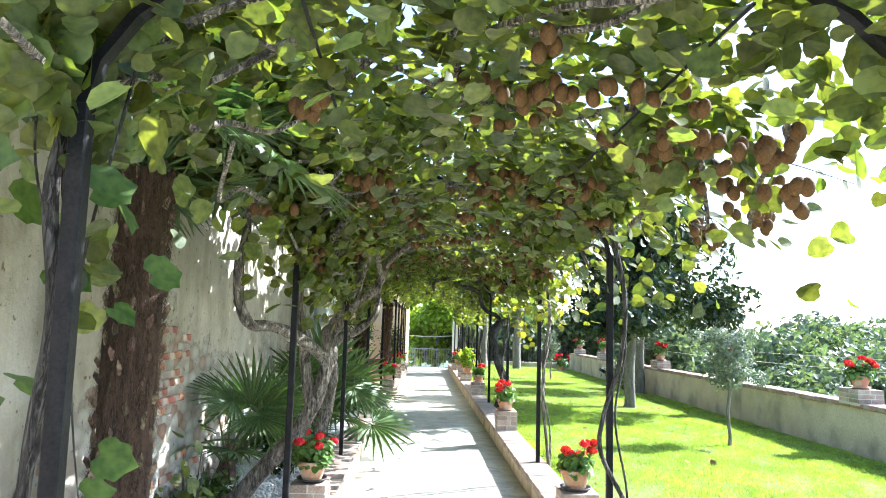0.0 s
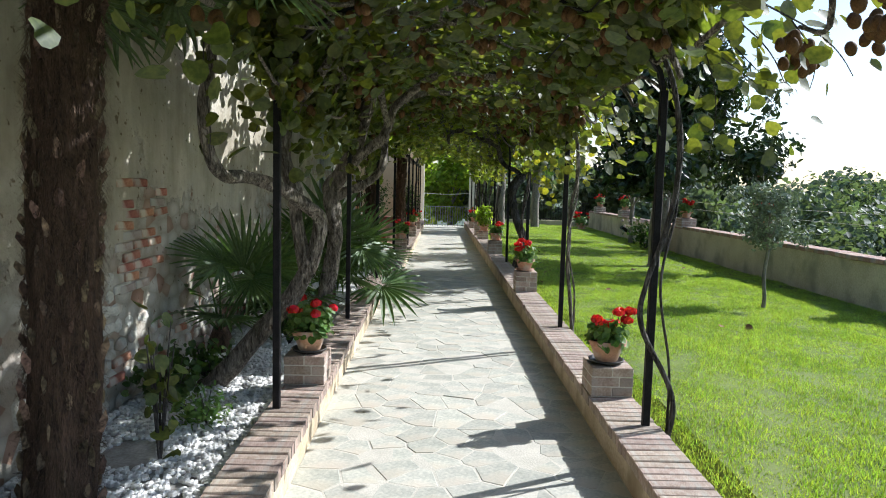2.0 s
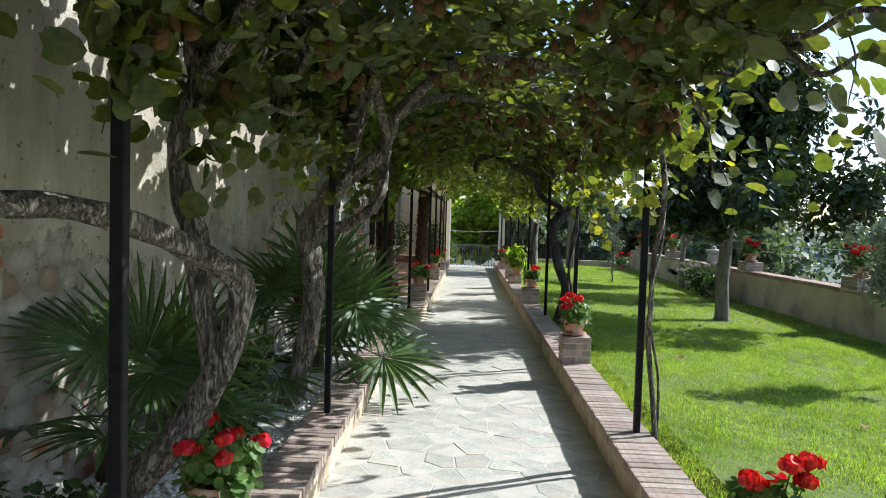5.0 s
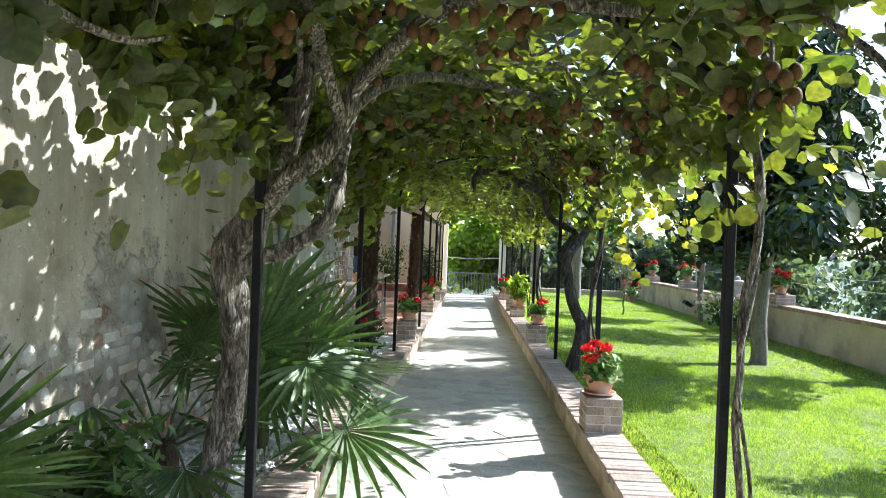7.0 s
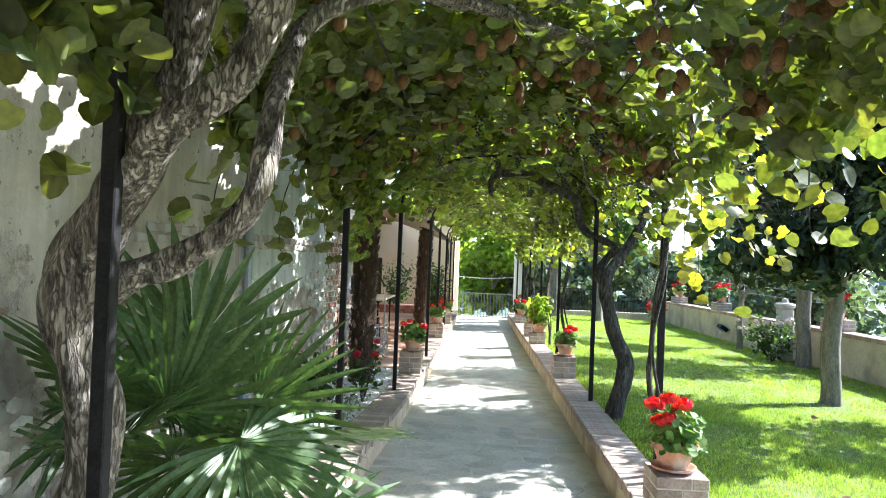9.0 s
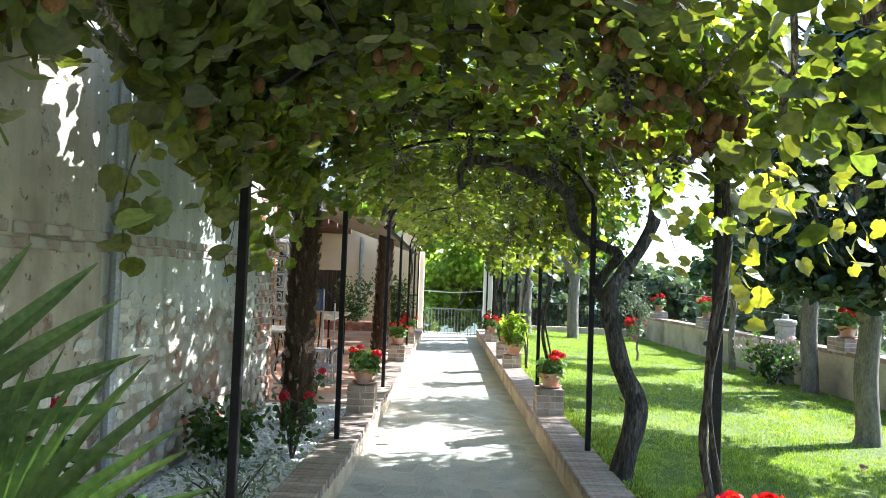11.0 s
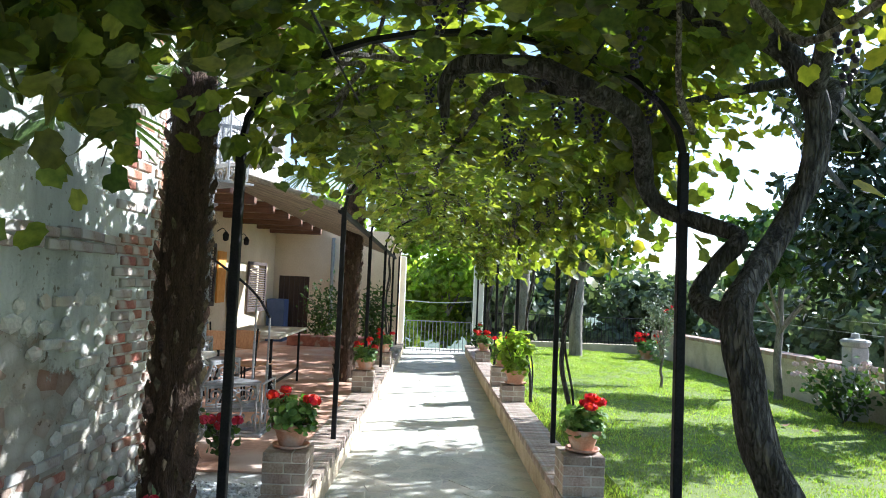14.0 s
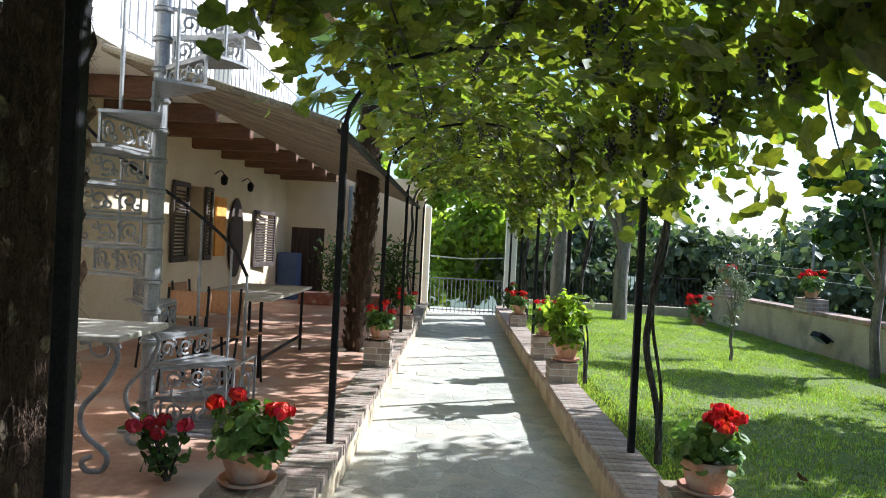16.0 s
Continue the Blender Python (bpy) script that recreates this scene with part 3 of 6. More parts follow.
house_south = solid("wall_house_south", box(HX - 0.9, -2.35, 15.02, 15.26, -0.4, 6.2), "white_plaster", "house wall standing behind the end of the old wall", "house wall", kind="structure")


# ---- pergola ----
ARCH_Y = [1.70, 4.80, 7.62, 10.80, 13.34, 16.43, 19.3, 22.2, 24.7, 27.2]
def left_pole_x(y):
    for top, x in ((3, -0.80), (6, -0.89), (9, -0.83), (12, -0.81), (15, -0.735), (17, -0.60)):
        if y < top:
            return x
    return -0.62


def arch_points(xl, xr, spring, crown):
    mid, half = (xl + xr) / 2, (xr - xl) / 2
    return [(mid - half * math.cos(a), spring + (crown - spring) * math.sin(a)) for a in np.linspace(0, math.pi, 15)]


def pergola_arch(y, i):
    xl, xr = left_pole_x(y), (1.30 if y < 6 else (1.29 if y < 9 else (1.345 if y < 12 else 1.315)))
    dy = -0.1 if y < 3 else (0.14 if y < 6 else (0.16 if y < 9 else (0.02 if y < 12 else (0.14 if y < 15 else -0.15))))
    foot = 0.05 if 9 < y < 15 else kerb_z(y)
    ob = thing("pergola_arch", (xl + xr) / 2, y, kerb_z(y), "dark iron pergola arch with square posts standing on the kerbs", "pergola arch", "pergola arches")
    w = 0.021
    cx, cz = (xl + xr) / 2, kerb_z(y)
    for x, yy, tag in ((xl, y + dy, -1), (xr, y, 1)):
        bm = box(x - cx - w, x - cx + w, yy - y - w, yy - y + w, (foot if tag < 0 else cz) - cz - 0.03, 2.08 - cz, 0.004)
        part("post", bm, "iron", ob)
    pts = arch_points(xl, xr, 2.06, 2.62)
    bm = bmesh.new()
    rings = []
    for k, (x, z) in enumerate(pts):
        yy = dy * (1 - k / 14)
        nx_, nz_ = math.cos(math.pi * (1 - k / 14)), math.sin(math.pi * (1 - k / 14))
        rings.append([bm.verts.new((x - cx + s * nx_ * 0.012, yy + o, z - cz + s * nz_ * 0.012)) for s, o in ((-1, -0.02), (1, -0.02), (1, 0.02), (-1, 0.02))])
    for a, b in zip(rings, rings[1:]):
        for k in range(4):
            bm.faces.new((a[k], a[(k + 1) % 4], b[(k + 1) % 4], b[k]))
    bmesh.ops.recalc_face_normals(bm, faces=bm.faces)
    part("hoop", bm, "iron", ob, "curved flat iron hoop")
    return ob


for i, y in enumerate(ARCH_Y):
    pergola_arch(y, i)
for k, (fx, fz) in enumerate([(0.22, 2.44), (0.5, 2.63), (0.78, 2.44)]):
    bm = tube([(left_pole_x(y) * (1 - fx) + 1.295 * fx, y, fz, 0.006) for y in ARCH_Y], 5, 2)
    solid("pergola_wire", bm, "iron", "thin iron wire running from hoop to hoop over the walk", "wire", "pergola wires")


# ---- vines: trunks and leaf canopy ----
def vine(name, limbs, mat, label, base, gnarl=0.22):
    ob = thing(name, *base, label, "vine", "climbing vines")
    o = Vector(base)
    for k, pts in enumerate(limbs):
        bm = tube([(p[0] - o.x, p[1] - o.y, p[2] - o.z, p[3]) for p in pts], 18 if pts[0][3] > 0.03 else 8, 8, gnarl)
        part("trunk" if k == 0 else "limb", bm, mat, ob, smooth=True)
    return ob


vine_a = vine("kiwi_vine", [
    [(-1.58, 5.68, 0.0, 0.085), (-1.50, 5.67, 0.08, 0.075), (-1.36, 5.65, 0.23, 0.068), (-1.18, 5.62, 0.43, 0.064), (-1.03, 5.60, 0.61, 0.060), (-0.90, 5.60, 0.80, 0.057), (-0.81, 5.60, 0.96, 0.055), (-0.76, 5.60, 1.14, 0.051), (-0.75, 5.58, 1.27, 0.047), (-0.80, 5.46, 1.35, 0.044), (-0.88, 5.28, 1.43, 0.041), (-0.98, 5.10, 1.50, 0.039), (-1.06, 4.92, 1.54, 0.037), (-1.14, 4.76, 1.54, 0.036), (-1.20, 4.71, 1.63, 0.034), (-1.23, 4.70, 1.78, 0.032), (-1.23, 4.69, 1.92, 0.034), (-1.20, 4.68, 2.08, 0.031), (-1.17, 4.72, 2.35, 0.030), (-0.95, 4.6, 2.62, 0.024)],
    [(-0.84, 5.60, 0.90, 0.050), (-0.88, 5.60, 1.08, 0.044), (-0.91, 5.58, 1.28, 0.042), (-0.91, 5.56, 1.44, 0.046), (-0.95, 5.55, 1.56, 0.044), (-0.98, 5.55, 1.70, 0.036), (-0.97, 5.55, 1.84, 0.036), (-0.90, 5.55, 2.02, 0.040), (-0.93, 5.56, 2.16, 0.038), (-0.84, 5.6, 2.34, 0.034), (-0.5, 5.9, 2.56, 0.028), (0.1, 6.5, 2.6, 0.02)],
    [(-0.91, 5.55, 2.02, 0.034), (-0.80, 5.52, 2.14, 0.030), (-0.66, 5.4, 2.30, 0.027), (-0.4, 5.0, 2.52, 0.022), (0.1, 4.3, 2.62, 0.016)],
    [(-0.76, 5.60, 1.14, 0.040), (-0.80, 5.62, 1.04, 0.038), (-0.86, 5.63, 0.94, 0.030)],
], "bark", "old kiwi vine with a bare twisted grey trunk", (-1.58, 5.68, 0.05))
vine_b = vine("kiwi_vine", [
    [(-1.22, 8.15, 0.0, 0.100), (-1.17, 8.13, 0.16, 0.086), (-1.10, 8.10, 0.40, 0.078), (-1.04, 8.08, 0.66, 0.074), (-1.00, 8.06, 0.92, 0.072), (-1.02, 8.02, 1.16, 0.074), (-1.05, 8.00, 1.34, 0.080), (-1.02, 8.00, 1.46, 0.080), (-0.93, 7.98, 1.62, 0.072), (-0.82, 7.95, 1.80, 0.068), (-0.74, 7.93, 2.00, 0.064), (-0.68, 7.90, 2.22, 0.062), (-0.62, 7.88, 2.42, 0.054), (-0.4, 7.6, 2.62, 0.042), (0.3, 7.0, 2.66, 0.028)],
    [(-0.99, 8.00, 1.36, 0.056), (-0.87, 8.0, 1.42, 0.046), (-0.75, 8.0, 1.46, 0.040), (-0.62, 8.0, 1.54, 0.038), (-0.54, 8.0, 1.64, 0.037), (-0.51, 8.02, 1.78, 0.035), (-0.50, 8.1, 1.98, 0.033), (-0.44, 8.3, 2.28, 0.030), (-0.1, 8.7, 2.5, 0.026), (0.6, 9.4, 2.56, 0.02)],
    [(-1.00, 7.98, 1.44, 0.058), (-0.86, 7.88, 1.62, 0.050), (-0.70, 7.80, 1.80, 0.046), (-0.52, 7.80, 1.94, 0.044), (-0.44, 7.8, 2.10, 0.042), (-0.36, 7.78, 2.28, 0.038), (0.1, 7.5, 2.55, 0.031), (0.8, 7.3, 2.45, 0.021)],
    [(-0.46, 7.8, 2.06, 0.032), (-0.5, 7.4, 2.36, 0.028), (-0.4, 6.6, 2.62, 0.024), (0.2, 5.6, 2.62, 0.017)],
], "bark", "thick kiwi vine with shaggy grey bark twisting up a post", (-1.22, 8.15, 0.05), 0.30)
vine_c = vine("grape_vine", [
    [(1.44, 12.76, 0.0, 0.092), (1.46, 12.75, 0.16, 0.080), (1.51, 12.75, 0.40, 0.078), (1.53, 12.75, 0.60, 0.076), (1.49, 12.75, 0.72, 0.070), (1.41, 12.75, 0.88, 0.066), (1.36, 12.75, 1.08, 0.062), (1.33, 12.76, 1.24, 0.060), (1.33, 12.79, 1.38, 0.058), (1.39, 12.84, 1.48, 0.050), (1.49, 12.90, 1.60, 0.047), (1.59, 12.94, 1.73, 0.046), (1.66, 12.94, 1.88, 0.046), (1.69, 12.92, 2.04, 0.048), (1.68, 12.92, 2.24, 0.048), (1.52, 12.96, 2.48, 0.046), (0.95, 13.00, 2.66, 0.042), (0.20, 12.70, 2.74, 0.030)],
    [(1.34, 12.80, 1.34, 0.050), (1.31, 12.92, 1.36, 0.046), (1.30, 13.05, 1.40, 0.041), (1.31, 13.11, 1.46, 0.038), (1.38, 13.11, 1.56, 0.037), (1.46, 13.09, 1.65, 0.037), (1.47, 13.14, 1.70, 0.035), (1.39, 13.28, 1.76, 0.037), (1.25, 13.42, 1.83, 0.039), (1.17, 13.42, 1.92, 0.040), (1.13, 13.34, 2.04, 0.041), (1.08, 13.24, 2.15, 0.044), (0.96, 13.12, 2.22, 0.046), (0.82, 13.06, 2.27, 0.045), (0.64, 13.10, 2.36, 0.042), (0.46, 13.18, 2.40, 0.040), (0.28, 13.25, 2.41, 0.038), (0.21, 13.27, 2.33, 0.030), (0.22, 13.28, 2.18, 0.020)],
    [(0.80, 13.07, 2.28, 0.036), (0.5, 13.9, 2.5, 0.03), (0.4, 15.0, 2.55, 0.024), (0.2, 16.8, 2.56, 0.016)],
    [(1.68, 12.92, 2.24, 0.040), (1.5, 12.4, 2.55, 0.034), (1.1, 11.4, 2.6, 0.026), (0.7, 10.2, 2.62, 0.018)],
    [(1.69, 12.92, 2.06, 0.036), (1.86, 13.1, 2.34, 0.032), (1.9, 13.8, 2.55, 0.028), (1.5, 14.8, 2.62, 0.02)],
], "grape_bark", "old grape vine with a dark crooked forked trunk", (1.44, 12.76, 0.0), 0.2)
# slender vine stems that climb beside posts
for (x, y, lean, mat, r) in [(1.36, 4.72, 0.13, "grape_bark", 0.016), (1.36, 7.54, 0.03, "bark", 0.018), (1.29, 10.62, 0.05, "grape_bark", 0.019), (1.42, 16.32, 0.06, "grape_bark", 0.022), (1.42, 18.8, 0.05, "grape_bark", 0.02),
                             (1.40, 21.6, 0.04, "grape_bark", 0.02), (1.40, 24.4, 0.05, "grape_bark", 0.03), (-0.86, 1.62, 0.03, "grape_bark", 0.017), (-0.70, 24.4, 0.03, "grape_bark", 0.02)]:
    s = 1 if x > 0 else -1
    vine("climbing_stem", [[(x + s * 0.04, y, 0.05, r * 1.15), (x + lean * 0.5, y + 0.02, 0.35, r), (x - lean, y + 0.03, 0.75, r), (x - lean * 0.9, y + 0.02, 1.0, r * 0.95), (x - 0.02, y + 0.03, 1.3, r * 0.95), (x + 0.02, y, 1.6, r), (x, y, 1.95, r), (x - s * 0.12, y + 0.05, 2.3, r * 0.8), (x - s * 0.5, y + 0.2, 2.58, r * 0.7)],
                           [(x + s * 0.05, y + 0.03, 0.05, r * 0.6), (x + 0.05, y + 0.05, 0.5, r * 0.5), (x - 0.05, y - 0.02, 1.0, r * 0.5), (x + 0.04, y + 0.04, 1.5, r * 0.45), (x - 0.02, y + 0.02, 2.1, r * 0.4)]], mat, "slender vine stem climbing beside a pergola post", (x, y, 0.05), 0.15)


def lets_sun_in(p, g, share=0.95):
    """True for leaves that do not hang in the gap at the lawn edge through which the sun reaches the first gravel bed."""
    k = (p[:, 2] - 0.06) / SUN_DIR.z
    hx, hy = p[:, 0] - k * SUN_DIR.x, p[:, 1] - k * SUN_DIR.y
    gap = (hx > -1.45) & (hx < -0.65) & (hy > 1.6) & (hy < 5.9) & (p[:, 0] > 0.75)
    return ~(gap & (g.random(len(p)) < share))


def canopy_points(y0, y1, count, g, hang, first=-0.10, last=1.08):
    """Places for leaves: a thick uneven roof over the hoops, fringed and hanging at its sides."""
    out = np.zeros((count, 3))
    nrm = np.zeros((count, 3))
    y = g.uniform(y0, y1, count)
    a = g.uniform(first, last, count) * math.pi
    xl, xr = -0.84, 1.30
    mid, half = (xl + xr) / 2, (xr - xl) / 2
    lump = np.array([noise.noise(Vector((q * 3.1, w * 1.7, 4.0))) for q, w in zip(a, y)])
    lump2 = np.array([noise.noise(Vector((q * 1.3, w * 0.8, 9.0))) for q, w in zip(a, y)])
    layer = g.uniform(-0.10, 0.42, count) ** 1
    r = 1.0 + 0.10 * lump
    x = mid - np.cos(a) * half * (r + 0.10 * (layer > 0.2))
    z = 2.06 + np.maximum(np.sin(a), -0.45) * 0.56 * r + layer * (0.7 + 0.5 * np.maximum(np.sin(a), 0)) + 0.10 * lump2
    # bunches that hang below
    low = g.random(count) < hang * (0.5 + lump2)
    z = np.where(low, z - g.uniform(0.08, 0.42, count) * (0.6 + 0.5 * np.abs(np.cos(a))), z)
    # outer fringe on the lawn side
    fringe = (g.random(count) < 0.13) & (a > 2.2)
    x = np.where(fringe, x + g.uniform(0.05, 0.55, count), x)
    z = np.where(fringe, z - g.uniform(-0.25, 0.35, count), z)
    out[:, 0], out[:, 1], out[:, 2] = x, y + 0.05 * lump, z
    nrm[:, 0] = -np.cos(a) * 0.5
    nrm[:, 2] = np.abs(np.sin(a)) + 0.25
    nrm += g.normal(0, 0.55, (count, 3))
    keep = np.array([noise.noise(Vector((p[0] * 2.2, p[1] * 2.2, p[2] * 2.2 + 20))) for p in out]) > -0.17
    # open air round the palm crown, round the forked grape vine, and thinner towards the lawn
    px, py, pz = out[:, 0], out[:, 1], out[:, 2]
    keep &= ~((px < -0.45) & (py < 4.2) & (g.random(count) < np.where(py > 1.95, 0.93, 0.3)))
    keep &= ~((px > 1.1) & (py < 4.4) & (pz < 2.5) & (g.random(count) < 0.65))
    keep &= ~((px > 0.85) & (py > 11.6) & (py < 13.6) & (pz < 2.40))
    keep &= ~((a > 0.72 * math.pi) & (py > 7.5) & (py < 15.5) & (g.random(count) < np.where(py < 12.4, 0.38, 0.25)))
    keep &= ~((px > 1.1) & (py > 9.2) & (py < 12.4) & (g.random(count) < 0.35))
    keep &= lets_sun_in(out, g)
    return out[keep], nrm[keep]


def canopy(y0, y1, count, kind, mat, size, seed, label, hang, first=-0.10, last=1.08):
    g = np.random.default_rng(seed)
    p, n = canopy_points(y0, y1, count, g, hang, first, last)
    me = leaves(p, n, g.uniform(size[0], size[1], len(p)), kind, seed=seed)
    return solid("vine_canopy", me, mat, label, "vine canopy", kind="stuff")


canopy(1.3, 7.2, 19500, "round", "kiwi_leaf", (0.05, 0.105), 3, "dense roof of large round kiwi leaves over the pergola", 0.26, -0.08, 0.98)
canopy(7.0, 11.2, 13000, "round", "kiwi_leaf", (0.05, 0.108), 4, "dense roof of round kiwi leaves over the pergola", 0.25)
canopy(10.4, 12.5, 6300, "lobed", "grape_leaf", (0.05, 0.108), 5, "dense roof of lobed grape leaves over the pergola", 0.28)
canopy(12.3, 15.9, 9800, "lobed", "grape_leaf", (0.05, 0.108), 6, "roof of lobed grape leaves over the pergola", 0.40, 0.13)
canopy(15.7, 27.6, 15500, "lobed", "grape_leaf", (0.065, 0.125), 7, "yellow-green roof of grape leaves over the pergola", 0.40, 0.23)
# leaves that reach from the hoops to the old wall
g = np.random.default_rng(8)
n = 8800
y = g.uniform(4.5, 13.5, n)
P = np.stack([g.uniform(-1.8, -0.55, n), y, 2.62 + g.uniform(-0.22, 0.42, n)], 1)
P = P[np.array([noise.noise(Vector((p[0] * 1.5, p[1] * 1.3, 33))) for p in P]) > -0.08]
P = P[~((P[:, 1] > 6.9) & (P[:, 1] < 9.8) & (P[:, 0] < -0.9) & (g.random(len(P)) < 0.72))]
solid("vine_canopy", leaves(P, g.normal(0, 0.5, (len(P), 3)) + (0.2, 0, 1), g.uniform(0.07, 0.135, len(P)), "round", seed=9), "kiwi_leaf", "kiwi leaves reaching from the pergola to the old wall", "vine canopy", kind="stuff")
# extra leaves added above the roof to keep sun off the old wall
g = np.random.default_rng(28)
n = 3000
P = np.stack([g.uniform(-1.15, 0.75, n), g.uniform(9.4, 13.1, n), 2.62 + g.uniform(0.0, 0.42, n)], 1)
P[:, 2] -= np.where(P[:, 0] < -0.6, 0.2, 0.0)
P = P[np.array([noise.noise(Vector((p[0] * 1.7, p[1] * 1.5, 71))) for p in P]) > -0.2]
solid("vine_canopy", leaves(P, g.normal(0, 0.45, (len(P), 3)) + (0.3, 0.1, 1), g.uniform(0.06, 0.12, len(P)), "lobed", seed=29), "grape_leaf", "extra grape leaves added on top of the pergola roof as shade", "vine canopy", kind="stuff")
# a drooping skirt of leaves at the lawn edge
g = np.random.default_rng(38)
n = 900
P = np.stack([1.28 + np.abs(g.normal(0, 0.30, n)), g.uniform(4.5, 6.9, n), 2.48 - np.abs(g.normal(0, 0.26, n))], 1)
P = P[np.array([noise.noise(Vector((p[0] * 2.1, p[1] * 1.9, p[2] * 1.5))) for p in P]) > -0.1]
P = P[lets_sun_in(P, g, 0.9)]
solid("vine_canopy", leaves(P, g.normal(0, 0.5, (len(P), 3)) + (0.5, -0.5, 0.5), g.uniform(0.06, 0.115, len(P)), "round", seed=39), "kiwi_leaf", "skirt of kiwi leaves drooping at the lawn edge", "vine canopy", kind="stuff")
# leaves that stand out beyond the hoops on the lawn side
g = np.random.default_rng(18)
n = 2000
y = g.uniform(4.1, 14.5, n)
P = np.stack([1.25 + np.abs(g.normal(0, 0.42, n)), y, 2.56 + g.normal(0, 0.18, n)], 1)
P[:, 2] -= (P[:, 0] - 1.3) * 0.12
P = P[np.array([noise.noise(Vector((p[0] * 1.8, p[1] * 1.1, 51))) for p in P]) > -0.08]
P = P[lets_sun_in(P, g, 0.9)]
half = P[:, 1] < 9.5
solid("vine_canopy", leaves(P[half], g.normal(0, 0.5, (half.sum(), 3)) + (0.5, -0.2, 0.7), g.uniform(0.07, 0.13, half.sum()), "round", seed=19), "kiwi_leaf", "kiwi leaves standing out over the lawn edge", "vine canopy", kind="stuff")
# the farther ones get the brighter yellow that stands in for backlight
solid("vine_canopy", leaves(P[~half], g.normal(0, 0.5, ((~half).sum(), 3)) + (0.5, -0.2, 0.7), g.uniform(0.045, 0.08, (~half).sum()), "lobed", seed=20), "backlit_leaf", "grape leaves over the lawn edge, sun glow put into their yellow colour", "vine canopy", kind="stuff")
# grape leaves heaped over the crooked vine and drooping beyond it
g = np.random.default_rng(48)
n = 2500
P = np.stack([g.uniform(0.9, 2.2, n), g.uniform(12.7, 16.0, n), 2.74 + g.uniform(-0.2, 0.35, n)], 1)
droop_ = (P[:, 1] > 14.0) & (P[:, 0] > 1.25) & (g.random(n) < 0.55)
P[:, 2] -= np.where(droop_, np.abs(g.normal(0.12, 0.34, n)), 0.0)
P = P[np.array([noise.noise(Vector((p[0] * 1.9, p[1] * 1.5, p[2] * 1.4 + 91))) for p in P]) > -0.06]
solid("vine_canopy", leaves(P, g.normal(0, 0.5, (len(P), 3)) + (0.4, -0.2, 0.8), g.uniform(0.06, 0.12, len(P)), "lobed", seed=49), "grape_leaf", "grape leaves heaped over the crooked vine", "vine canopy", kind="stuff")
# kiwi leaves over the first palm, between hoops and wall
g = np.random.default_rng(58)
n = 5400
P = np.stack([g.uniform(-1.9, -0.55, n), g.uniform(1.2, 6.4, n), 2.78 + g.uniform(-0.12, 0.34, n)], 1)
P = P[np.array([noise.noise(Vector((p[0] * 1.5, p[1] * 1.3, 37))) for p in P]) > -0.14]
solid("vine_canopy", leaves(P, g.normal(0, 0.5, (len(P), 3)) + (0.2, 0, 1), g.uniform(0.07, 0.125, len(P)), "round", seed=59), "kiwi_leaf", "kiwi leaves reaching over the palm to the old wall", "vine canopy", kind="stuff")
# fruiting wood: thin canes tangled through the roof
g = np.random.default_rng(12)
bm = bmesh.new()
for k in range(170):
    y, a = (g.uniform(1.6, 9) if k % 2 else g.uniform(9, 26)), g.uniform(0.05 if k % 2 else 0.3, 0.95) * math.pi
    q = []
    dy, da = g.uniform(-0.5, 0.5), g.uniform(-0.35, 0.35)
    for s in range(4):
        aa = a + da * s
        q.append((0.23 - math.cos(aa) * 1.07 + g.normal(0, 0.04), y + dy * s, 2.10 + 0.54 * max(math.sin(aa), 0) + g.normal(-0.01, 0.06), 0.017 - 0.003 * s))
    tube(q, 5, 4, 0.1, bm)
solid("vine_canes", bm, "bark", "tangle of thin bare vine canes under the leaves", "vine canes", kind="stuff")
# kiwi fruit in bunches
g = np.random.default_rng(15)
fruit = blobs([(0, 0, 0)], [(0.027, 0.027, 0.036)], 7, 9)
berry = blobs([(0, 0, 0)], [0.0098], 4, 6)
for k in range(130):
    y, a = (g.uniform(1.9, 6.5) if g.random() < 0.55 else g.uniform(6.5, 11.8)), (g.uniform(0.48, 0.93) if g.random() < 0.72 else g.uniform(0.02, 0.5)) * math.pi
    c = np.array((0.23 - math.cos(a) * 1.08, y, 2.05 + 0.50 * math.sin(a) - g.uniform(0.0, 0.14)))
    if k < 9:
        c = np.array((1.45 + 0.5 * g.random(), 3.2 + 0.14 * k, 2.34 - 0.2 * g.random()))
    n = int(g.integers(3, 8))
    o = thing("kiwi_bunch", *c, "bunch of brown fuzzy kiwi fruit hanging under the vine", "fruit", "kiwi bunches")
    for p in g.normal(0, 1, (n, 3)) * (0.05, 0.05, 0.03):
        part("kiwi_fruit", fruit, "kiwi", o, smooth=True).matrix_basis = pose(*p, g.normal(0, 15), g.normal(0, 15), 0)
# dark grapes
for k in range(62):
    y, a = g.uniform(10.5, 20), g.uniform(0.34, 0.94) * math.pi
    c = np.array((0.23 - math.cos(a) * 1.05, y, 2.04 + 0.52 * math.sin(a) - g.uniform(0.0, 0.12)))
    o = thing("grape_cluster", *c, "cluster of dark ripe grapes hanging under the vine", "grapes", "grape clusters")
    for j in range(18):
        t, ang = (j + 0.5) / 18, j * 2.4
        rad = 0.034 * (1 - 0.72 * t) * g.uniform(0.75, 1.1)
        part("grape", berry, "grape", o, smooth=True).location = (rad * math.cos(ang), rad * math.sin(ang), -0.15 * t)


def hanging_spray(x, y, z, length, count, size, kind, mat, seed, lean=(0, 0)):
    """A shoot that hangs out of the roof, with single large leaves along it."""
    g = np.random.default_rng(seed)
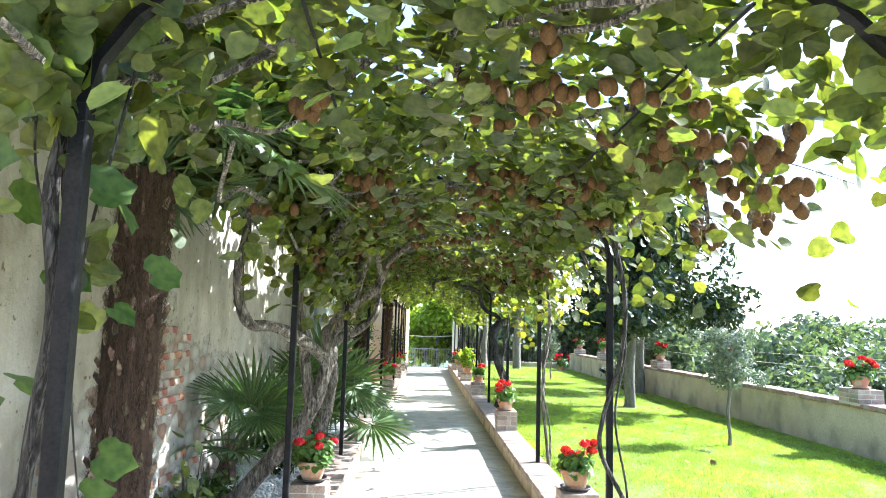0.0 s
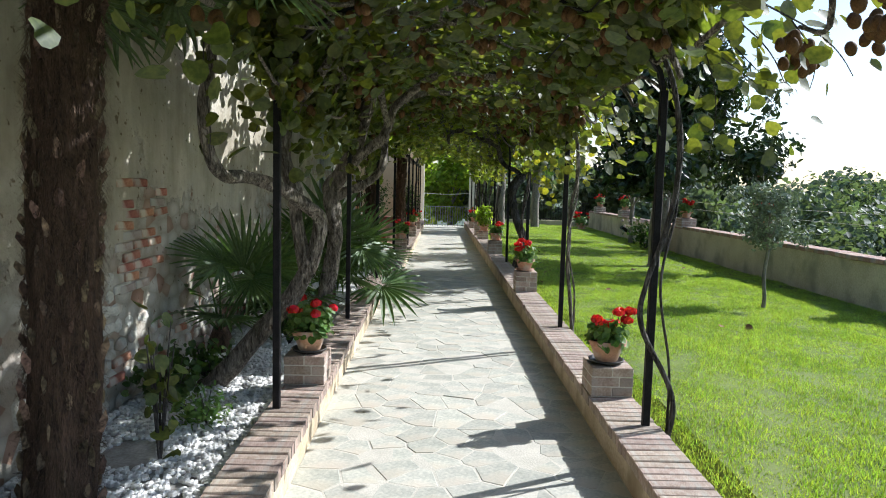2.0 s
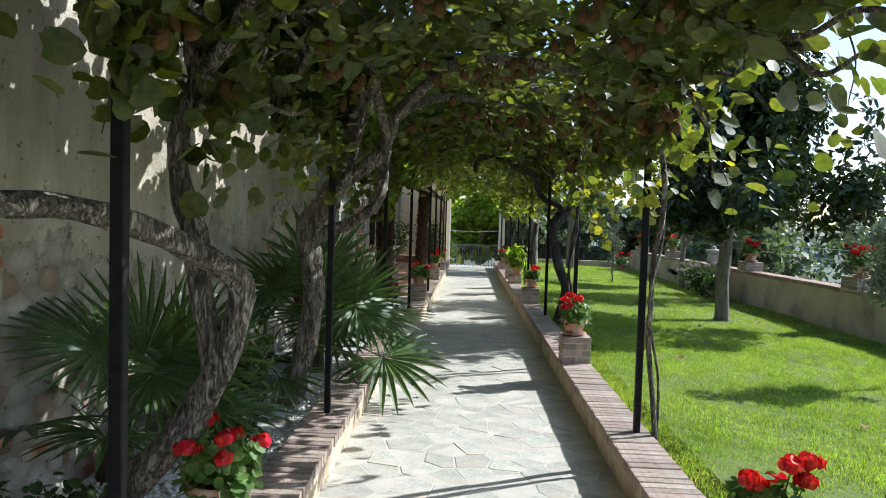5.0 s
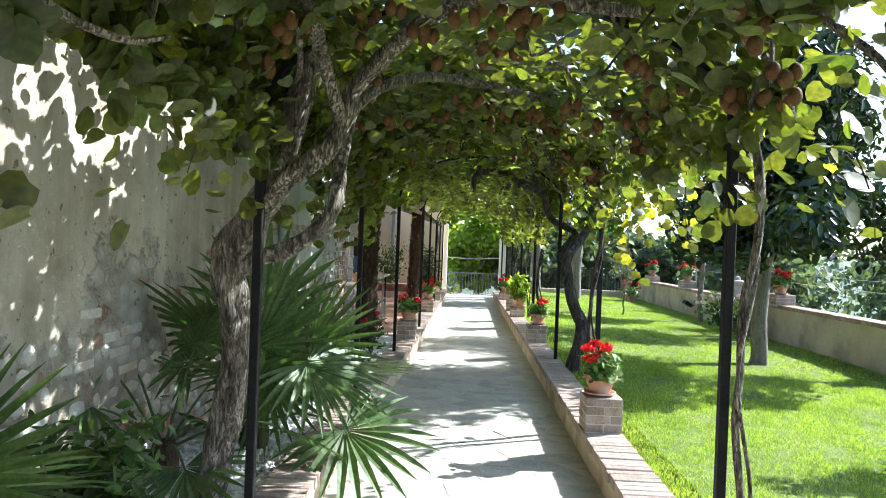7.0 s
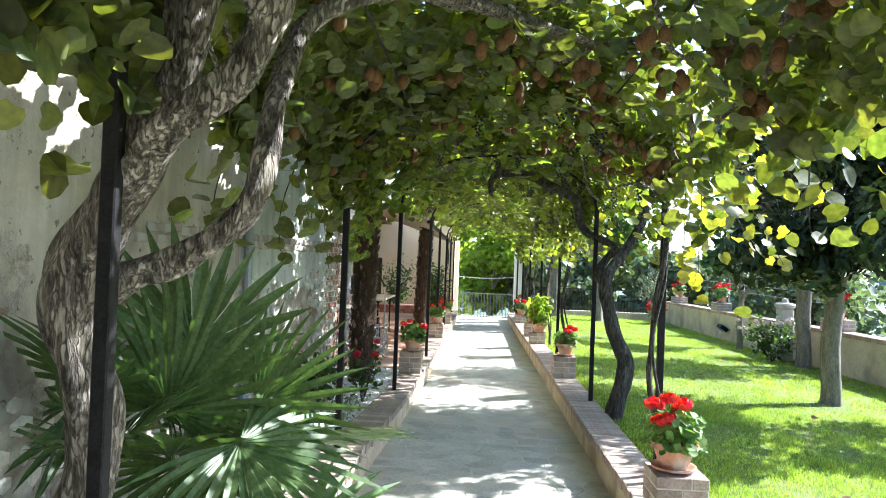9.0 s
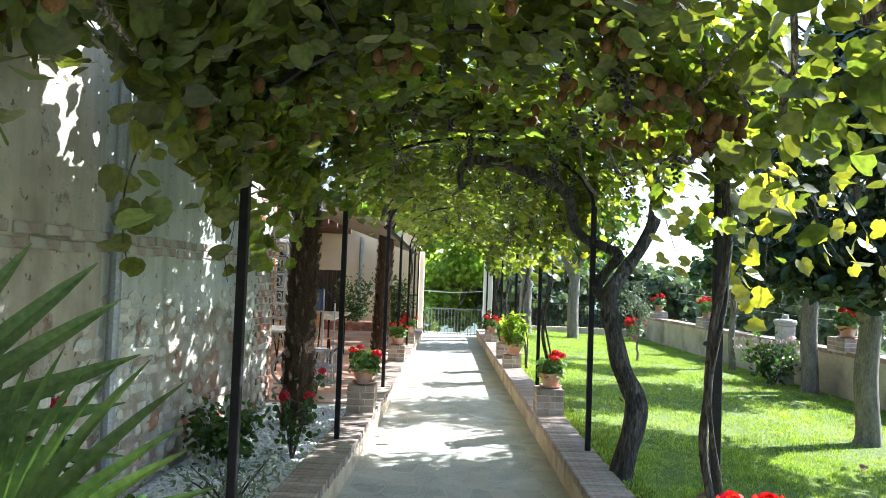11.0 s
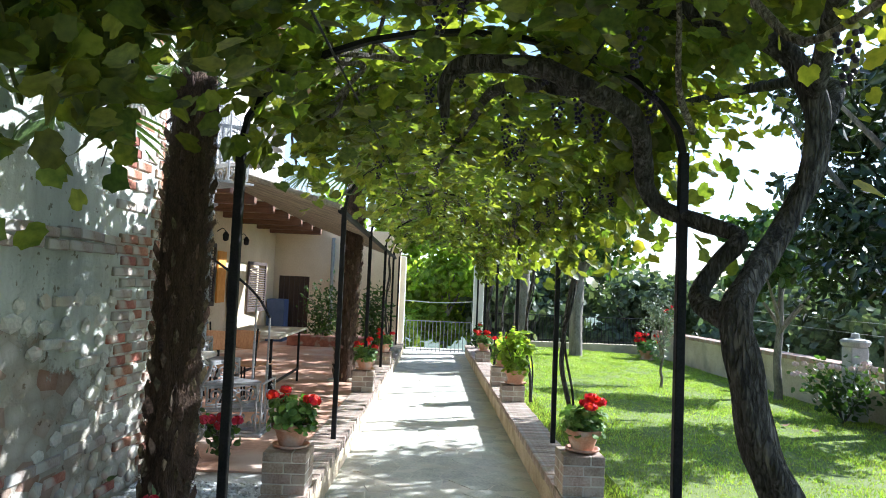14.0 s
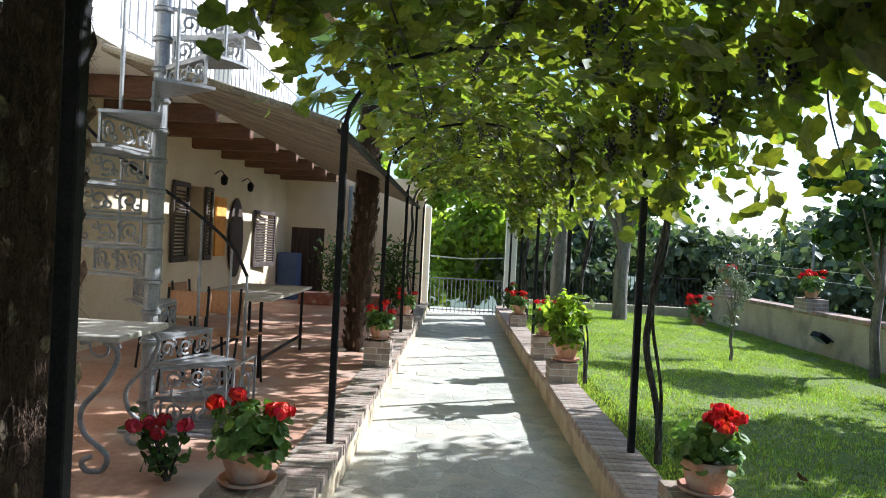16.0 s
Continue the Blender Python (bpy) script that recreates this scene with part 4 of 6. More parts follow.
    ob = thing("hanging_shoot", x, y, z, "leafy vine shoot hanging down out of the pergola roof", "vine shoot", "hanging shoots")
    pts = [(lean[0] * t + 0.04 * math.sin(4 * t + seed), lean[1] * t + 0.03 * math.cos(5 * t), -length * t, 0.005 - 0.003 * t) for t in np.linspace(0, 1, 6)]
    part("cane", tube(pts, 5, 3), "grape_bark", ob)
    for k in range(count):
        t = (k + g.uniform(0.2, 0.9)) / count
        c = np.array((lean[0] * t, lean[1] * t, -length * t)) + g.normal(0, 1, 3) * (0.075, 0.075, 0.03)
        part("leaf", leaves(np.array([c]), g.normal(0, 0.45, (1, 3)) + (0.15, -0.75, 0.45), [g.uniform(*size)], kind, spin=np.array([(1.0, 0, 0)]) + g.normal(0, 0.4, (1, 3)), seed=seed * 31 + k), mat, ob)


for k, (x, y, z, L, n, lean) in enumerate([(1.30, 3.5, 2.42, 0.22, 12, 0.75), (1.35, 3.9, 2.40, 0.34, 12, 0.55), (1.40, 4.3, 2.42, 0.40, 12, 0.45), (1.25, 3.1, 2.46, 0.16, 10, 0.85), (1.40, 4.6, 2.50, 0.42, 14, 0.5), (1.45, 4.95, 2.50, 0.45, 14, 0.6), (1.40, 5.3, 2.52, 0.35, 14, 0.7)]):
    hanging_spray(x, y, z, L, n, (0.06, 0.105), "round", "kiwi_leaf", 790 + k, (lean, 0.1))
# shoots at the lawn edge, their sunlit glow painted as yellow leaf colour
for k, (x, y, z, L, n) in enumerate([(1.45, 10.9, 2.5, 0.95, 17), (1.5, 11.3, 2.45, 0.85, 16), (1.4, 10.3, 2.5, 0.55, 12), (1.5, 11.8, 2.5, 0.7, 14), (1.45, 9.4, 2.55, 0.5, 12), (1.5, 8.4, 2.5, 0.5, 10)]):
    hanging_spray(x, y, z, L, int(n * 1.5), (0.055, 0.10), "lobed", "backlit_leaf", 760 + k, (0.75, 0.0))
for k, (x, y, z, L, n, kind) in enumerate([(-0.78, 1.75, 2.25, 1.15, 11, "lobed"), (-0.86, 1.62, 2.3, 0.6, 7, "lobed"), (-1.15, 4.55, 2.25, 0.62, 7, "round"), (-1.05, 5.2, 2.2, 0.42, 6, "round"), (-0.92, 7.3, 2.2, 0.5, 6, "round"), (-1.0, 9.1, 2.2, 0.62, 8, "round"), (-1.05, 10.3, 2.15, 0.72, 9, "round"),
                                           (-1.0, 11.25, 2.2, 0.80, 10, "round"), (-0.86, 10.75, 2.25, 0.55, 8, "round"), (-1.12, 11.7, 2.25, 0.7, 8, "round"), (-0.9, 12.6, 2.2, 0.4, 6, "lobed"), (1.55, 10.9, 2.25, 0.85, 14, "lobed"), (1.68, 11.6, 2.2, 0.95, 15, "lobed"), (1.5, 12.1, 2.15, 0.6, 10, "lobed"), (1.6, 7.3, 2.2, 0.6, 9, "round"),
                                           (1.75, 4.3, 2.45, 0.40, 8, "round"), (1.55, 4.95, 2.45, 0.75, 16, "round"), (1.6, 5.9, 2.4, 0.4, 8, "round"), (1.6, 9.4, 2.2, 0.6, 9, "round"), (1.5, 14.6, 2.15, 0.5, 9, "lobed"), (1.45, 17.5, 2.1, 0.45, 8, "lobed")]):
    hanging_spray(x, y, z, L, n, (0.07, 0.12), kind, ("backlit_leaf" if x > 0 else "shrub_leaf") if kind == "lobed" else "kiwi_leaf", 700 + k, (0.12 if x > 0 else -0.06, 0.05))


# ---- trees ----
def crown_leaves(blob_list, per, size, kind, seed):
    g = np.random.default_rng(seed)
    P, N = [], []
    for (x, y, z, r) in blob_list:
        d = g.normal(size=(per, 3))
        d /= np.linalg.norm(d, axis=1, keepdims=True)
        rad = r * g.uniform(0.25, 1.0, per) ** 0.6
        wob = np.array([1 + 0.35 * noise.noise(Vector(tuple(q * 2.2)) + Vector((x, y, z))) for q in d])
        p = np.array((x, y, z)) + d * (rad * wob)[:, None] * (1, 1, 0.8)
        P.append(p)
        N.append(d + g.normal(0, 0.7, (per, 3)) + (0, 0, 0.4))
    P, N = np.vstack(P), np.vstack(N)
    keep = np.array([noise.noise(Vector(tuple(p * (0.9 / max(size[0], 0.06) * 0.08)))) for p in P]) > -0.22
    P, N = P[keep], N[keep]
    return leaves(P, N, g.uniform(size[0], size[1], len(P)), kind, seed=seed)


def tree(name, x, y, z, trunk, crown, per, size, kind, leaf_mat, bark, label, category="tree", group="garden trees", seed=1):
    ob = thing(name, x, y, z, label, category, group)
    for k, pts in enumerate(trunk):
        part("trunk" if k == 0 else "limb", tube(pts, 9, 5, 0.10), bark, ob, smooth=True)
    part("crown", crown_leaves(crown, per, size, kind, seed), leaf_mat, ob, kind="stuff")
    return ob


def branched(h, r, n, g, spread, top):
    limbs = [[(0, 0, -0.05, r * 1.35), (0.02, 0, 0.12, r * 1.05), (0.0, 0.02, h * 0.5, r), (0.03, 0, h, r * 0.9), (0.02, 0, h + (top - h) * 0.5, r * 0.5), (0, 0, top, r * 0.15)]]
    for k in range(n):
        a = 2 * math.pi * (k + g.uniform(-0.3, 0.3)) / n
        z0 = h * g.uniform(0.85, 1.1)
        e = spread * g.uniform(0.6, 1.0)
        limbs.append([(0, 0, z0, r * 0.55), (e * 0.35 * math.cos(a), e * 0.35 * math.sin(a), z0 + (top - h) * 0.25, r * 0.4), (e * math.cos(a), e * math.sin(a), z0 + (top - h) * 0.65, r * 0.12)])
    return limbs


g = np.random.default_rng(21)
def cloud(cx, cy, cz, rx, rz, n, r, g):
    return [(cx + g.normal(0, 0.45) * rx, cy + g.normal(0, 0.45) * rx, cz + g.uniform(-1, 1) * rz, r * g.uniform(0.7, 1.25)) for _ in range(n)]


tree("magnolia_tree", 4.42, 14.75, -0.06, branched(1.35, 0.11, 8, g, 1.7, 4.4), cloud(0.35, 0, 3.0, 1.8, 1.3, 66, 0.60, g), 330, (0.11, 0.19), "long", "magnolia_leaf", "tree_bark", "dark glossy magnolia tree standing on the lawn", seed=31)
tree("olive_tree", 4.42, 10.0, -0.03, branched(0.85, 0.024, 6, g, 0.35, 1.5), cloud(0, 0, 1.22, 0.40, 0.36, 26, 0.19, g), 130, (0.04, 0.075), "long", "olive_leaf", "tree_bark", "small round-headed olive tree on the lawn", "olive tree", seed=32)
tree("olive_tree", 4.05, 21.8, -0.09, branched(0.55, 0.022, 6, g, 0.28, 1.5), cloud(0, 0, 1.0, 0.26, 0.5, 14, 0.18, g), 70, (0.04, 0.07), "long", "olive_leaf", "tree_bark", "slim young olive tree on the lawn", "olive tree", seed=33)
tree("garden_tree", 3.7, 27.0, -0.15, branched(1.7, 0.15, 6, g, 1.4, 4.6), cloud(0.1, 0, 3.4, 1.4, 1.3, 24, 0.62, g), 130, (0.09, 0.16), "round", "shrub_leaf", "tree_bark", "leafy tree at the end of the lawn", seed=34)
tree("garden_tree", 2.45, 27.6, -0.15, branched(1.8, 0.17, 6, g, 1.3, 4.6), cloud(0, 0, 3.5, 1.3, 1.2, 18, 0.62, g), 120, (0.09, 0.16), "round", "shrub_leaf", "tree_bark", "leafy tree beside the end of the pergola", seed=35)
tree("garden_tree", 5.85, 18.6, -0.14, branched(2.0, 0.12, 6, g, 1.5, 5.0), cloud(0, 0, 3.2, 1.6, 1.4, 34, 0.6, g), 280, (0.11, 0.19), "long", "magnolia_leaf", "tree_bark", "dark leafy tree beside the garden wall", seed=36)
tree("garden_tree", 5.75, 21.3, -0.15, branched(1.2, 0.06, 5, g, 0.9, 2.6), cloud(0, 0, 2.1, 0.9, 0.7, 14, 0.45, g), 110, (0.09, 0.15), "round", "shrub_leaf", "tree_bark", "small leafy tree beside the garden wall", seed=37)
# trees beyond the garden
far = [(8.5, 24, -1.0, 2.1, 2.0), (10.5, 30, -2.0, 3.0, 3.0), (7.5, 33, -1.0, 2.2, 2.4), (9.5, 17, -1.8, 1.7, 1.5), (12.5, 20, -2.6, 2.3, 2.2), (15, 26, -3.4, 3.2, 3.2), (20, 34, -5, 4.6, 4.6), (26, 42, -6, 5.0, 4.8), (11, 11.5, -2.6, 1.9, 1.6), (16, 15, -4.2, 3.0, 2.5), (36, 50, -7, 6.0, 5.5), (30, 30, -6.5, 4.6, 4.5),
       (3.2, 33, -1.2, 2.2, 2.0), (5.4, 36, -1.5, 2.6, 2.6), (0.6, 32.0, -0.8, 1.7, 2.3), (-1.2, 33.5, -0.8, 1.8, 2.6), (1.9, 34.5, -0.8, 1.8, 2.5), (-3.5, 34, -0.8, 2.2, 3.0), (24, 22, -6.5, 3.8, 3.2), (48, 66, -7.5, 7, 6), (14, 44, -5, 4.5, 4.5)]
for k, (x, y, z, rx, h) in enumerate(far):
    z -= 0.9 if x > 7 else 0.0
    g2 = np.random.default_rng(60 + k)
    far_size = 0.035 + 0.0032 * math.hypot(x, y)
    # below x 3 a brighter leaf colour paints in the sunlight behind the gate
    tree("far_tree", x, y, z, branched(h * 0.5, 0.07 + 0.03 * rx, 4, g2, rx * 0.6, h * 1.5), cloud(0, 0, h * 0.95, rx * 0.8, h * 0.7, 24, rx * 0.42, g2), 190 if x < 3 else 335, (far_size, far_size * 1.8), "round", "lemon_and_lit_leaf" if x < 3 else "far_leaf", "tree_bark", "green leafy tree beyond the garden wall", "tree", "trees beyond the garden", seed=80 + k)
# woods on the far slopes; the haze before them is painted into the leaf colour
gw = np.random.default_rng(140)
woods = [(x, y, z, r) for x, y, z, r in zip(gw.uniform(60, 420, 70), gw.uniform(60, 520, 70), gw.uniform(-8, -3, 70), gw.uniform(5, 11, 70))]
solid("far_woods", crown_leaves(woods, 70, (1.6, 3.6), "round", 141), "haze_tinted_leaf", "woods on the far slopes with haze put into their blue-green colour", "woods", kind="stuff")


# ---- potted geraniums on brick piers ----
def pot_plant(name, x, y, z, seed, scale, heads, label, saucer="pot", bush=1.0, leafmat="geranium_leaf", petalmat="petal", group="potted geraniums"):
    g = np.random.default_rng(seed)
    ob = thing(name, x, y, z, label, "potted plant", group, rz=float(g.uniform(0, 360)))
    s = scale
    if saucer:
        part("saucer", lathe([(0.075 * s, 0.0), (0.115 * s, 0.012 * s), (0.120 * s, 0.026 * s), (0.112 * s, 0.026 * s), (0.10 * s, 0.012 * s), (0.0, 0.010 * s)], 22), saucer, ob, smooth=True)
    part("pot", lathe([(0.070 * s, 0.012), (0.076 * s, 0.02), (0.108 * s, 0.115 * s), (0.112 * s, 0.118 * s), (0.127 * s, 0.122 * s), (0.130 * s, 0.152 * s), (0.124 * s, 0.158 * s), (0.113 * s, 0.150 * s), (0.108 * s, 0.125 * s), (0.0, 0.128 * s)], 24), "pot", ob, "round terracotta pot", smooth=False)
    part("soil", lathe([(0.107 * s, 0.129 * s), (0.06 * s, 0.138 * s), (0.0, 0.14 * s)], 16), "soil", ob)
    n = int(230 * bush)
    a, r = g.uniform(0, 6.28, n), 0.15 * s * np.sqrt(g.uniform(0, 1, n)) * bush ** 0.4
    h = (0.15 + g.uniform(0.0, 0.17, n) * bush ** 0.5) * s
    P = np.stack([r * np.cos(a), r * np.sin(a), h - 0.25 * r], 1)
    N = np.stack([np.cos(a) * r * 5, np.sin(a) * r * 5, np.full(n, 0.8)], 1) + g.normal(0, 0.35, (n, 3))
    part("foliage", leaves(P, N, g.uniform(0.032, 0.060, n) * s, "round", seed=seed), leafmat, ob, kind="stuff")
    for k in range(heads):
        a, r, h = g.uniform(0, 6.28), 0.14 * s * math.sqrt(g.uniform(0.05, 1)) * bush ** 0.4, g.uniform(0.26, 0.39) * s * bush ** 0.3
        c = (r * 1.15 * math.cos(a), r * 1.15 * math.sin(a), h)
        st = part("flower_stem", tube([(c[0] * 0.4, c[1] * 0.4, 0.15 * s, 0.0035), (c[0] * 0.8, c[1] * 0.8, h * 0.75, 0.003), (*c, 0.0025)], 5, 3), leafmat, ob)
        p, q, sz = petals(c, g.uniform(0.026, 0.042) * s, 46, g, 0.032 * s)
        part("flower_head", leaves(p, q, sz, "round", seed=seed + k), petalmat, st, "dense red flower head")
    return ob


def pier(x0, x1, y0, y1, z0, courses, label, group):
    """A short pier of brick courses, its joints open a little."""
    ob = thing("brick_pier", (x0 + x1) / 2, (y0 + y1) / 2, z0, label, "brick pier", group)
    w, d = x1 - x0, y1 - y0
    core = part("mortar_core", box(-w / 2 + 0.008, w / 2 - 0.008, -d / 2 + 0.008, d / 2 - 0.008, -0.03, courses * 0.066 - 0.006), "grout", ob, "pale mortar core")
    g = np.random.default_rng(int(abs(x0 * 100) + abs(y0 * 37)))
    for c in range(courses):
        z = c * 0.066
        halves = [(-w / 2, 0.0), (0.0, w / 2)] if c % 2 == 0 else [(-w / 2, w / 6), (w / 6, w / 2)]
        for a, b in halves:
            for (e, f) in ((-d / 2, 0.0), (0.0, d / 2)):
                j = g.normal(0, 0.0015, 3)
                part("brick", box(a + 0.004 + j[0], b - 0.004 + j[0], e + 0.004 + j[1], f - 0.004 + j[1], z + 0.004, z + 0.062, 0.004), "brick", ob)
    return ob


RED = "red geranium in a terracotta pot on a brick pier"
for k, (y, cs, hd, sc, sau, bush) in enumerate([(5.47, 3, 6, 1.0, "dark_plastic", 0.8), (9.98, 4, 6, 1.02, "pot", 1.1), (14.95, 4, 6, 0.97, "pot", 1.0), (20.3, 4, 9, 1.0, "pot", 1.2), (23.8, 3, 7, 1.0, "pot", 1.0)]):
    pier(1.09, 1.375, y - 0.15, y + 0.15, kerb_z(y), cs, "low pier of worn bricks standing on the kerb", "kerb piers")
    pot_plant("potted_geranium", 1.25 if y > 14 else 1.22, y, kerb_z(y) + cs * 0.066, 40 + k, sc, hd, RED, sau, bush)
for k, (y, cs, hd, sc, sau, bush) in enumerate([(5.58, 3, 6, 1.0, "dark_plastic", 1.2), (14.75, 4, 6, 1.0, "pot", 1.15), (19.2, 4, 7, 1.0, "pot", 1.1), (22.6, 3, 6, 1.0, "pot", 1.1)]):
    xi = left_in(y)
    pier(xi - 0.285, xi - 0.005, y - 0.15, y + 0.15, kerb_z(y), cs, "low pier of worn bricks standing on the kerb", "kerb piers")
    pot_plant("potted_geranium", xi - 0.135, y, kerb_z(y) + cs * 0.066, 50 + k, sc, hd, RED, sau, bush)
pier(1.09, 1.375, 18.72, 19.02, kerb_z(18.9), 3, "low pier of worn bricks standing on the kerb", "kerb piers")
lemon = pot_plant("potted_lemon_bush", 1.27, 18.87, kerb_z(18.9) + 0.198, 71, 1.15, 0, "yellow-green leafy bush in a terracotta pot", "pot", 1.0, "lemon_and_lit_leaf", group="")
gl = np.random.default_rng(72)
part("bush_crown", crown_leaves(cloud(0.05, -0.02, 0.40, 0.27, 0.24, 12, 0.14, gl), 42, (0.045, 0.085), "round", 73), "lemon_and_lit_leaf", lemon, kind="stuff")
for k in range(5):
    part("twig", tube([(0, 0, 0.12, 0.006), (gl.normal(0, 0.06), gl.normal(0, 0.06), 0.32, 0.005), (gl.normal(0, 0.14), gl.normal(0, 0.14), 0.58, 0.002)], 5, 3), "grape_bark", lemon)
# piers with geraniums along the garden wall
for k, y in enumerate([10.0, 14.15, 18.45, 24.2, 27.9]):
    zt = garden_wall_top(y)
    pier(6.16, 6.54, y - 0.24, y + 0.24, zt, 3, "brick pier on top of the garden wall", "wall piers")
    pot_plant("potted_geranium", 6.35, y, zt + 0.198, 90 + k, 1.15, 11, "red geraniums in a pot on the garden wall", "pot", 1.3)
pot_plant("potted_geranium", 5.55, 27.4, lawn_z(5.55, 27.4), 97, 1.5, 10, "large pot of red geraniums on the lawn by the wall", "pot", 1.4)


# ---- fan palms ----
def fan(radius, n, g, droop=0.25, open_angle=250, width=0.045):
    """A palmate leaf in the x-y plane opening towards +y, from its hub at the origin."""
    vs, fs = [], []
    for k in range(n):
        a = radians(-open_angle / 2 + open_angle * (k + 0.5) / n) + g.normal(0, 0.015)
        L = radius * (0.80 + 0.2 * math.cos(a * 0.8)) * g.uniform(0.92, 1.05)
        d, s = np.array((math.sin(a), math.cos(a), 0)), np.array((math.cos(a), -math.sin(a), 0))
        w0 = 0.5 * L * 0.45 * radians(open_angle) / n * 1.02
        dr = droop * g.uniform(0.5, 1.6)
        rows = []
        for t, w in ((0.02, 0.05), (0.42, 1.0), (0.62, 0.85), (0.82, 0.55), (1.0, 0.05)):
            c = d * L * t + np.array((0, 0, -dr * radius * max(0, t - 0.35) ** 2 + 0.02 * math.sin(a) ** 2))
            i = len(vs)
            lift = 0.35 * w0 * w
            vs += [c - s * w0 * w + (0, 0, lift), c + (0, 0, -lift * 0.4), c + s * w0 * w + (0, 0, lift)]
            rows.append(i)
        for p, q in zip(rows, rows[1:]):
            fs += [(p, p + 1, q + 1, q), (p + 1, p + 2, q + 2, q + 1)]
    return mesh_from(vs, fs)


def aim(tip, out, up=(0, 0, 1)):
    """Pose with +y along out at tip."""
    y = Vector(out).normalized()
    x = y.cross(Vector(up)).normalized()
    z = x.cross(y)
    m = Matrix((x, y, z)).transposed().to_4x4()
    m.translation = tip
    return m


def add_fronds(ob, hub, count, length, radius, g, elev, n=26, mat="palm_leaf", droop=0.3, spread=(0, 360)):
    for k in range(count):
        az = radians(spread[0] + (spread[1] - spread[0]) * (k + g.uniform(0.2, 0.8)) / count)
        el = radians(g.uniform(*elev))
        L = length * g.uniform(0.75, 1.15)
        d0 = Vector((math.cos(az) * math.cos(el), math.sin(az) * math.cos(el), math.sin(el)))
        mid = hub + d0 * L * 0.55
        tip = hub + d0 * L + Vector((0, 0, -0.22 * L * math.cos(el)))
        st = part("frond", tube([(*hub, 0.011), (*mid, 0.008), (*tip, 0.006)], 5, 4), mat, ob)
        out = (tip - mid).normalized() + Vector((0, 0, -0.15))
        blade = part("fan_blade", fan(radius * g.uniform(0.8, 1.1), n, g, droop), mat, st)
        blade.matrix_basis = aim(tip, out) @ pose(0, 0, 0, 0, g.uniform(-25, 25), 0)


def palm(x, y, z, height, r, lean, seed, label, fronds, length, radius, boots=True, elev=(-15, 70)):
    g = np.random.default_rng(seed)
    ob = thing("fan_palm", x, y, z, label, "palm tree", "fan palms")
    pts = [(lean[0] * t, lean[1] * t, height * t - (0.05 if t == 0 else 0), r * (1.15 - 0.2 * t)) for t in np.linspace(0, 1, 7)]
    part("trunk", tube(pts, 18, 6, 0.12), "palm_fibre", ob, smooth=True)
    # old leaf bases, spiralling up
    vs, fs = [], []
    n = int(height * 64)
    for k in range(n):
        t = (k + 0.5) / n
        a = k * 2.399 + g.normal(0, 0.12)
        c = np.array((lean[0] * t, lean[1] * t, height * t))
        rr = r * (1.13 - 0.2 * t)
        o, s = np.array((math.cos(a), math.sin(a), 0)), np.array((-math.sin(a), math.cos(a), 0))
        w, L, out = g.uniform(0.010, 0.026), g.uniform(0.05, 0.10), g.uniform(0.012, 0.040)
        i = len(vs)
        b = c + o * rr * 0.93
        up = np.array((0, 0, 1))
        vs += [b - s * w, b + s * w, b + s * w * 0.75 + o * out * 0.6 + up * L * 0.6, b - s * w * 0.75 + o * out * 0.6 + up * L * 0.6,
               b + s * w * 0.15 + o * out * 1.3 + up * L, b - s * w * 0.15 + o * out * 1.3 + up * L, b + o * 0.03 - up * 0.012, b + o * (out + 0.02) + up * L * 0.55]
        fs += [(i, i + 1, i + 2, i + 3), (i + 3, i + 2, i + 4, i + 5), (i, i + 6, i + 1), (i + 6, i + 7, i + 2, i + 1), (i, i + 3, i + 7, i + 6), (i + 7, i + 4, i + 2), (i + 7, i + 5, i + 4), (i + 3, i + 5, i + 7)]
    part("leaf_base_cover", mesh_from(vs, fs), "palm_boot", ob, "ragged brown old leaf bases", kind="stuff")
    # hairy fibres
    bmv, bmf = [], []
    for k in range(int(height * 3600)):
        t, a = g.random(), g.uniform(0, 6.28)
        c = np.array((lean[0] * t, lean[1] * t, height * t)) + np.array((math.cos(a), math.sin(a), 0)) * r * 1.1
        e = c + np.array((math.cos(a), math.sin(a), 0)) * g.uniform(0.0, 0.055) + np.array((-math.sin(a), math.cos(a), 0)) * g.normal(0, 0.035) + np.array((0, 0, g.uniform(-0.12, 0.09)))
        i = len(bmv)
        s = np.array((-math.sin(a), math.cos(a), 0)) * 0.0032
        bmv += [c - s, c + s, e]
        bmf += [(i, i + 1, i + 2)]
    part("fibre_coat", mesh_from(bmv, bmf), "palm_fibre", ob, kind="stuff")
    add_fronds(ob, Vector((lean[0], lean[1], height)), fronds, length, radius, g, elev)
    return ob


palm_first = palm(-1.60, 3.85, 0.05, 2.35, 0.135, (0.03, 0.1), 201, "fan palm with a shaggy brown trunk in the gravel bed", 20, 0.75, 0.62, elev=(12, 78))
add_fronds(palm_first, Vector((0.03, 0.1, 2.3)), 6, 0.85, 0.66, np.random.default_rng(223), (25, 55), spread=(195, 320))
palm_corner = palm(-1.20, 14.05, 0.05, 2.5, 0.112, (0.02, 0.05), 202, "fan palm with a dark shaggy trunk by the wall corner", 13, 0.75, 0.6, elev=(22, 85))
add_fronds(palm_corner, Vector((0.02, 0.05, 2.45)), 5, 0.7, 0.6, np.random.default_rng(222), (-20, 15), spread=(150, 285))
palm(-1.02, 20.25, 0.05, 3.1, 0.12, (0.08, 0.0), 203, "tall fan palm with a dark trunk on the terrace edge", 16, 0.7, 0.6)


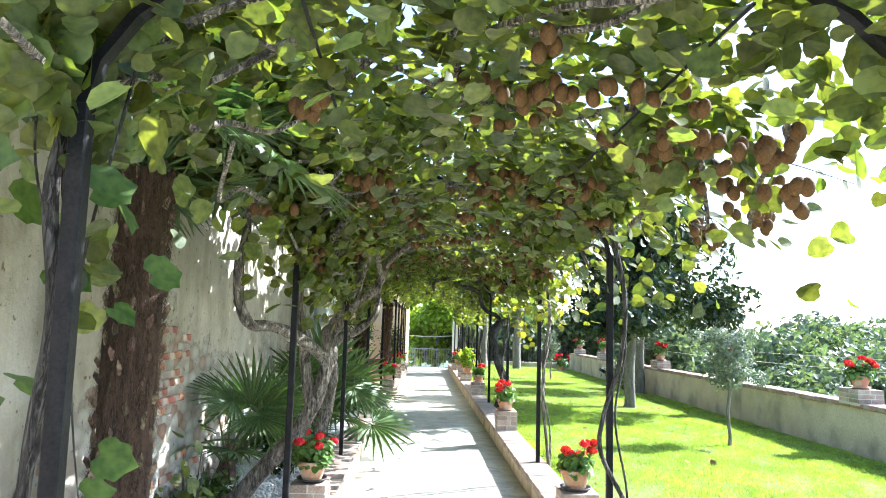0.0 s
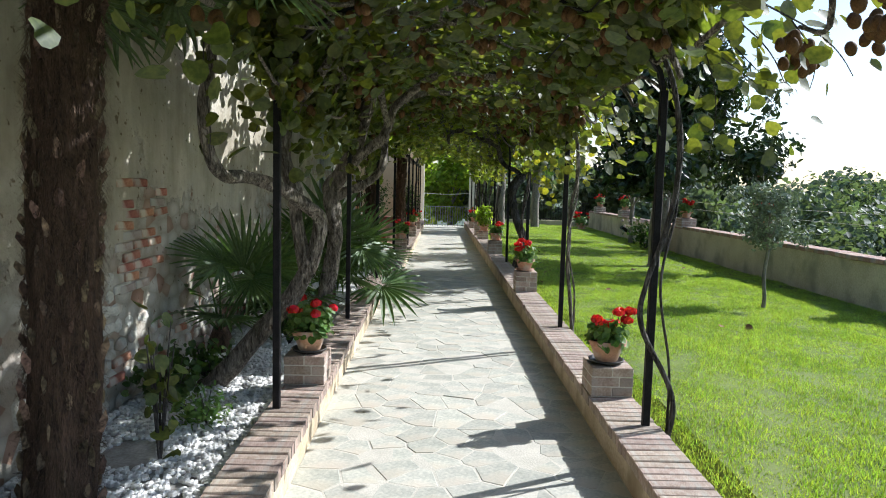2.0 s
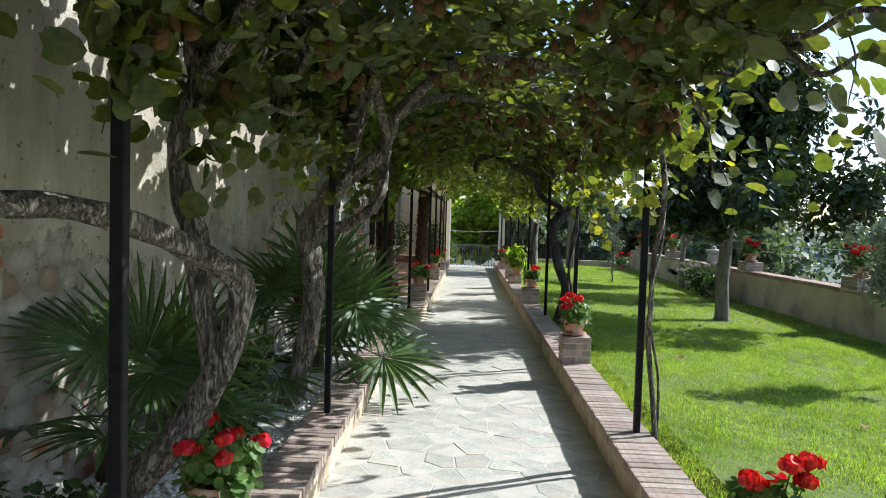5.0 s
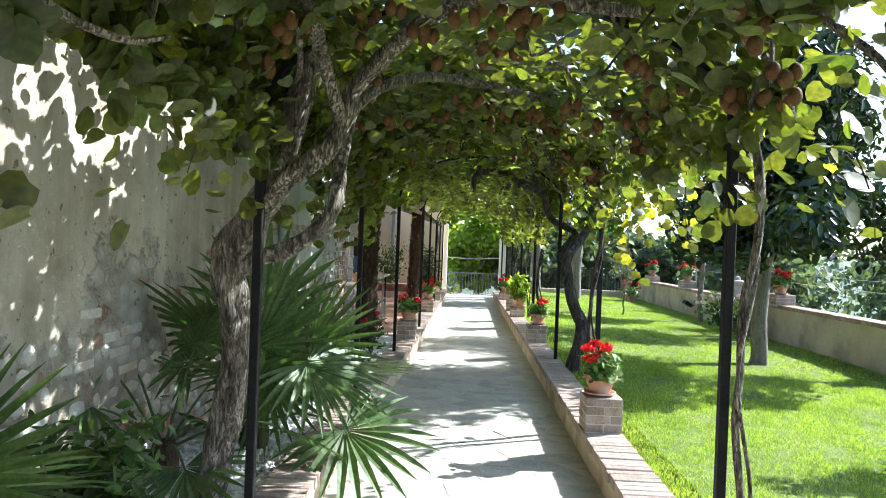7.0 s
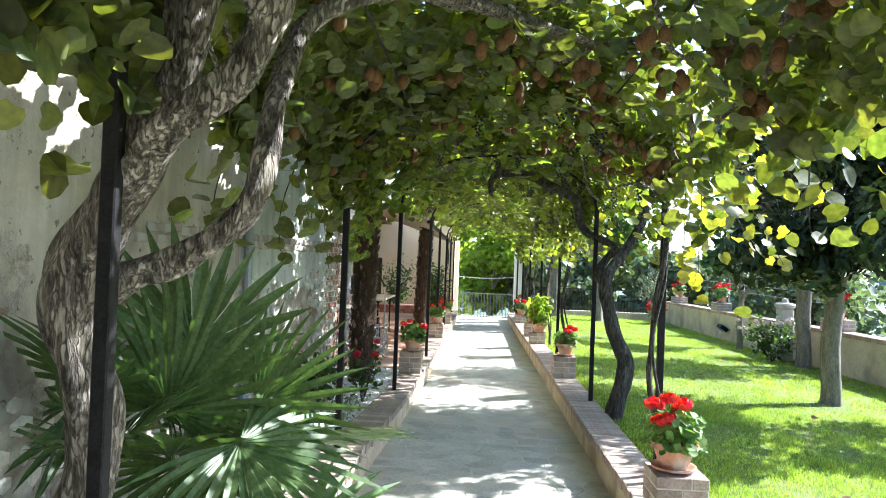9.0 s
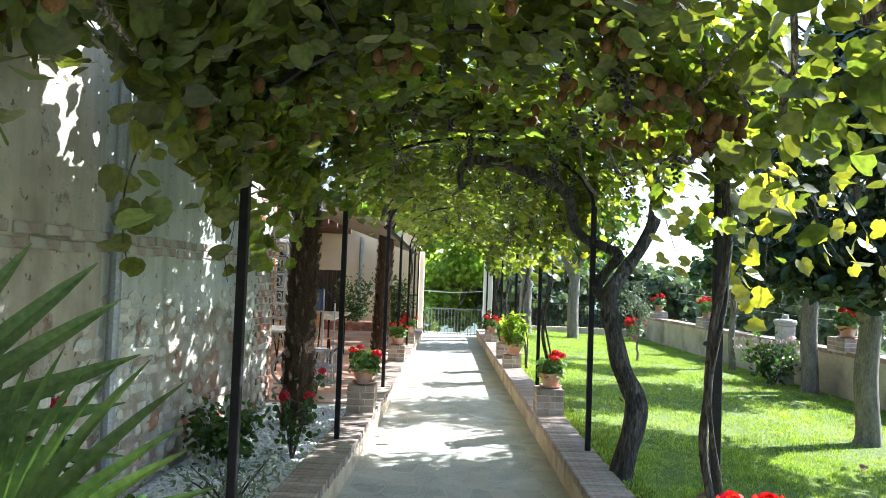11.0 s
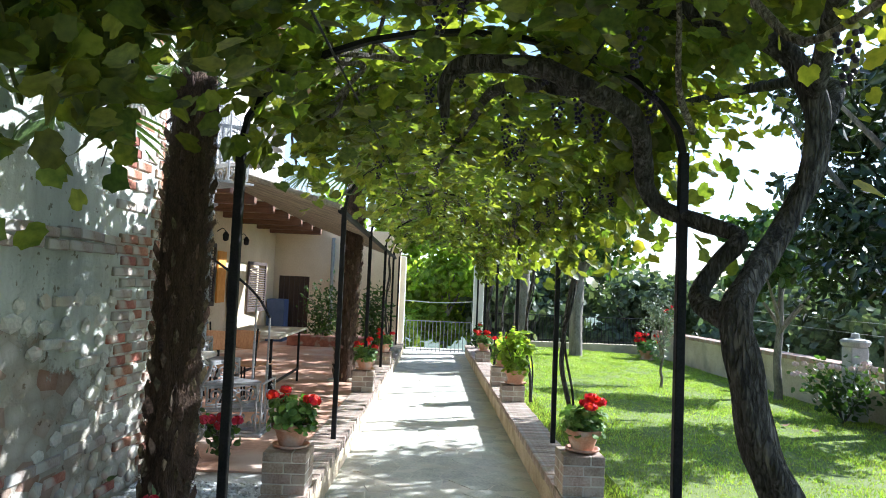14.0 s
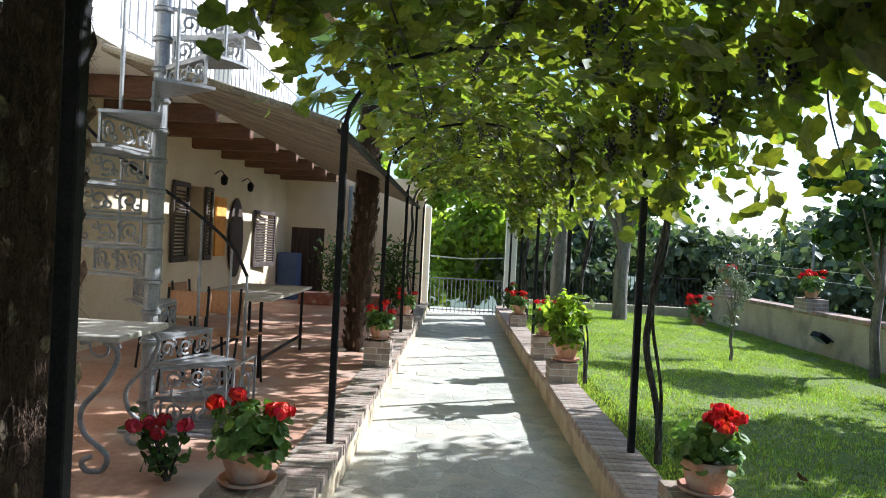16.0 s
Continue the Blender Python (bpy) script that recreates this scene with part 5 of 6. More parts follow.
def palm_shrub(x, y, z, seed, fronds, length, radius, label, spread=(0, 360), elev=(5, 80)):
    g = np.random.default_rng(seed)
    ob = thing("dwarf_palm", x, y, z, label, "palm shrub", "dwarf palms")
    part("stump", tube([(0, 0, -0.03, 0.09), (0, 0, 0.10, 0.10), (0, 0, 0.24, 0.06)], 10, 3, 0.2), "palm_fibre", ob, smooth=True)
    add_fronds(ob, Vector((0, 0, 0.18)), fronds, length, radius, g, elev, 19, droop=0.20, spread=spread)
    return ob


def place_frond(ob, hub, tip, out, up, radius, seed, droop=0.2):
    """One frond of a palm shrub, from the hub to a fan that opens along out and faces up."""
    g = np.random.default_rng(seed)
    base = Vector(ob.location)
    a, b = Vector(hub), Vector(tip) - base
    st = part("frond", tube([(*a, 0.011), (*(a.lerp(b, 0.55) + Vector((0, 0, 0.04))), 0.008), (*b, 0.006)], 5, 4), "palm_leaf", ob)
    part("fan_blade", fan(radius, 24, g, droop, 230), "palm_leaf", st).matrix_basis = aim(b, out, up)


dwarf_a = palm_shrub(-1.74, 6.60, 0.05, 211, 8, 0.66, 0.50, "dwarf fan palm with stiff blue-green fronds against the wall")
for k, (tip, out, up, rad) in enumerate([((-1.48, 6.36, 0.80), (0.1, -0.1, 1), (0.1, 1, 0), 0.52), ((-1.62, 6.20, 0.86), (-0.6, -0.5, 0.35), (0.2, -0.5, 1), 0.48), ((-1.28, 6.42, 0.82), (0.9, -0.2, 0.35), (0, -1, 0.3), 0.46), ((-1.40, 6.30, 0.72), (0.7, -0.5, -0.3), (0.2, -0.6, 1), 0.44)]):
    place_frond(dwarf_a, (0, 0, 0.18), tip, out, up, rad, 231 + k)
dwarf_b = palm_shrub(-1.26, 9.3, 0.05, 212, 7, 0.78, 0.60, "large dwarf fan palm spreading over the kerb", elev=(15, 85))
for k, (tip, out, up, rad) in enumerate([((-1.20, 9.00, 0.80), (0.35, 0, 1), (0.1, 1, 0.1), 0.66), ((-0.86, 9.20, 0.80), (0.8, -0.2, 0.15), (0, -1, 0.35), 0.56), ((-0.80, 8.75, 0.74), (0.9, -0.15, -0.4), (0, -0.25, 1), 0.62), ((-1.05, 8.85, 0.62), (0.2, -0.6, -0.6), (0, -1, 0.5), 0.5)]):
    place_frond(dwarf_b, (0, 0, 0.18), tip, out, up, rad, 241 + k)
palm_shrub(-1.60, 8.6, 0.05, 213, 9, 0.75, 0.44, "dwarf fan palm with narrow fronds against the wall")


# ---- shrubs and flowers in the bed ----
def shrub(name, x, y, z, h, r, count, size, mat, seed, label, category="shrub", group="bed shrubs", flowers=0, petalmat="rose_petal", kind="round"):
    g = np.random.default_rng(seed)
    ob = thing(name, x, y, z, label, category, group)
    tips = []
    for k in range(7):
        a, e = g.uniform(0, 6.28), r * g.uniform(0.3, 0.95)
        tip = (e * math.cos(a), e * math.sin(a), h * g.uniform(0.6, 1.0))
        tips.append(tip)
        part("stem", tube([(0, 0, -0.02, 0.008), (tip[0] * 0.45, tip[1] * 0.45, tip[2] * 0.5, 0.006), (*tip, 0.003)], 5, 3), "grape_bark", ob)
    P = []
    for k in range(count):
        t = tips[int(g.integers(0, 7))]
        f = g.uniform(0.25, 1.05)
        P.append((t[0] * f + g.normal(0, r * 0.22), t[1] * f + g.normal(0, r * 0.22), max(0.03, t[2] * f + g.normal(0, h * 0.10))))
    P = np.array(P)
    part("foliage", leaves(P, g.normal(0, 0.6, (count, 3)) + (0.35, -0.1, 0.7), g.uniform(*size, count), kind, seed=seed), mat, ob, kind="stuff")
    for k in range(flowers):
        t = tips[k % 7]
        p, q, sz = petals((t[0] + g.normal(0, r * 0.2), t[1] + g.normal(0, r * 0.2), t[2] + 0.03), 0.028, 26, g, 0.045)
        part("blossom", leaves(p, q, sz, "round", seed=seed + k), petalmat, ob)
    return ob


shrub("bed_shrub", -1.50, 7.5, 0.05, 0.66, 0.34, 700, (0.06, 0.11), "shrub_leaf", 301, "leafy green shrub in the gravel bed", kind="long")
shrub("bed_shrub", -1.25, 7.0, 0.05, 0.40, 0.26, 300, (0.05, 0.09), "shrub_leaf", 302, "leafy green shrub beside the kerb", kind="long")
shrub("bed_shrub", -1.66, 5.25, 0.05, 0.30, 0.30, 260, (0.03, 0.06), "shrub_leaf", 303, "low leafy plant spreading on white gravel")
shrub("bed_shrub", -1.62, 5.85, 0.05, 0.28, 0.28, 240, (0.03, 0.06), "shrub_leaf", 304, "low leafy plant spreading on white gravel")
shrub("bed_shrub", -1.32, 4.95, 0.05, 0.24, 0.30, 320, (0.03, 0.06), "geranium_leaf", 320, "low bright green plant spreading over the gravel", kind="long")
shrub("young_vine", -1.36, 4.35, 0.05, 0.85, 0.13, 34, (0.05, 0.09), "kiwi_leaf", 305, "young vine with yellowing leaves in the gravel")
shrub("bed_shrub", -1.35, 10.7, 0.05, 0.42, 0.40, 420, (0.03, 0.06), "shrub_leaf", 306, "low leafy shrub in the gravel bed")
shrub("bed_shrub", -1.10, 11.8, 0.05, 0.36, 0.36, 420, (0.03, 0.055), "olive_leaf", 307, "grey-green lavender-like plant in the gravel bed", kind="long")
shrub("bed_shrub", -1.40, 12.7, 0.05, 0.48, 0.36, 460, (0.03, 0.06), "shrub_leaf", 308, "dark green shrub at the foot of the wall")
shrub("rose_bush", -1.75, 11.0, 0.05, 0.70, 0.22, 150, (0.03, 0.06), "shrub_leaf", 309, "thin rose bush with red leaves against the wall", "rose bush", "roses", 2)
shrub("rose_bush", -1.30, 15.5, 0.06, 0.34, 0.18, 80, (0.035, 0.06), "shrub_leaf", 310, "rose bush with crimson blooms at the terrace edge", "rose bush", "roses", 5)
shrub("rose_bush", -0.98, 12.9, 0.06, 0.5, 0.22, 130, (0.03, 0.055), "shrub_leaf", 311, "small rose bush in the white gravel", "rose bush", "roses", 2)
shrub("rose_bush", -1.45, 9.9, 0.06, 0.7, 0.25, 130, (0.03, 0.06), "shrub_leaf", 312, "rose bush with dark red blooms behind the palm", "rose bush", "roses", 3)
shrub("bed_shrub", -1.25, 3.3, 0.05, 0.18, 0.26, 260, (0.02, 0.04), "lemon_and_lit_leaf", 313, "low yellow-green plant on the white gravel")
shrub("oleander_bush", -2.25, 26.3, -0.02, 1.35, 0.65, 900, (0.07, 0.13), "shrub_leaf", 314, "tall dark shrub against the house wall", "shrub", "terrace shrubs", kind="long")
shrub("oleander_bush", -1.05, 24.6, 0.0, 1.25, 0.55, 900, (0.07, 0.13), "shrub_leaf", 315, "tall dark shrub beside the terrace kerb", "shrub", "terrace shrubs", kind="long")
shrub("rose_bush", 5.62, 19.3, -0.14, 0.75, 0.55, 420, (0.05, 0.08), "shrub_leaf", 316, "bush with pale pink blossom beside the wall", "rose bush", "roses", 26, "pink_petal")
shrub("hanging_flowers", 1.30, 27.0, 0.0, 0.5, 0.25, 220, (0.04, 0.07), "shrub_leaf", 317, "green plant beside the gate post", "shrub", "", 3, "petal")


# ---- terrace: awning, porch, spiral stair, furniture ----
def reed_awning():
    ob = thing("reed_awning", -1.5, 21.5, 2.4, "sloping reed awning between balcony and pergola posts", "awning")
    o = np.array((-1.5, 21.5, 2.4))
    P1, P2, P3, P4 = [np.array(p) for p in ((-2.44, 16.85, 2.60), (-0.66, 16.50, 2.07), (-0.62, 25.2, 1.98), (-2.44, 25.8, 2.62))]
    vs, fs = [], []
    n = 150
    for k in range(n):
        t, t2 = k / n, (k + 0.965) / n
        a, b, c, d = P1 + (P4 - P1) * t, P2 + (P3 - P2) * t, P2 + (P3 - P2) * t2, P1 + (P4 - P1) * t2
        i = len(vs)
        dz = np.array((0, 0, 0.012 + 0.004 * math.sin(k * 2.3)))
        vs += [a - o, b - o, c - o, d - o, a - o + dz, b - o + dz, c - o + dz, d - o + dz]
        fs += [(i, i + 1, i + 2, i + 3), (i + 7, i + 6, i + 5, i + 4), (i, i + 4, i + 5, i + 1), (i + 1, i + 5, i + 6, i + 2), (i + 2, i + 6, i + 7, i + 3), (i + 3, i + 7, i + 4, i)]
    part("reed_mat", mesh_from(vs, fs), "reed", ob, "weathered reed matting", kind="stuff")
    for t in (0.0, 0.33, 0.66, 1.0):
        a, b = P1 + (P4 - P1) * t - o, P2 + (P3 - P2) * t - o
        part("rafter", tube([(*(a + (0, 0, 0.03)), 0.028), (*(b + (0, 0, 0.03)), 0.028)], 8, 1), "reed", ob)
    part("eave_rail", tube([(*(P2 - o), 0.03), (*(P3 - o), 0.03)], 8, 1), "iron", ob)
    part("prop", tube([(-1.96 + 1.5, 16.82 - 21.5, 0.12 - 2.4, 0.016), (-1.96 + 1.5, 16.82 - 21.5, 2.44 - 2.4, 0.016)], 8, 1), "cast_iron", ob, "thin grey metal prop")


reed_awning()
balcony_floor = solid("balcony_floor", box(HX, -2.5, 16.7, HY, 2.72, 2.86), "white_plaster", "projecting balcony slab of the house", "balcony", kind="structure")
for k in range(8):
    y = 18.2 + k * 1.25
    solid("ceiling_beam", box(HX + 0.01, -2.52, y - 0.07, y + 0.07, 2.53, 2.718, 0.008), "wood_beam", "dark brown wooden joist under the balcony", "beam", "balcony joists")
def railing(name, a, b, n, h, mat, label, group="", bar=0.008):
    a, b = Vector(a), Vector(b)
    ob = thing(name, *a, label, "railing", group)
    d = b - a
    for z in (0.06, h):
        part("rail", tube([(0, 0, z, bar * 1.5), (d.x, d.y, d.z + z, bar * 1.5)], 6, 1), mat, ob)
    for k in range(n):
        q = d * (k / (n - 1))
        part("baluster", tube([(q.x, q.y, q.z, bar), (q.x, q.y, q.z + h, bar)], 6, 1), mat, ob)
    return ob


railing("balcony_railing", (-2.55, 17.3, 2.86), (-2.55, 27.4, 2.86), 74, 0.72, "cast_iron", "pale metal balcony railing with upright bars")
house_roof = solid("roof_eave", box(HX - 6, HX + 0.9, 14.5, HY + 0.9, 6.2, 6.32), "wood_beam", "projecting wooden eave of the house roof", "roof", kind="structure")
gate = railing("garden_gate", (-0.42, GATE_Y, path_z(GATE_Y) + 0.02), (1.22, GATE_Y, path_z(GATE_Y) + 0.02), 18, 0.78, "cast_iron", "pale metal gate of upright bars closing the path")
railing("lawn_railing", (1.45, 29.32, 0.02), (6.2, 29.32, 0.02), 48, 0.72, "iron", "dark iron railing on a low wall at the lawn's end")
for x in (-0.62, 1.40):
    solid("gate_column", box(x - 0.13, x + 0.13, GATE_Y + 0.1, GATE_Y + 0.36, -0.35, 2.15, 0.01), "white_plaster", "square white plastered column at the end of the pergola", "column", "gate columns")
cable = tube([(-0.5, GATE_Y + 0.2, 1.02, 0.012), (0.4, GATE_Y + 0.22, 0.99, 0.012), (1.3, GATE_Y + 0.2, 1.05, 0.012)], 6, 4)
solid("vine_cable", cable, "twine", "pale cable hung across above the gate", "cable")

# door and shutters
def plank_door(x0, x1, y, z0, z1):
    ob = thing("cellar_door", (x0 + x1) / 2, y, z0, "closed dark brown plank door in the house wall", "door")
    n = 6
    w = (x1 - x0) / n
    for k in range(n):
        part("plank", box(x0 - (x0 + x1) / 2 + k * w + 0.003, x0 - (x0 + x1) / 2 + (k + 1) * w - 0.003, 0.06, 0.10, 0, z1 - z0, 0.004), "wood_dark", ob)
    part("door_handle", tube([(0.26, 0.05, 0.85, 0.012), (0.26, 0.02, 0.86, 0.012), (0.20, 0.015, 0.86, 0.010)], 6, 2), "iron", ob)


plank_door(-3.62, -2.86, HY, -0.10, 1.52)


def shutter(y0, z0, z1, w, angle, label, mat="shutter", louvre=True):
    ob = thing("window_shutter", HX + 0.02, y0, z0, label, "shutter", "window shutters", rz=angle)
    h = z1 - z0
    for a, b, c, d in ((0, 0.06, 0, h), (w - 0.06, w, 0, h), (0.06, w - 0.06, 0, 0.07), (0.06, w - 0.06, h - 0.07, h)):
        part("stile", box(0.0, 0.035, a, b, c, d, 0.003), mat, ob)
    n = int((h - 0.16) / 0.05)
    for k in range(n):
        bm = box(-0.005, 0.03, 0.062, w - 0.062, -0.004, 0.004)
        bmesh.ops.transform(bm, matrix=pose(0.008, 0, 0.09 + k * 0.05, 0, 35, 0), verts=bm.verts)
        part("slat", bm, mat, ob)
    return ob


shutter(21.25, 0.90, 2.02, 0.56, 0, "open dark louvred shutter against the house wall")
shutter(22.47, 0.90, 2.02, 0.30, 0, "open dark louvred shutter against the house wall")
shutter(25.05, 0.70, 1.78, 1.0, -8, "half-open dark louvred shutter by the corner")
solid("orange_shutter", box(HX + 0.012, HX + 0.045, 22.95, 23.42, 0.95, 1.90, 0.004), "orange", "orange painted shutter leaf folded against the wall", "shutter")
for y, z0, z1, w in ((22.15, 0.90, 2.0, 0.29), (26.45, 0.76, 1.79, 0.34)):
    pane = solid("window_pane", box(HX - 0.22, HX - 0.20, y - w, y + w, z0, z1), "shutter", "dark window leaf set deep in the house wall", "window")
arch = lathe([(0.0, 0), (0.36, 0), (0.36, 0.03), (0.33, 0.045), (0.0, 0.045)], 28)
bmesh.ops.transform(arch, matrix=Matrix.Diagonal((1, 1, 1, 1)) @ pose(0, 0, 0, 0, 90, 0), verts=arch.verts)
bmesh.ops.scale(arch, vec=(1, 1, 1.9), verts=arch.verts)
solid("oval_board", arch, "wood_dark", "dark oval wooden board hung on the lit house wall", "board", at=pose(HX + 0.02, 23.98, 1.25))
solid("blue_cabinet", box(-3.72, -3.30, 26.9, 27.4, kerb_z(27) - 0.02, 0.95, 0.012), "blue", "blue painted cabinet standing beside the dark door", "cabinet")
for y in (22.9, 24.3):
    lamp = thing("wall_lantern", HX, y, 2.25, "small black wrought iron wall lantern", "lantern", "wall lanterns")
    part("bracket", tube([(0, 0, 0, 0.01), (0.10, 0, 0.06, 0.008), (0.16, 0, 0.0, 0.007)], 6, 3), "iron", lamp)
    part("lantern_body", lathe([(0.02, -0.14), (0.05, -0.12), (0.06, -0.02), (0.02, 0.03), (0.0, 0.04)], 8), "iron", lamp).location = (0.16, 0, -0.03)
solid("downpipe", tube([(-2.30, HY - 0.06, -0.1, 0.045), (-2.30, HY - 0.06, 2.5, 0.045)], 10, 1), "zinc", "grey zinc downpipe on the house wall", "downpipe")
solid("downpipe", tube([(wall_x(11.55) + 0.05, 11.55, 0.05, 0.036), (wall_x(11.55) + 0.05, 11.55, 4.8, 0.036)], 10, 1), "zinc", "grey zinc downpipe on the old wall", "downpipe")
planter = solid("stone_planter", box(-3.0, -1.2, 25.9, 26.5, kerb_z(26) - 0.02, 0.18, 0.01), "old_brick", "low brick planter along the house wall", "planter")


def curl(cx, cz, r, turns, start, flip=1, rad=0.008, n=16):
    out = []
    for k in range(n):
        t = k / (n - 1)
        a = start + flip * turns * 2 * math.pi * t
        q = r * (1 - 0.78 * t)
        out.append((cx + q * math.cos(a), 0.0, cz + q * math.sin(a), rad))
    return out


def scroll_panel(w, h):
    """A pierced cast panel in the x-z plane: frame, two large scrolls and leaves."""
    bm = bmesh.new()
    t = 0.008
    for a, b, c, d in ((0, w, 0, 0.014), (0, w, h - 0.014, h), (0, 0.014, 0.014, h - 0.014), (w - 0.014, w, 0.014, h - 0.014)):
        box(a, b, -t, t, c, d, bm=bm)
    r = h * 0.36
    n = max(1, round(w / h / 0.95))
    for k in range(n):
        cx = w * (k + 0.5) / n
        s = 1 if k % 2 == 0 else -1
        tube(curl(cx - 0.1 * r, h * 0.52, r, 1.25, -1.0, s, 0.009), 6, 1, 0, bm)
        tube(curl(cx + 0.9 * r, h * 0.70, r * 0.5, 1.0, 2.0, -s, 0.007), 6, 1, 0, bm)
        tube(curl(cx - 1.0 * r, h * 0.30, r * 0.5, 1.0, 0.5, -s, 0.007), 6, 1, 0, bm)
    return bm


def spiral_stair(x, y, z):
    ob = thing("spiral_stair", x, y, z, "silver painted cast iron spiral stair with pierced scroll risers", "spiral stair")
    prof = []
    for k in range(16):
        b = k * 0.195
        prof += [(0.047, b), (0.045, b + 0.15), (0.062, b + 0.157), (0.064, b + 0.172), (0.052, b + 0.178), (0.060, b + 0.185), (0.047, b + 0.19)]
    part("newel", lathe([(0.12, -0.02), (0.12, 0.02)] + prof + [(0.05, 3.5), (0.05, 4.1), (0.0, 4.14)], 16), "cast_iron", ob, smooth=False)
    R, rise = 0.62, 0.195
    riser = None
    for k in range(14):
        a = radians(15 + k * 27.5)
        bm = bmesh.new()
        top = (k + 1) * rise
        arc = [a + radians(27.5 + 5) * q / 4 for q in range(5)]
        pts = [(0.05 * math.cos(arc[0]), 0.05 * math.sin(arc[0]))] + [(R * math.cos(b), R * math.sin(b)) for b in arc] + [(0.05 * math.cos(arc[-1]), 0.05 * math.sin(arc[-1]))]
        lo = [bm.verts.new((px, py, top - 0.018)) for px, py in pts]
        hi = [bm.verts.new((px, py, top)) for px, py in pts]
        bm.faces.new(lo[::-1])
        bm.faces.new(hi)
        for i in range(len(pts)):
            j = (i + 1) % len(pts)
            bm.faces.new((lo[i], lo[j], hi[j], hi[i]))
        tr = part("tread", bm, "cast_iron", ob)
        if riser is None:
            me = bpy.data.meshes.new("riser")
            b2 = scroll_panel(R - 0.10, rise - 0.03)
            b2.to_mesh(me)
            b2.free()
            riser = me
        rp = part("riser", riser, "cast_iron", tr, "pierced scrollwork riser")
        rp.matrix_basis = Matrix.Translation((0, 0, top - rise + 0.01)) @ pose(0, 0, 0, 0, 0, math.degrees(a)) @ pose(0.08, 0, 0)
        q = (R * 0.97 * math.cos(a + 0.2), R * 0.97 * math.sin(a + 0.2))
        part("baluster", tube([(*q, top, 0.010), (*q, top + 0.35, 0.014), (*q, top + 0.38, 0.010), (*q, top + 0.80, 0.009)], 7, 1), "cast_iron", tr)
    rail = [(R * 0.97 * math.cos(radians(15 + k * 27.5) + 0.2), R * 0.97 * math.sin(radians(15 + k * 27.5) + 0.2), (k + 1) * rise + 0.80, 0.012) for k in range(14)]
    part("handrail", tube(rail, 8, 4), "iron", ob, smooth=True)
    part("base_plate", box(-0.12, 0.60, -0.14, 0.34, -0.02, 0.012, 0.004), "cast_iron", ob)
    sp = part("side_panel", scroll_panel(0.50, 0.42), "cast_iron", ob, "pierced scrollwork side panel")
    sp.matrix_basis = pose(0.05, -0.10, 0.02)
    sp = part("side_panel", scroll_panel(0.50, 0.42), "cast_iron", ob)
    sp.matrix_basis = pose(0.58, -0.08, 0.02, 0, 0, 90)
    return ob


spiral_stair(-1.83, 16.42, kerb_z(16.4) - 0.01)


def scroll_table(x, y, z, w, d, h):
    ob = thing("garden_table", x, y, z, "small garden table on silver wrought iron scroll legs", "table")
    part("tabletop", box(-w / 2, w / 2, -d / 2, d / 2, h - 0.035, h, 0.006), "table_top", ob)
    for sx in (-1, 1):
        for sy in (-1, 1):
            X = sx * (w / 2 - 0.07)
            pts = [(X - sx * 0.16, sy * (d / 2 - 0.06), h - 0.05), (X - sx * 0.05, sy * (d / 2 - 0.06), h - 0.03), (X + sx * 0.04, sy * (d / 2 - 0.06), h * 0.86), (X - sx * 0.02, sy * (d / 2 - 0.06), h * 0.66), (X - sx * 0.14, sy * (d / 2 - 0.06), h * 0.46), (X - sx * 0.12, sy * (d / 2 - 0.06), h * 0.28), (X + sx * 0.0, sy * (d / 2 - 0.06), h * 0.14), (X - sx * 0.02, sy * (d / 2 - 0.06), 0.02), (X - sx * 0.10, sy * (d / 2 - 0.06), 0.012), (X - sx * 0.13, sy * (d / 2 - 0.06), 0.06), (X - sx * 0.08, sy * (d / 2 - 0.06), 0.09)]
            part("scroll_leg", tube([(*p, 0.015) for p in pts], 8, 4), "cast_iron", ob, smooth=True)
        part("scroll_brace", tube([(p[0], p[1] + sx * 0.0, p[2], 0.009) for p in [(q[0] * 1, sx * (d / 2 - 0.06), q[2]) for q in curl(0, h - 0.16, 0.11, 1.2, 0.0)]], 6, 1), "cast_iron", ob)
    return ob


scroll_table(-1.95, 15.80, kerb_z(15.8) - 0.02, 0.74, 0.62, 0.735)


def trestle_table(x, y, z, w, d, h):
    ob = thing("long_table", x, y, z, "long table with a pale top on thin dark metal legs", "table")
    part("tabletop", box(-w / 2, w / 2, -d / 2, d / 2, h - 0.03, h, 0.005), "table_top", ob)
    for sx in (-1, 1):
        for sy in (-1, 1):
            part("leg", box(sx * (w / 2 - 0.1) - 0.014, sx * (w / 2 - 0.1) + 0.014, sy * (d / 2 - 0.06) - 0.014, sy * (d / 2 - 0.06) + 0.014, 0, h - 0.03, 0.002), "iron", ob)
        part("stretcher", box(sx * (w / 2 - 0.1) - 0.012, sx * (w / 2 - 0.1) + 0.012, -d / 2 + 0.075, d / 2 - 0.075, 0.16, 0.185), "iron", ob)
    return ob


trestle_table(-1.92, 19.1, kerb_z(19.1) - 0.02, 0.8, 1.8, 0.74)


def school_chair(x, y, rz):
    ob = thing("terrace_chair", x, y, kerb_z(y) - 0.02, "stacking chair with brown plywood seat and dark tube legs", "chair", "terrace chairs", rz=rz)
    part("seat", box(-0.19, 0.19, -0.18, 0.18, 0.43, 0.445, 0.006), "chair_wood", ob)
    bm = box(-0.18, 0.18, -0.008, 0.008, 0.62, 0.82, 0.006)
    bmesh.ops.transform(bm, matrix=pose(0, 0.20, 0, 8, 0, 0), verts=bm.verts)
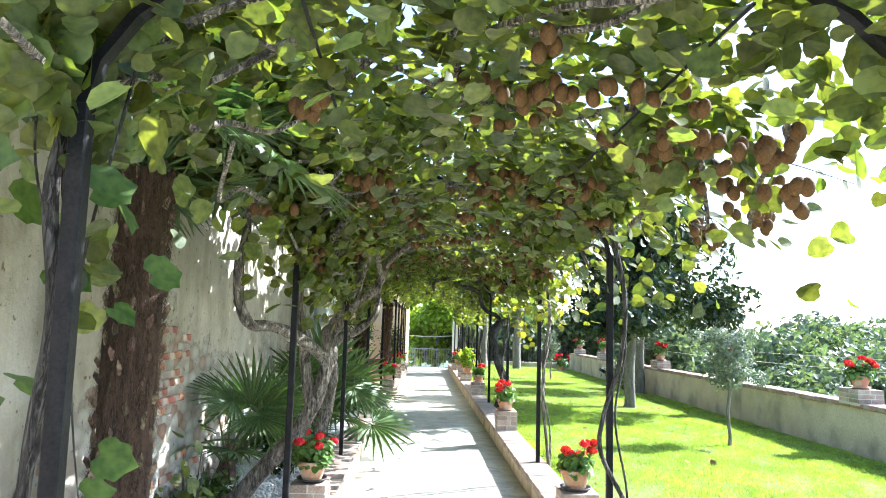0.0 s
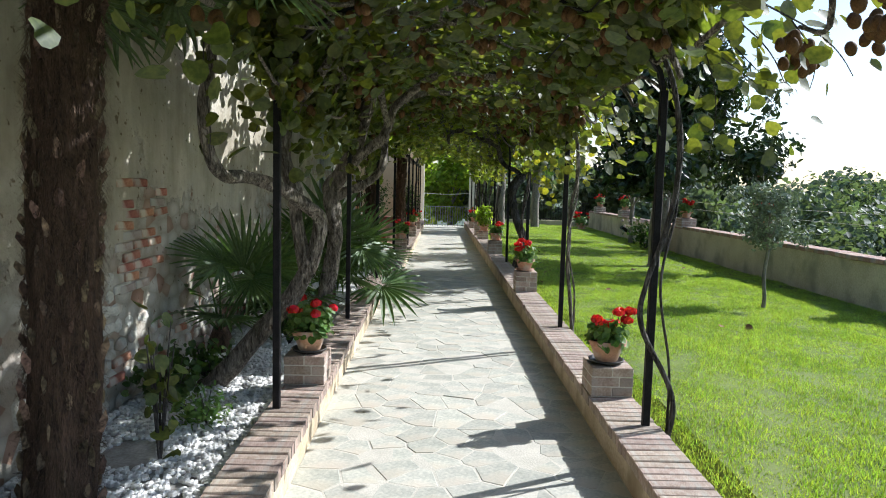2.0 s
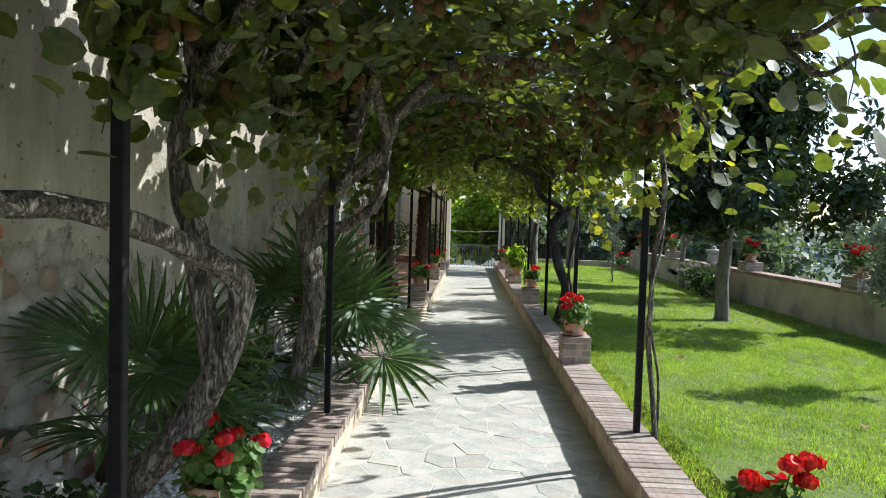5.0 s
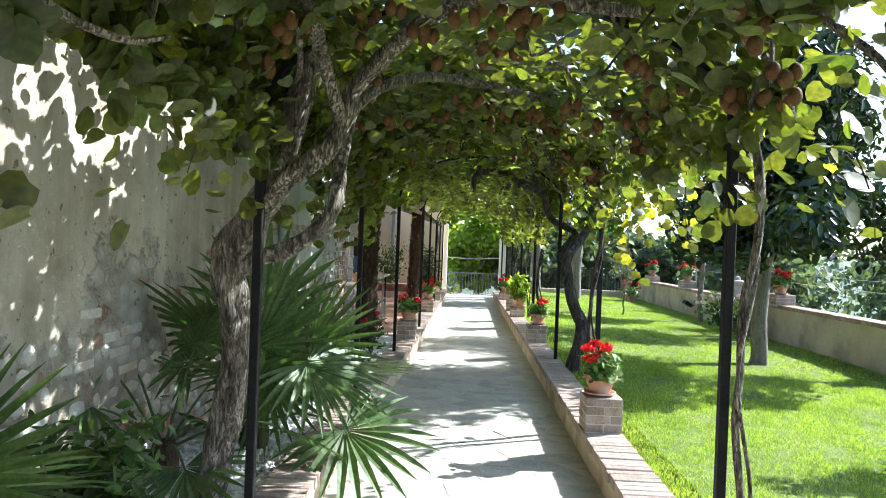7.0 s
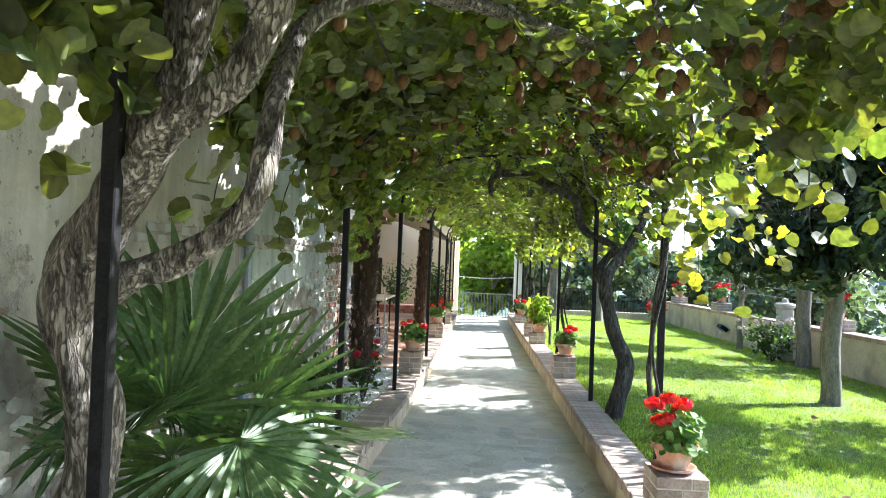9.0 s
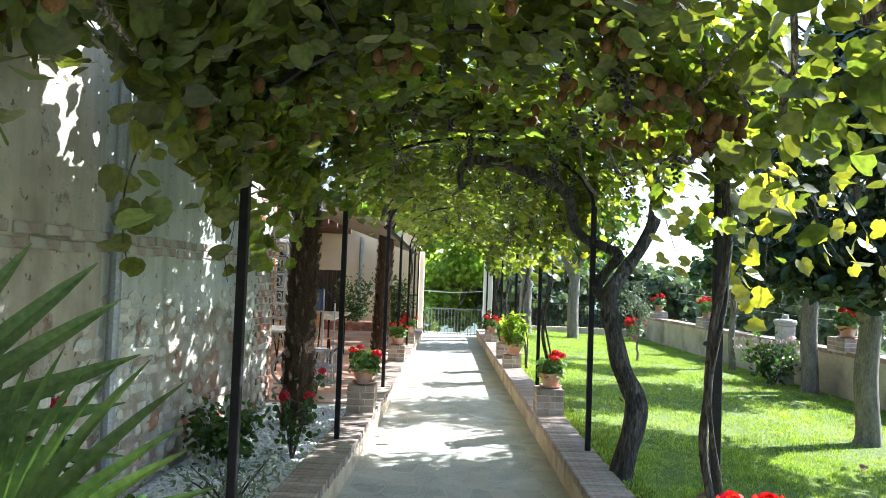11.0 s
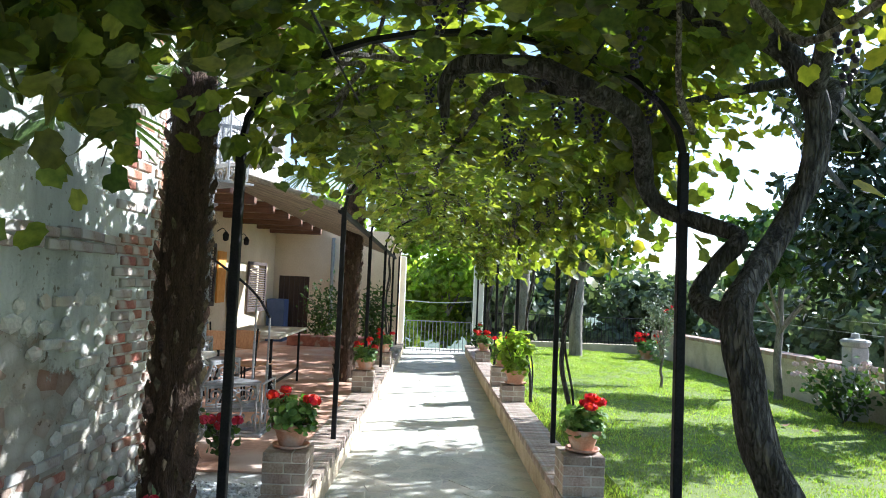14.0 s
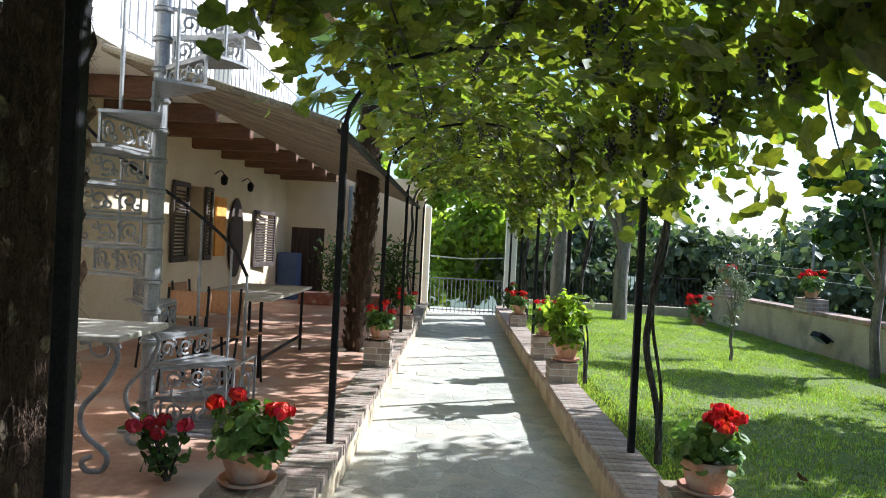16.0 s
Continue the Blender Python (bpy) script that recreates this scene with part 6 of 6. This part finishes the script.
    part("backrest", bm, "chair_wood", ob)
    for sx in (-1, 1):
        part("leg", tube([(sx * 0.18, -0.20, 0, 0.011), (sx * 0.17, -0.16, 0.43, 0.011)], 7, 1), "iron", ob)
        part("leg", tube([(sx * 0.18, 0.24, 0, 0.011), (sx * 0.17, 0.15, 0.43, 0.011), (sx * 0.17, 0.12, 0.84, 0.011)], 7, 1), "iron", ob)
    return ob


chair = school_chair(-1.78, 17.95, 160)
copy_thing(chair, pose(-2.02, 17.70, kerb_z(17.7) - 0.02, 0, 0, 175))
copy_thing(chair, pose(-2.62, 18.6, kerb_z(18.6) - 0.02, 0, 0, 265))
solid("flat_stones", blobs([(g.uniform(-0.2, 0.2), g.uniform(-0.15, 0.15), 0.02) for _ in range(9)], [(0.07, 0.06, 0.03)] * 9), "field_stone", "ring of pale stones round the palm's foot", "stones", kind="stuff", at=pose(-1.0, 20.2, kerb_z(20) - 0.02))

# ---- by the garden wall ----
flood = thing("floodlight", 6.10, 23.35, 0.12, "small black floodlight on a bracket at the wall", "floodlight")
part("housing", box(-0.05, 0.05, -0.15, 0.15, -0.10, 0.10, 0.015), "iron", flood).rotation_euler = (0, radians(-55), 0)
part("glass", box(-0.056, -0.051, -0.13, 0.13, -0.085, 0.085), "lamp_glass", flood, "bluish lamp glass").rotation_euler = (0, radians(-55), 0)
part("bracket", tube([(0.0, -0.17, 0, 0.012), (0.12, -0.17, -0.04, 0.012)], 6, 1), "iron", flood)
col = thing("stone_column", 5.95, 19.6, -0.17, "grey stone garden column with a moulded cap", "column")
part("shaft", box(-0.12, 0.12, -0.12, 0.12, 0, 1.0, 0.012), "stone_column", col)
part("cap", lathe([(0.14, 1.0), (0.17, 1.02), (0.19, 1.07), (0.17, 1.10), (0.06, 1.12), (0.05, 1.18), (0.0, 1.2)], 14), "stone_column", col)
solid("lamp_post", tube([(7.0, 25.5, -0.9, 0.03), (7.0, 25.5, 1.75, 0.025)], 8, 1), "cast_iron", "thin pale metal pole beyond the wall", "pole")
for z in (0.9, 1.1):
    solid("garden_wire", tube([(7.2, 5, z + 0.2, 0.006), (7.4, 18, z, 0.006), (7.2, 29, z + 0.1, 0.006)], 4, 3), "twine", "thin wire running beyond the garden wall", "wire", "garden wires")


# ---- gravel, grass and fallen leaves ----
g = np.random.default_rng(401)
def pebbles(count, y0, y1, g):
    y = g.uniform(y0, y1, count)
    lo = np.array([wall_x(v) + 0.03 for v in y])
    hi = np.array([left_in(v) - 0.285 for v in y])
    x = lo + (hi - lo) * g.random(count)
    return np.stack([x, y, np.full(count, 0.062) + g.uniform(0, 0.012, count)], 1)


P = pebbles(19000, 1.5, 14.9, g)
P = P[np.array([noise.noise(Vector((p[0] * 1.6, p[1] * 1.1, 7))) for p in P]) > -0.42]
solid("white_gravel", blobs(P, g.uniform(0.010, 0.024, len(P))[:, None] * g.uniform(0.8, 1.3, (len(P), 3)) * (1, 1, 0.7), 3, 5), "gravel", "white marble gravel spread over the bed", "gravel", kind="stuff")


def grass(count, x0, x1, y0, y1, h, w, seed):
    g = np.random.default_rng(seed)
    x, y = g.uniform(x0, x1, count), g.uniform(y0, y1, count)
    z = 0.10 - 0.038 * (np.minimum(x, 6.3) - 1.4) - 0.006 * np.maximum(y - 5, 0) - 0.004
    a = g.uniform(0, 6.28, count)
    tuft = 0.8 + 0.35 * np.sin(x * 5.1 + 2 * np.sin(y * 2.3)) * np.sin(y * 4.3 + 2 * np.sin(x * 1.9)) + 0.25 * np.sin(x * 13 + y * 7) * np.sin(y * 15 - x * 4)
    hh = h * g.uniform(0.5, 1.3, count) * np.clip(tuft, 0.35, 1.6)
    lean = g.normal(0, 0.45, (count, 2)) * hh[:, None]
    ww = w * g.uniform(0.7, 1.3, count)
    V = np.zeros((count, 3, 3))
    V[:, 0] = np.stack([x - ww * np.cos(a), y - ww * np.sin(a), z], 1)
    V[:, 1] = np.stack([x + ww * np.cos(a), y + ww * np.sin(a), z], 1)
    V[:, 2] = np.stack([x + lean[:, 0], y + lean[:, 1], z + hh], 1)
    me = bpy.data.meshes.new("grass")
    me.vertices.add(count * 3)
    me.vertices.foreach_set("co", V.reshape(-1).astype(np.float32))
    me.loops.add(count * 3)
    me.loops.foreach_set("vertex_index", np.arange(count * 3, dtype=np.int32))
    me.polygons.add(count)
    me.polygons.foreach_set("loop_start", (np.arange(count) * 3).astype(np.int32))
    me.update(calc_edges=True)
    return me


solid("grass", grass(330000, 1.38, 6.2, 1.8, 14.0, 0.038, 0.0032, 411), "grass", "short mown green grass of the lawn", "grass", kind="stuff")
solid("grass", grass(150000, 1.38, 6.2, 14.0, 29.1, 0.036, 0.0050, 412), "grass", "short mown green grass of the lawn", "grass", kind="stuff")
gd = np.random.default_rng(415)
for k in range(14):
    x, y = gd.uniform(1.6, 5.8), gd.uniform(4, 20)
    solid("fallen_leaf", leaves(np.array([(0, 0, 0)]), gd.normal(0, 0.3, (1, 3)) + (0, 0, 1), [gd.uniform(0.06, 0.10)], "round", seed=k), "dead_leaf", "dry brown leaf lying on the grass", "leaf", "fallen leaves", at=pose(x, y, lawn_z(x, y) + 0.04))

# ---- pieces: kerb bricks ----
def kerb_bricks(owner, y0, y1, xin, xout, part_from, part_to, seed):
    g = np.random.default_rng(seed)
    shapes = []
    for k in range(6):
        bm = box(-0.5, 0.5, -0.0335 + g.normal(0, 0.001), 0.0335 + g.normal(0, 0.001), -0.066, 0.0 + g.normal(0, 0.002), 0.005)
        me = bpy.data.meshes.new("brick")
        bm.to_mesh(me)
        bm.free()
        me.materials.append(MAT["brick"])
        shapes.append(me)
    rest = bmesh.new()
    n = int((y1 - y0) / 0.076)
    for k in range(n):
        y = y0 + (k + 0.5) * 0.076
        a, b = xin(y), xout(y)
        cx, w = (a + b) / 2 + g.normal(0, 0.002), abs(b - a) * g.uniform(0.985, 1.012)
        m = Matrix.LocRotScale((cx, y, kerb_z(y) + g.normal(0, 0.0018)), Euler((g.normal(0, 0.008), g.normal(0, 0.006), g.normal(0, 0.010))), (w, 1, 1))
        if part_from <= y <= part_to:
            ob = new("brick", shapes[k % 6])
            ob.parent = owner
            ob.matrix_basis = m
        else:
            got = bmesh.ops.create_cube(rest, size=1.0, matrix=m @ Matrix.LocRotScale((0, 0, -0.033), None, (1, 0.067, 0.066)))
    if len(rest.verts):
        part("bricks", rest, "brick", owner, kind="stuff")


kerb_bricks(kerb_right, 0.0, GATE_Y, lambda y: RIGHT_IN - 0.004, lambda y: RIGHT_OUT + 0.006, 2.0, 24.0, 501)
kerb_bricks(kerb_left, 0.0, 9.785, lambda y: left_in(y) - 0.276, lambda y: left_in(y) + 0.004, 2.0, 9.74, 502)
kerb_bricks(kerb_left_2, 9.785, GATE_Y, lambda y: left_in(y) - 0.276, lambda y: left_in(y) + 0.004, 9.785, 22.0, 503)
# coping of the garden wall
for k in range(110):
    y = -3.5 + k * 0.297
    ob = part("coping_brick", box(-0.17, 0.17, -0.145, 0.145, -0.07, 0.0, 0.008), "coping", garden_wall)
    ob.location = (6.36 + rng.normal(0, 0.002), y, garden_wall_top(y) + rng.normal(0, 0.002))


# ---- pieces: flags of the path ----
def clip_cell(site, others, poly):
    for o in others:
        mx, my = (site[0] + o[0]) / 2, (site[1] + o[1]) / 2
        dx, dy = o[0] - site[0], o[1] - site[1]
        out = []
        for i in range(len(poly)):
            p, q = poly[i], poly[(i + 1) % len(poly)]
            a = (p[0] - mx) * dx + (p[1] - my) * dy
            b = (q[0] - mx) * dx + (q[1] - my) * dy
            if a <= 0:
                out.append(p)
            if a * b < 0:
                t = a / (a - b)
                out.append((p[0] + (q[0] - p[0]) * t, p[1] + (q[1] - p[1]) * t))
        poly = out
        if len(poly) < 3:
            return []
    return poly


def flag(poly, z, g, h=0.0035):
    """A flat stone with a worn chamfer round its top."""
    c = np.mean(poly, axis=0)
    vs, fs = [], []
    n = len(poly)
    tilt = g.normal(0, 0.004, 2)
    dz = g.normal(0, 0.0015)
    for shrink, zz in ((0.007, -0.012), (0.007, h - 0.002), (0.012, h)):
        for p in poly:
            d = np.array(p) - c
            L = np.linalg.norm(d) + 1e-6
            q = d * max(0.2, 1 - shrink / L)
            vs.append((q[0], q[1], zz + dz + (tilt @ q if zz > 0 else 0)))
    for r in (0, n):
        for i in range(n):
            fs.append((r + i, r + (i + 1) % n, r + n + (i + 1) % n, r + n + i))
    fs.append(tuple(range(2 * n, 3 * n)))
    return c, vs, fs


g = np.random.default_rng(521)
sites = []
cell = 0.215
for j in range(int(29 / cell)):
    for i in range(9):
        sites.append((-0.69 + (i + 0.5 + g.uniform(-0.42, 0.42)) * 0.2005, 0.3 + (j + 0.5 + g.uniform(-0.42, 0.42)) * cell))
sites = [s for s in sites if g.random() > 0.10]
rest_v, rest_f = [], []
made = 0
S = np.array(sites)
for k, s in enumerate(sites):
    d = np.hypot(S[:, 0] - s[0], S[:, 1] - s[1])
    near = [sites[i] for i in np.argsort(d)[1:21]]
    xl = left_in(s[1]) - 0.015
    poly = clip_cell(s, near, [(xl, s[1] - 0.6), (1.095, s[1] - 0.6), (1.095, s[1] + 0.6), (xl, s[1] + 0.6)])
    if len(poly) < 3:
        continue
    c, vs, fs = flag(poly, 0, g)
    z = path_z(c[1]) - 0.0095
    if 3.2 < s[1] < 16.5 and made < 300:
        me = mesh_from(vs, fs, "flag")
        me.materials.append(MAT["stone"])
        ob = new("flagstone", me)
        ob.parent = path_slab
        ob.location = (c[0], c[1], z)
        made += 1
    else:
        o = len(rest_v)
        rest_v += [(v[0] + c[0], v[1] + c[1], v[2] + z) for v in vs]
        rest_f += [tuple(i + o for i in f) for f in fs]
part("flagstones", mesh_from(rest_v, rest_f), "stone_far", path_slab, kind="stuff")


# ---- pieces: bare stones and bricks of the old wall ----
g = np.random.default_rng(541)
def rubble(kind, g):
    if kind == "brick":
        return box(-0.012, 0.016, -g.uniform(0.09, 0.13), g.uniform(0.09, 0.13), -0.028, 0.028, 0.006)
    bm = bmesh.new()
    bmesh.ops.create_icosphere(bm, subdivisions=1, radius=1.0)
    for v in bm.verts:
        v.co *= 1 + g.uniform(-0.22, 0.18)
    bmesh.ops.scale(bm, vec=(g.uniform(0.012, 0.024), g.uniform(0.045, 0.095), g.uniform(0.035, 0.062)), verts=bm.verts)
    return bm


def make_set(kind, n, mat):
    out = []
    for _ in range(n):
        me = bpy.data.meshes.new(kind)
        bm = rubble(kind, g)
        bm.to_mesh(me)
        bm.free()
        me.materials.append(MAT[mat])
        if kind == "stone":
            me.shade_smooth()
        out.append(me)
    return out


stones, bricks, dusty = make_set("stone", 12, "field_stone"), make_set("brick", 8, "old_brick"), make_set("brick", 6, "dusty_brick")
count = 0
extra_v, extra_f = [], []
def lay(me, y, z, name):
    global count
    m = Matrix.Translation((wall_x(y) - 0.008 + g.uniform(-0.008, 0.004), y, z)) @ pose(0, 0, 0, g.normal(0, 1.3 if name == "brick" else 5), 0, g.normal(0, 2) - 1.5)
    if count < 300:
        ob = new(name, me)
        ob.parent = wall_old
        ob.matrix_basis = m
        count += 1
    else:
        o = len(extra_v)
        extra_v.extend(tuple(m @ v.co) for v in me.vertices)
        extra_f.extend(tuple(i + o for i in p.vertices) for p in me.polygons)


# a bared brick pilaster
for r in range(11):
    for c in range(3):
        if g.random() < (0.85, 0.7, 0.35)[c]:
            lay((bricks if g.random() < 0.75 else dusty)[int(g.integers(0, 6))], 5.30 + c * 0.235 + (r % 2) * 0.09 + g.normal(0, 0.01), 0.80 + r * 0.068, "brick")
# a projecting brick course
for r in range(2):
    for k in range(19):
        lay(dusty[int(g.integers(0, 6))], 10.0 + k * 0.236 + r * 0.11 + g.normal(0, 0.01), 1.56 + r * 0.066 + g.normal(0, 0.004), "brick")
# a worn brick strip up the wall beside its far corner
for r in range(36):
    for c in range(2):
        if g.random() < 0.8:
            lay((bricks if g.random() < 0.45 else dusty)[int(g.integers(0, 6))], 14.50 + c * 0.2 + (r % 2) * 0.07, 0.62 + r * 0.068, "brick")
# a ledge of bricks low on the second length of wall
for k in range(14):
    lay((bricks if g.random() < 0.35 else dusty)[int(g.integers(0, 6))], 11.7 + k * 0.237 + g.normal(0, 0.012), 0.44 + g.normal(0, 0.006), "brick")
# stones where the plaster has fallen
rows = np.arange(0.12, 1.30, 0.115)
for r, z in enumerate(rows):
    y = 5.0 + g.uniform(0, 0.1)
    while y < 14.85:
        step = g.uniform(0.14, 0.21)
        bare = noise.noise(Vector((y * 0.55, z * 1.3, 2.0))) + (0.42 - z * 0.62) + (0.34 if y > 11.5 else (0.18 if y > 8 else -0.05))
        if bare > 0.0 + g.normal(0, 0.08):
            if g.random() < 0.20:
                lay(bricks[int(g.integers(0, 8))], y, z + g.normal(0, 0.012), "brick")
            else:
                lay(stones[int(g.integers(0, 12))], y, z + g.normal(0, 0.015), "stone")
        y += step
if extra_v:
    part("stones", mesh_from(extra_v, extra_f), "field_stone", wall_old, kind="stuff")
# bricks at the wall's far corner
for r in range(46):
    ob = part("quoin_brick", box(-0.02, 0.012, -0.11 if r % 2 else -0.055, 0.005, 0.004, 0.060, 0.005), "old_brick", wall_old)
    ob.location = (wall_x(14.96), 14.98, 0.1 + r * 0.068)
